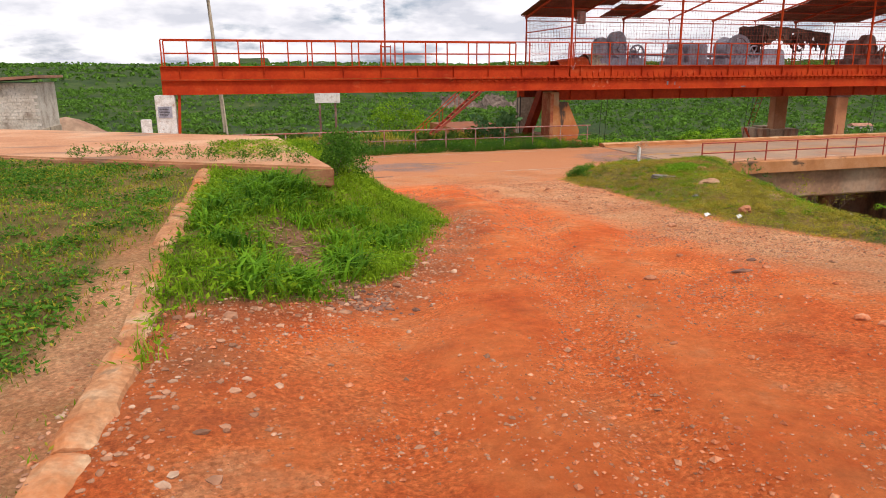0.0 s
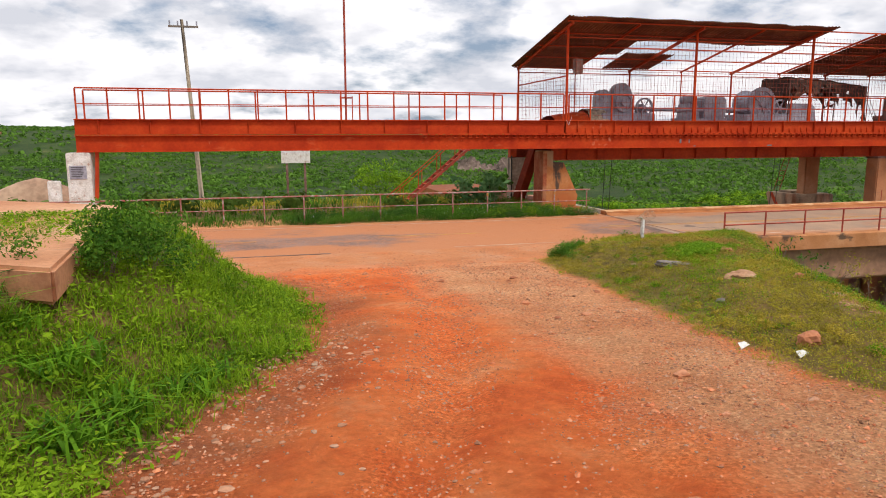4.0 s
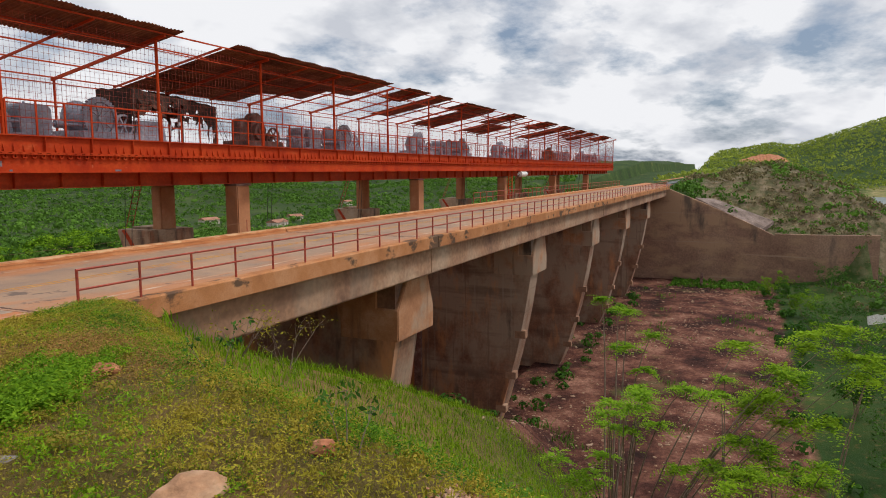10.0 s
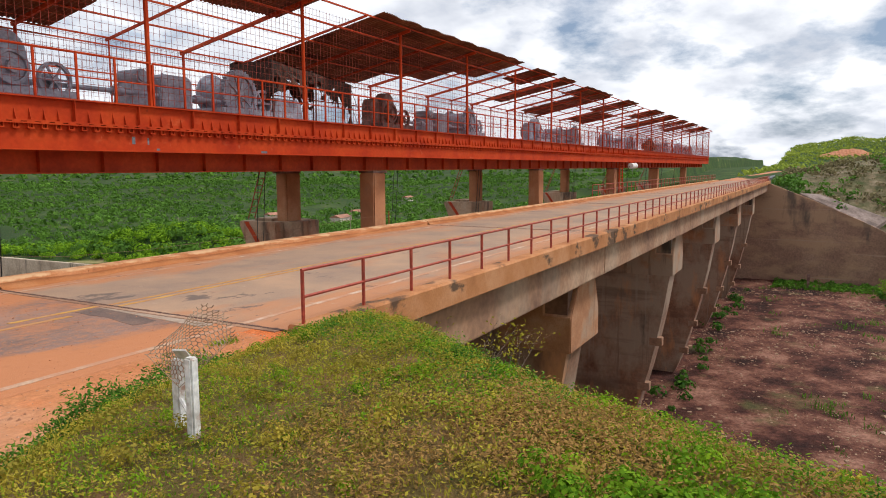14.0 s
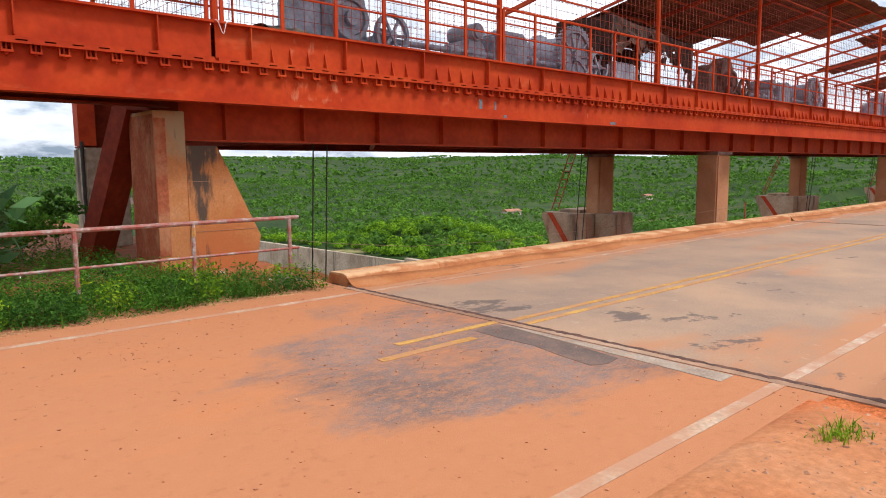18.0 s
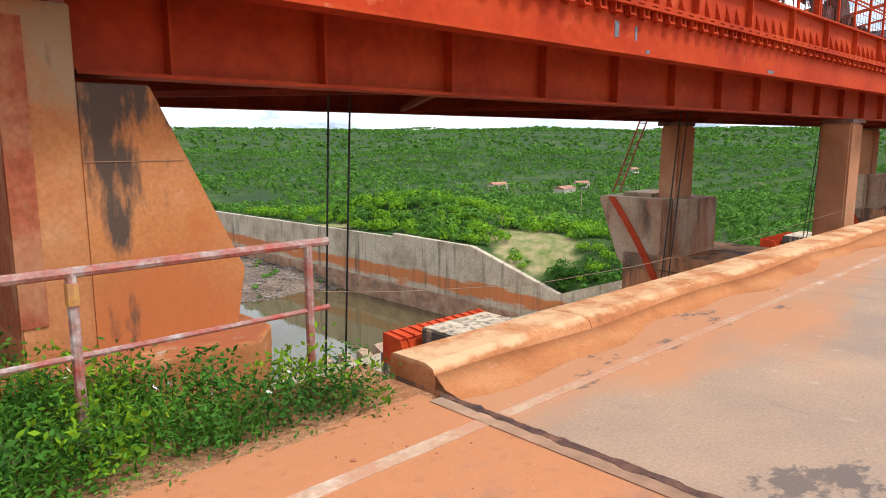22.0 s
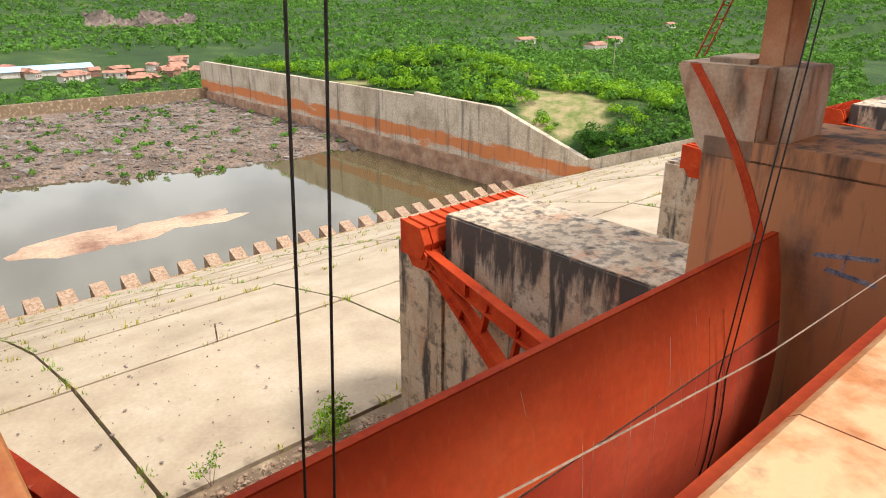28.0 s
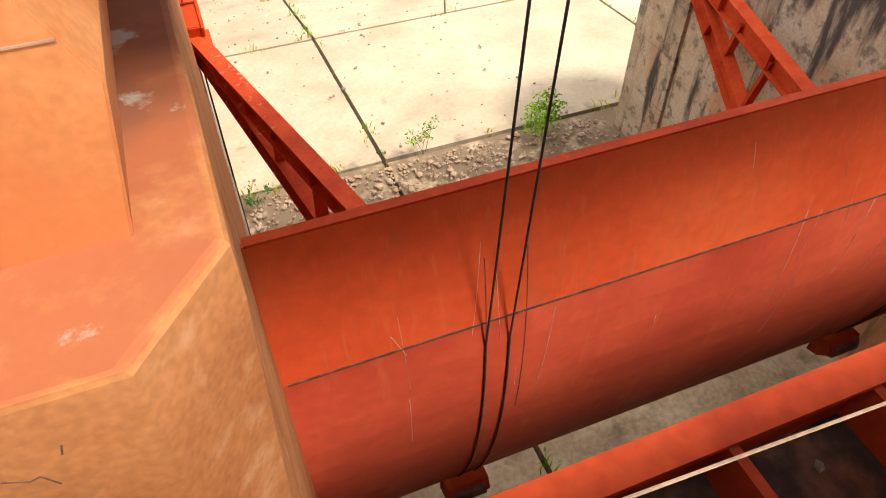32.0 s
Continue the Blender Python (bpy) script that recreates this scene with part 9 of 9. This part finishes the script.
X = rg.uniform(XE + 2, 300, 4200); Y = rg.uniform(-60, -5.5, 4200)
k = rg.random(4200) < (np.clip(0.6 + 0.6 * wave(X, Y, 9, 4), 0.1, 1) * (ground_z(X, Y) > -10.2))
X, Y = X[k], Y[k]
k = wave(X, Y, 13, 6) + 0.3 * rg.normal(0, 1, len(X)) > -0.35
scrub("dry_scrub", X[k], Y[k], rg.uniform(0.4, 1.4, k.sum()), 16, DRY, "dry grey-brown brush on the knoll", 31, 0.2)
scrub("knoll_scrub", X[~k], Y[~k], rg.uniform(0.4, 1.7, (~k).sum()), 18, LEAF_F, "green brush on the knoll", 32, 0.2)
X = rg.uniform(-110, -3, 2600); Y = rg.uniform(30, 300, 2600)
k = rg.random(2600) < np.clip(0.75 + 0.5 * wave(X, Y, 18, 5), 0.1, 1) * ((X < X0 - 4) | (Y > 290))
scrub("slope_scrub", X[k], Y[k], rg.uniform(0.8, 2.6, k.sum()), 34, SLOPE, "dense scrub on the falling bank", 41, 0.17)
# green knoll right behind the basin wall and bushes west of it
X = rg.uniform(XE + 3, XE + 60, 520); Y = rg.uniform(86, 250, 520)
k = rg.random(520) < open_ground(X, Y)
scrub("knoll_bushes", X[k], Y[k], rg.uniform(1.4, 3.4, k.sum()), 130, LEAF_B, "bright green bushes on the knoll behind the basin wall", 8, 0.11)
X = rg.uniform(X0 - 9, X0 - 2, 130); Y = rg.uniform(70, 200, 130)
scrub("wall_bushes", X, Y, rg.uniform(2.5, 5.0, 130), 150, LEAF_B, "bright green bushes along the west basin wall", 9, 0.13)
X = rg.uniform(X0 + 1, X0 + 9, 60); Y = rg.uniform(112, 150, 60)
V = scrub("waterside_reeds", X[:30], Y[:30] - 2, rg.uniform(1.0, 2.0, 30), 60, GRASS, "green reeds at the pond edge", 10, 0.2)
X = rg.uniform(X0 + 4, XE - 4, 260); Y = rg.uniform(170, 280, 260)
ey = rg.uniform(110, 172, 120)
reeds = scrub("pond_edge_bushes", X0 + 0.5 + 3.4 * rg.random(120) * sm(175, 120, ey), ey, rg.uniform(1.4, 3.0, 120), 90, LEAF_B, "bright green bushes at the edge of the pond", 19, 0.13)
reeds.location.z += -44.0 - float(ground_z(X0 + 2, 130)) - 0.2
scrub("sill_bushes", rg.uniform(X0 + 1, X0 + 5.5, 16), rg.uniform(104, 110, 16), rg.uniform(1.2, 2.2, 16), 110, LEAF_B, "bright green bushes at the foot of the chute", 18, 0.13)
scrub("rubble_weeds", X, Y, rg.uniform(0.5, 1.6, 260), 30, LEAF_F, "small green weeds on the rubble bank", 12, 0.22)
X = rg.uniform(18, XE - 6, 130); Y = np.where(rg.random(130) < 0.5, rg.uniform(-3, 1.5, 130), rg.uniform(-24, -20, 130))
scrub("apron_weeds", X, Y, rg.uniform(0.3, 1.0, 130), 40, LEAF_D, "green weeds at the apron edges", 13, 0.2)
X = rg.uniform(20, XE - 4, 2400); Y = rg.uniform(-22, -3, 2400)
k = rg.random(2400) < np.clip(1.1 * wave(X, Y, 6, 7) + 0.9 * wave(X, Y, 2.2, 3) - 0.35, 0, 1)
tufts("apron_grass", X[k], Y[k], ground_z(X[k], Y[k]), 0.2 + 0.4 * rg.random(k.sum()), VERGE, "tufts of green weeds growing over the red apron", 12, 0.4, 0.03, lean=1.0)
X = rg.uniform(XE - 9, XE - 0.6, 220); Y = rg.uniform(-21, -6, 220)
scrub("wall_foot_weeds", X, Y, rg.uniform(0.25, 0.7, 220), 30, VERGE, "green weeds along the foot of the retaining wall", 14, 0.2)
sx_, sy_ = 88.0, -31.7
sz_ = float(ground_z(sx_, sy_))
solo("plastic_sheet", Mesh().add([(sx_ + 0.5 * i + 0.12 * math.sin(3 * i + j), sy_ - 1.1 * i * 0.55 + 0.05 * j, sz_ - 0.05 + 0.42 * j + 0.1 * math.sin(2.2 * i + 1.3 * j)) for i in range(6) for j in range(4)], [(i * 4 + j, i * 4 + 4 + j, i * 4 + 5 + j, i * 4 + j + 1) for i in range(5) for j in range(3)]), WHITE, "torn white plastic sheet caught in the bushes", "litter", smooth=True)
solo("gauge_post", Mesh().box(111.8, 112.2, -11.2, -10.8, -16.8, -14.2), STEEL_R, "dark gauge post standing before the retaining wall", "post")
# rough bushes of the meadow west of the spillway, and one round bush behind the wall
X = rg.uniform(-62, -5.5, 420); Y = rg.uniform(6.5, 44, 420)
k = (wave(X, Y, 5, 6) > -0.25) & ((np.abs(X + 13) > 2.2) | (np.abs(Y - 16) > 3)) & ((X > -28) | (X < -37) | (Y < 12.5) | (Y > 20.5)) & ((np.abs(X + 7) > 3) | (np.abs(Y - 11) > 1.5))
scrub("meadow_bushes", X[k], Y[k], rg.uniform(0.3, 1.0, k.sum()), 60, SLOPE, "rough green bushes in the meadow", 21, 0.14)
k = rg.random(len(X)) < 0.25
scrub("meadow_dry_bushes", X[k] + 0.8, Y[k] + 0.5, rg.uniform(0.25, 0.7, k.sum()), 60, GRASS_Y, "yellowish bushes in the meadow", 22, 0.13)
tree("round_bush", 126.0, 93.0, 5.0, 2.6, LEAF_D, "round dark green bush behind the basin wall", 140, 5200, 0.22, 6, 0.1, spread=0.9, group="valley bushes")
tree("meadow_bush", -6.4, 24.0, 3.0, 1.3, LEAF_B, "bright bush behind the sign board", 141, 2600, 0.09, 5, 0.1, spread=0.8, group="valley bushes")
tree("meadow_bush", -3.8, 25.5, 2.6, 1.2, LEAF_B, "bright bush behind the sign board", 142, 2200, 0.09, 5, 0.1, spread=0.8, group="valley bushes")
# domed clumps of weeds on the mound
X, Y, Z = spots(2600, -9.4, 1.0, -21, -4.9, on_mound)
pick = wave(X, Y, 2.3, 4) + 0.35 * rg.normal(0, 1, len(X))
for nm, k, mm, lb in (("ochre_clumps", pick > 0.25, OCHRE, "ochre yellow weed clumps on the mound"), ("olive_clumps", (pick <= 0.25) & (pick > -0.35), OLIVE, "olive brown weed clumps on the mound"), ("green_clumps", pick <= -0.35, GRASS, "fresh green weed clumps on the mound")):
    scrub(nm, X[k], Y[k], 0.05 + 0.09 * rg.random(k.sum()) ** 2, 120, mm, lb, 61 + len(nm), 0.085)
X = rg.normal(-5.2, 0.42, 70); Y = rg.normal(-10.7, 0.3, 70)
scrub("bright_patch", X, Y, 0.09 + 0.06 * rg.random(70), 110, LEAF_B, "patch of bright green weeds on the mound", 77, 0.10)
# green between the road verge and the abutment pillars
X = rg.uniform(-9.0, -2.35, 900); Y = rg.uniform(5.1, 10.0, 900)
k = rg.random(900) < np.clip(0.75 + 0.4 * wave(X, Y, 1.0, 5), 0.1, 1)
X, Y = X[k], Y[k]
Z = np.where(X > -4.5, 0.2, ground_z(X, Y))
leafy("abutment_weeds", X, Y, Z, 0.15 + 0.25 * rg.random(len(X)), 40, 0.026, 0.11, VERGE, "fresh green weeds round the abutment pillars")
tree("pillar_bush", -2.75, 9.7, 1.2, 0.36, LEAF_D, "dark green leafy bush beside the rear pillar", 151, 1500, 0.05, 3, 0.1, z=0.2, spread=0.5, group="pillar bushes")
tree("pillar_bush", -3.55, 8.7, 1.0, 0.5, VERGE, "low green bush beside the abutment", 152, 1400, 0.05, 4, 0.1, z=0.2, spread=0.8, group="pillar bushes")
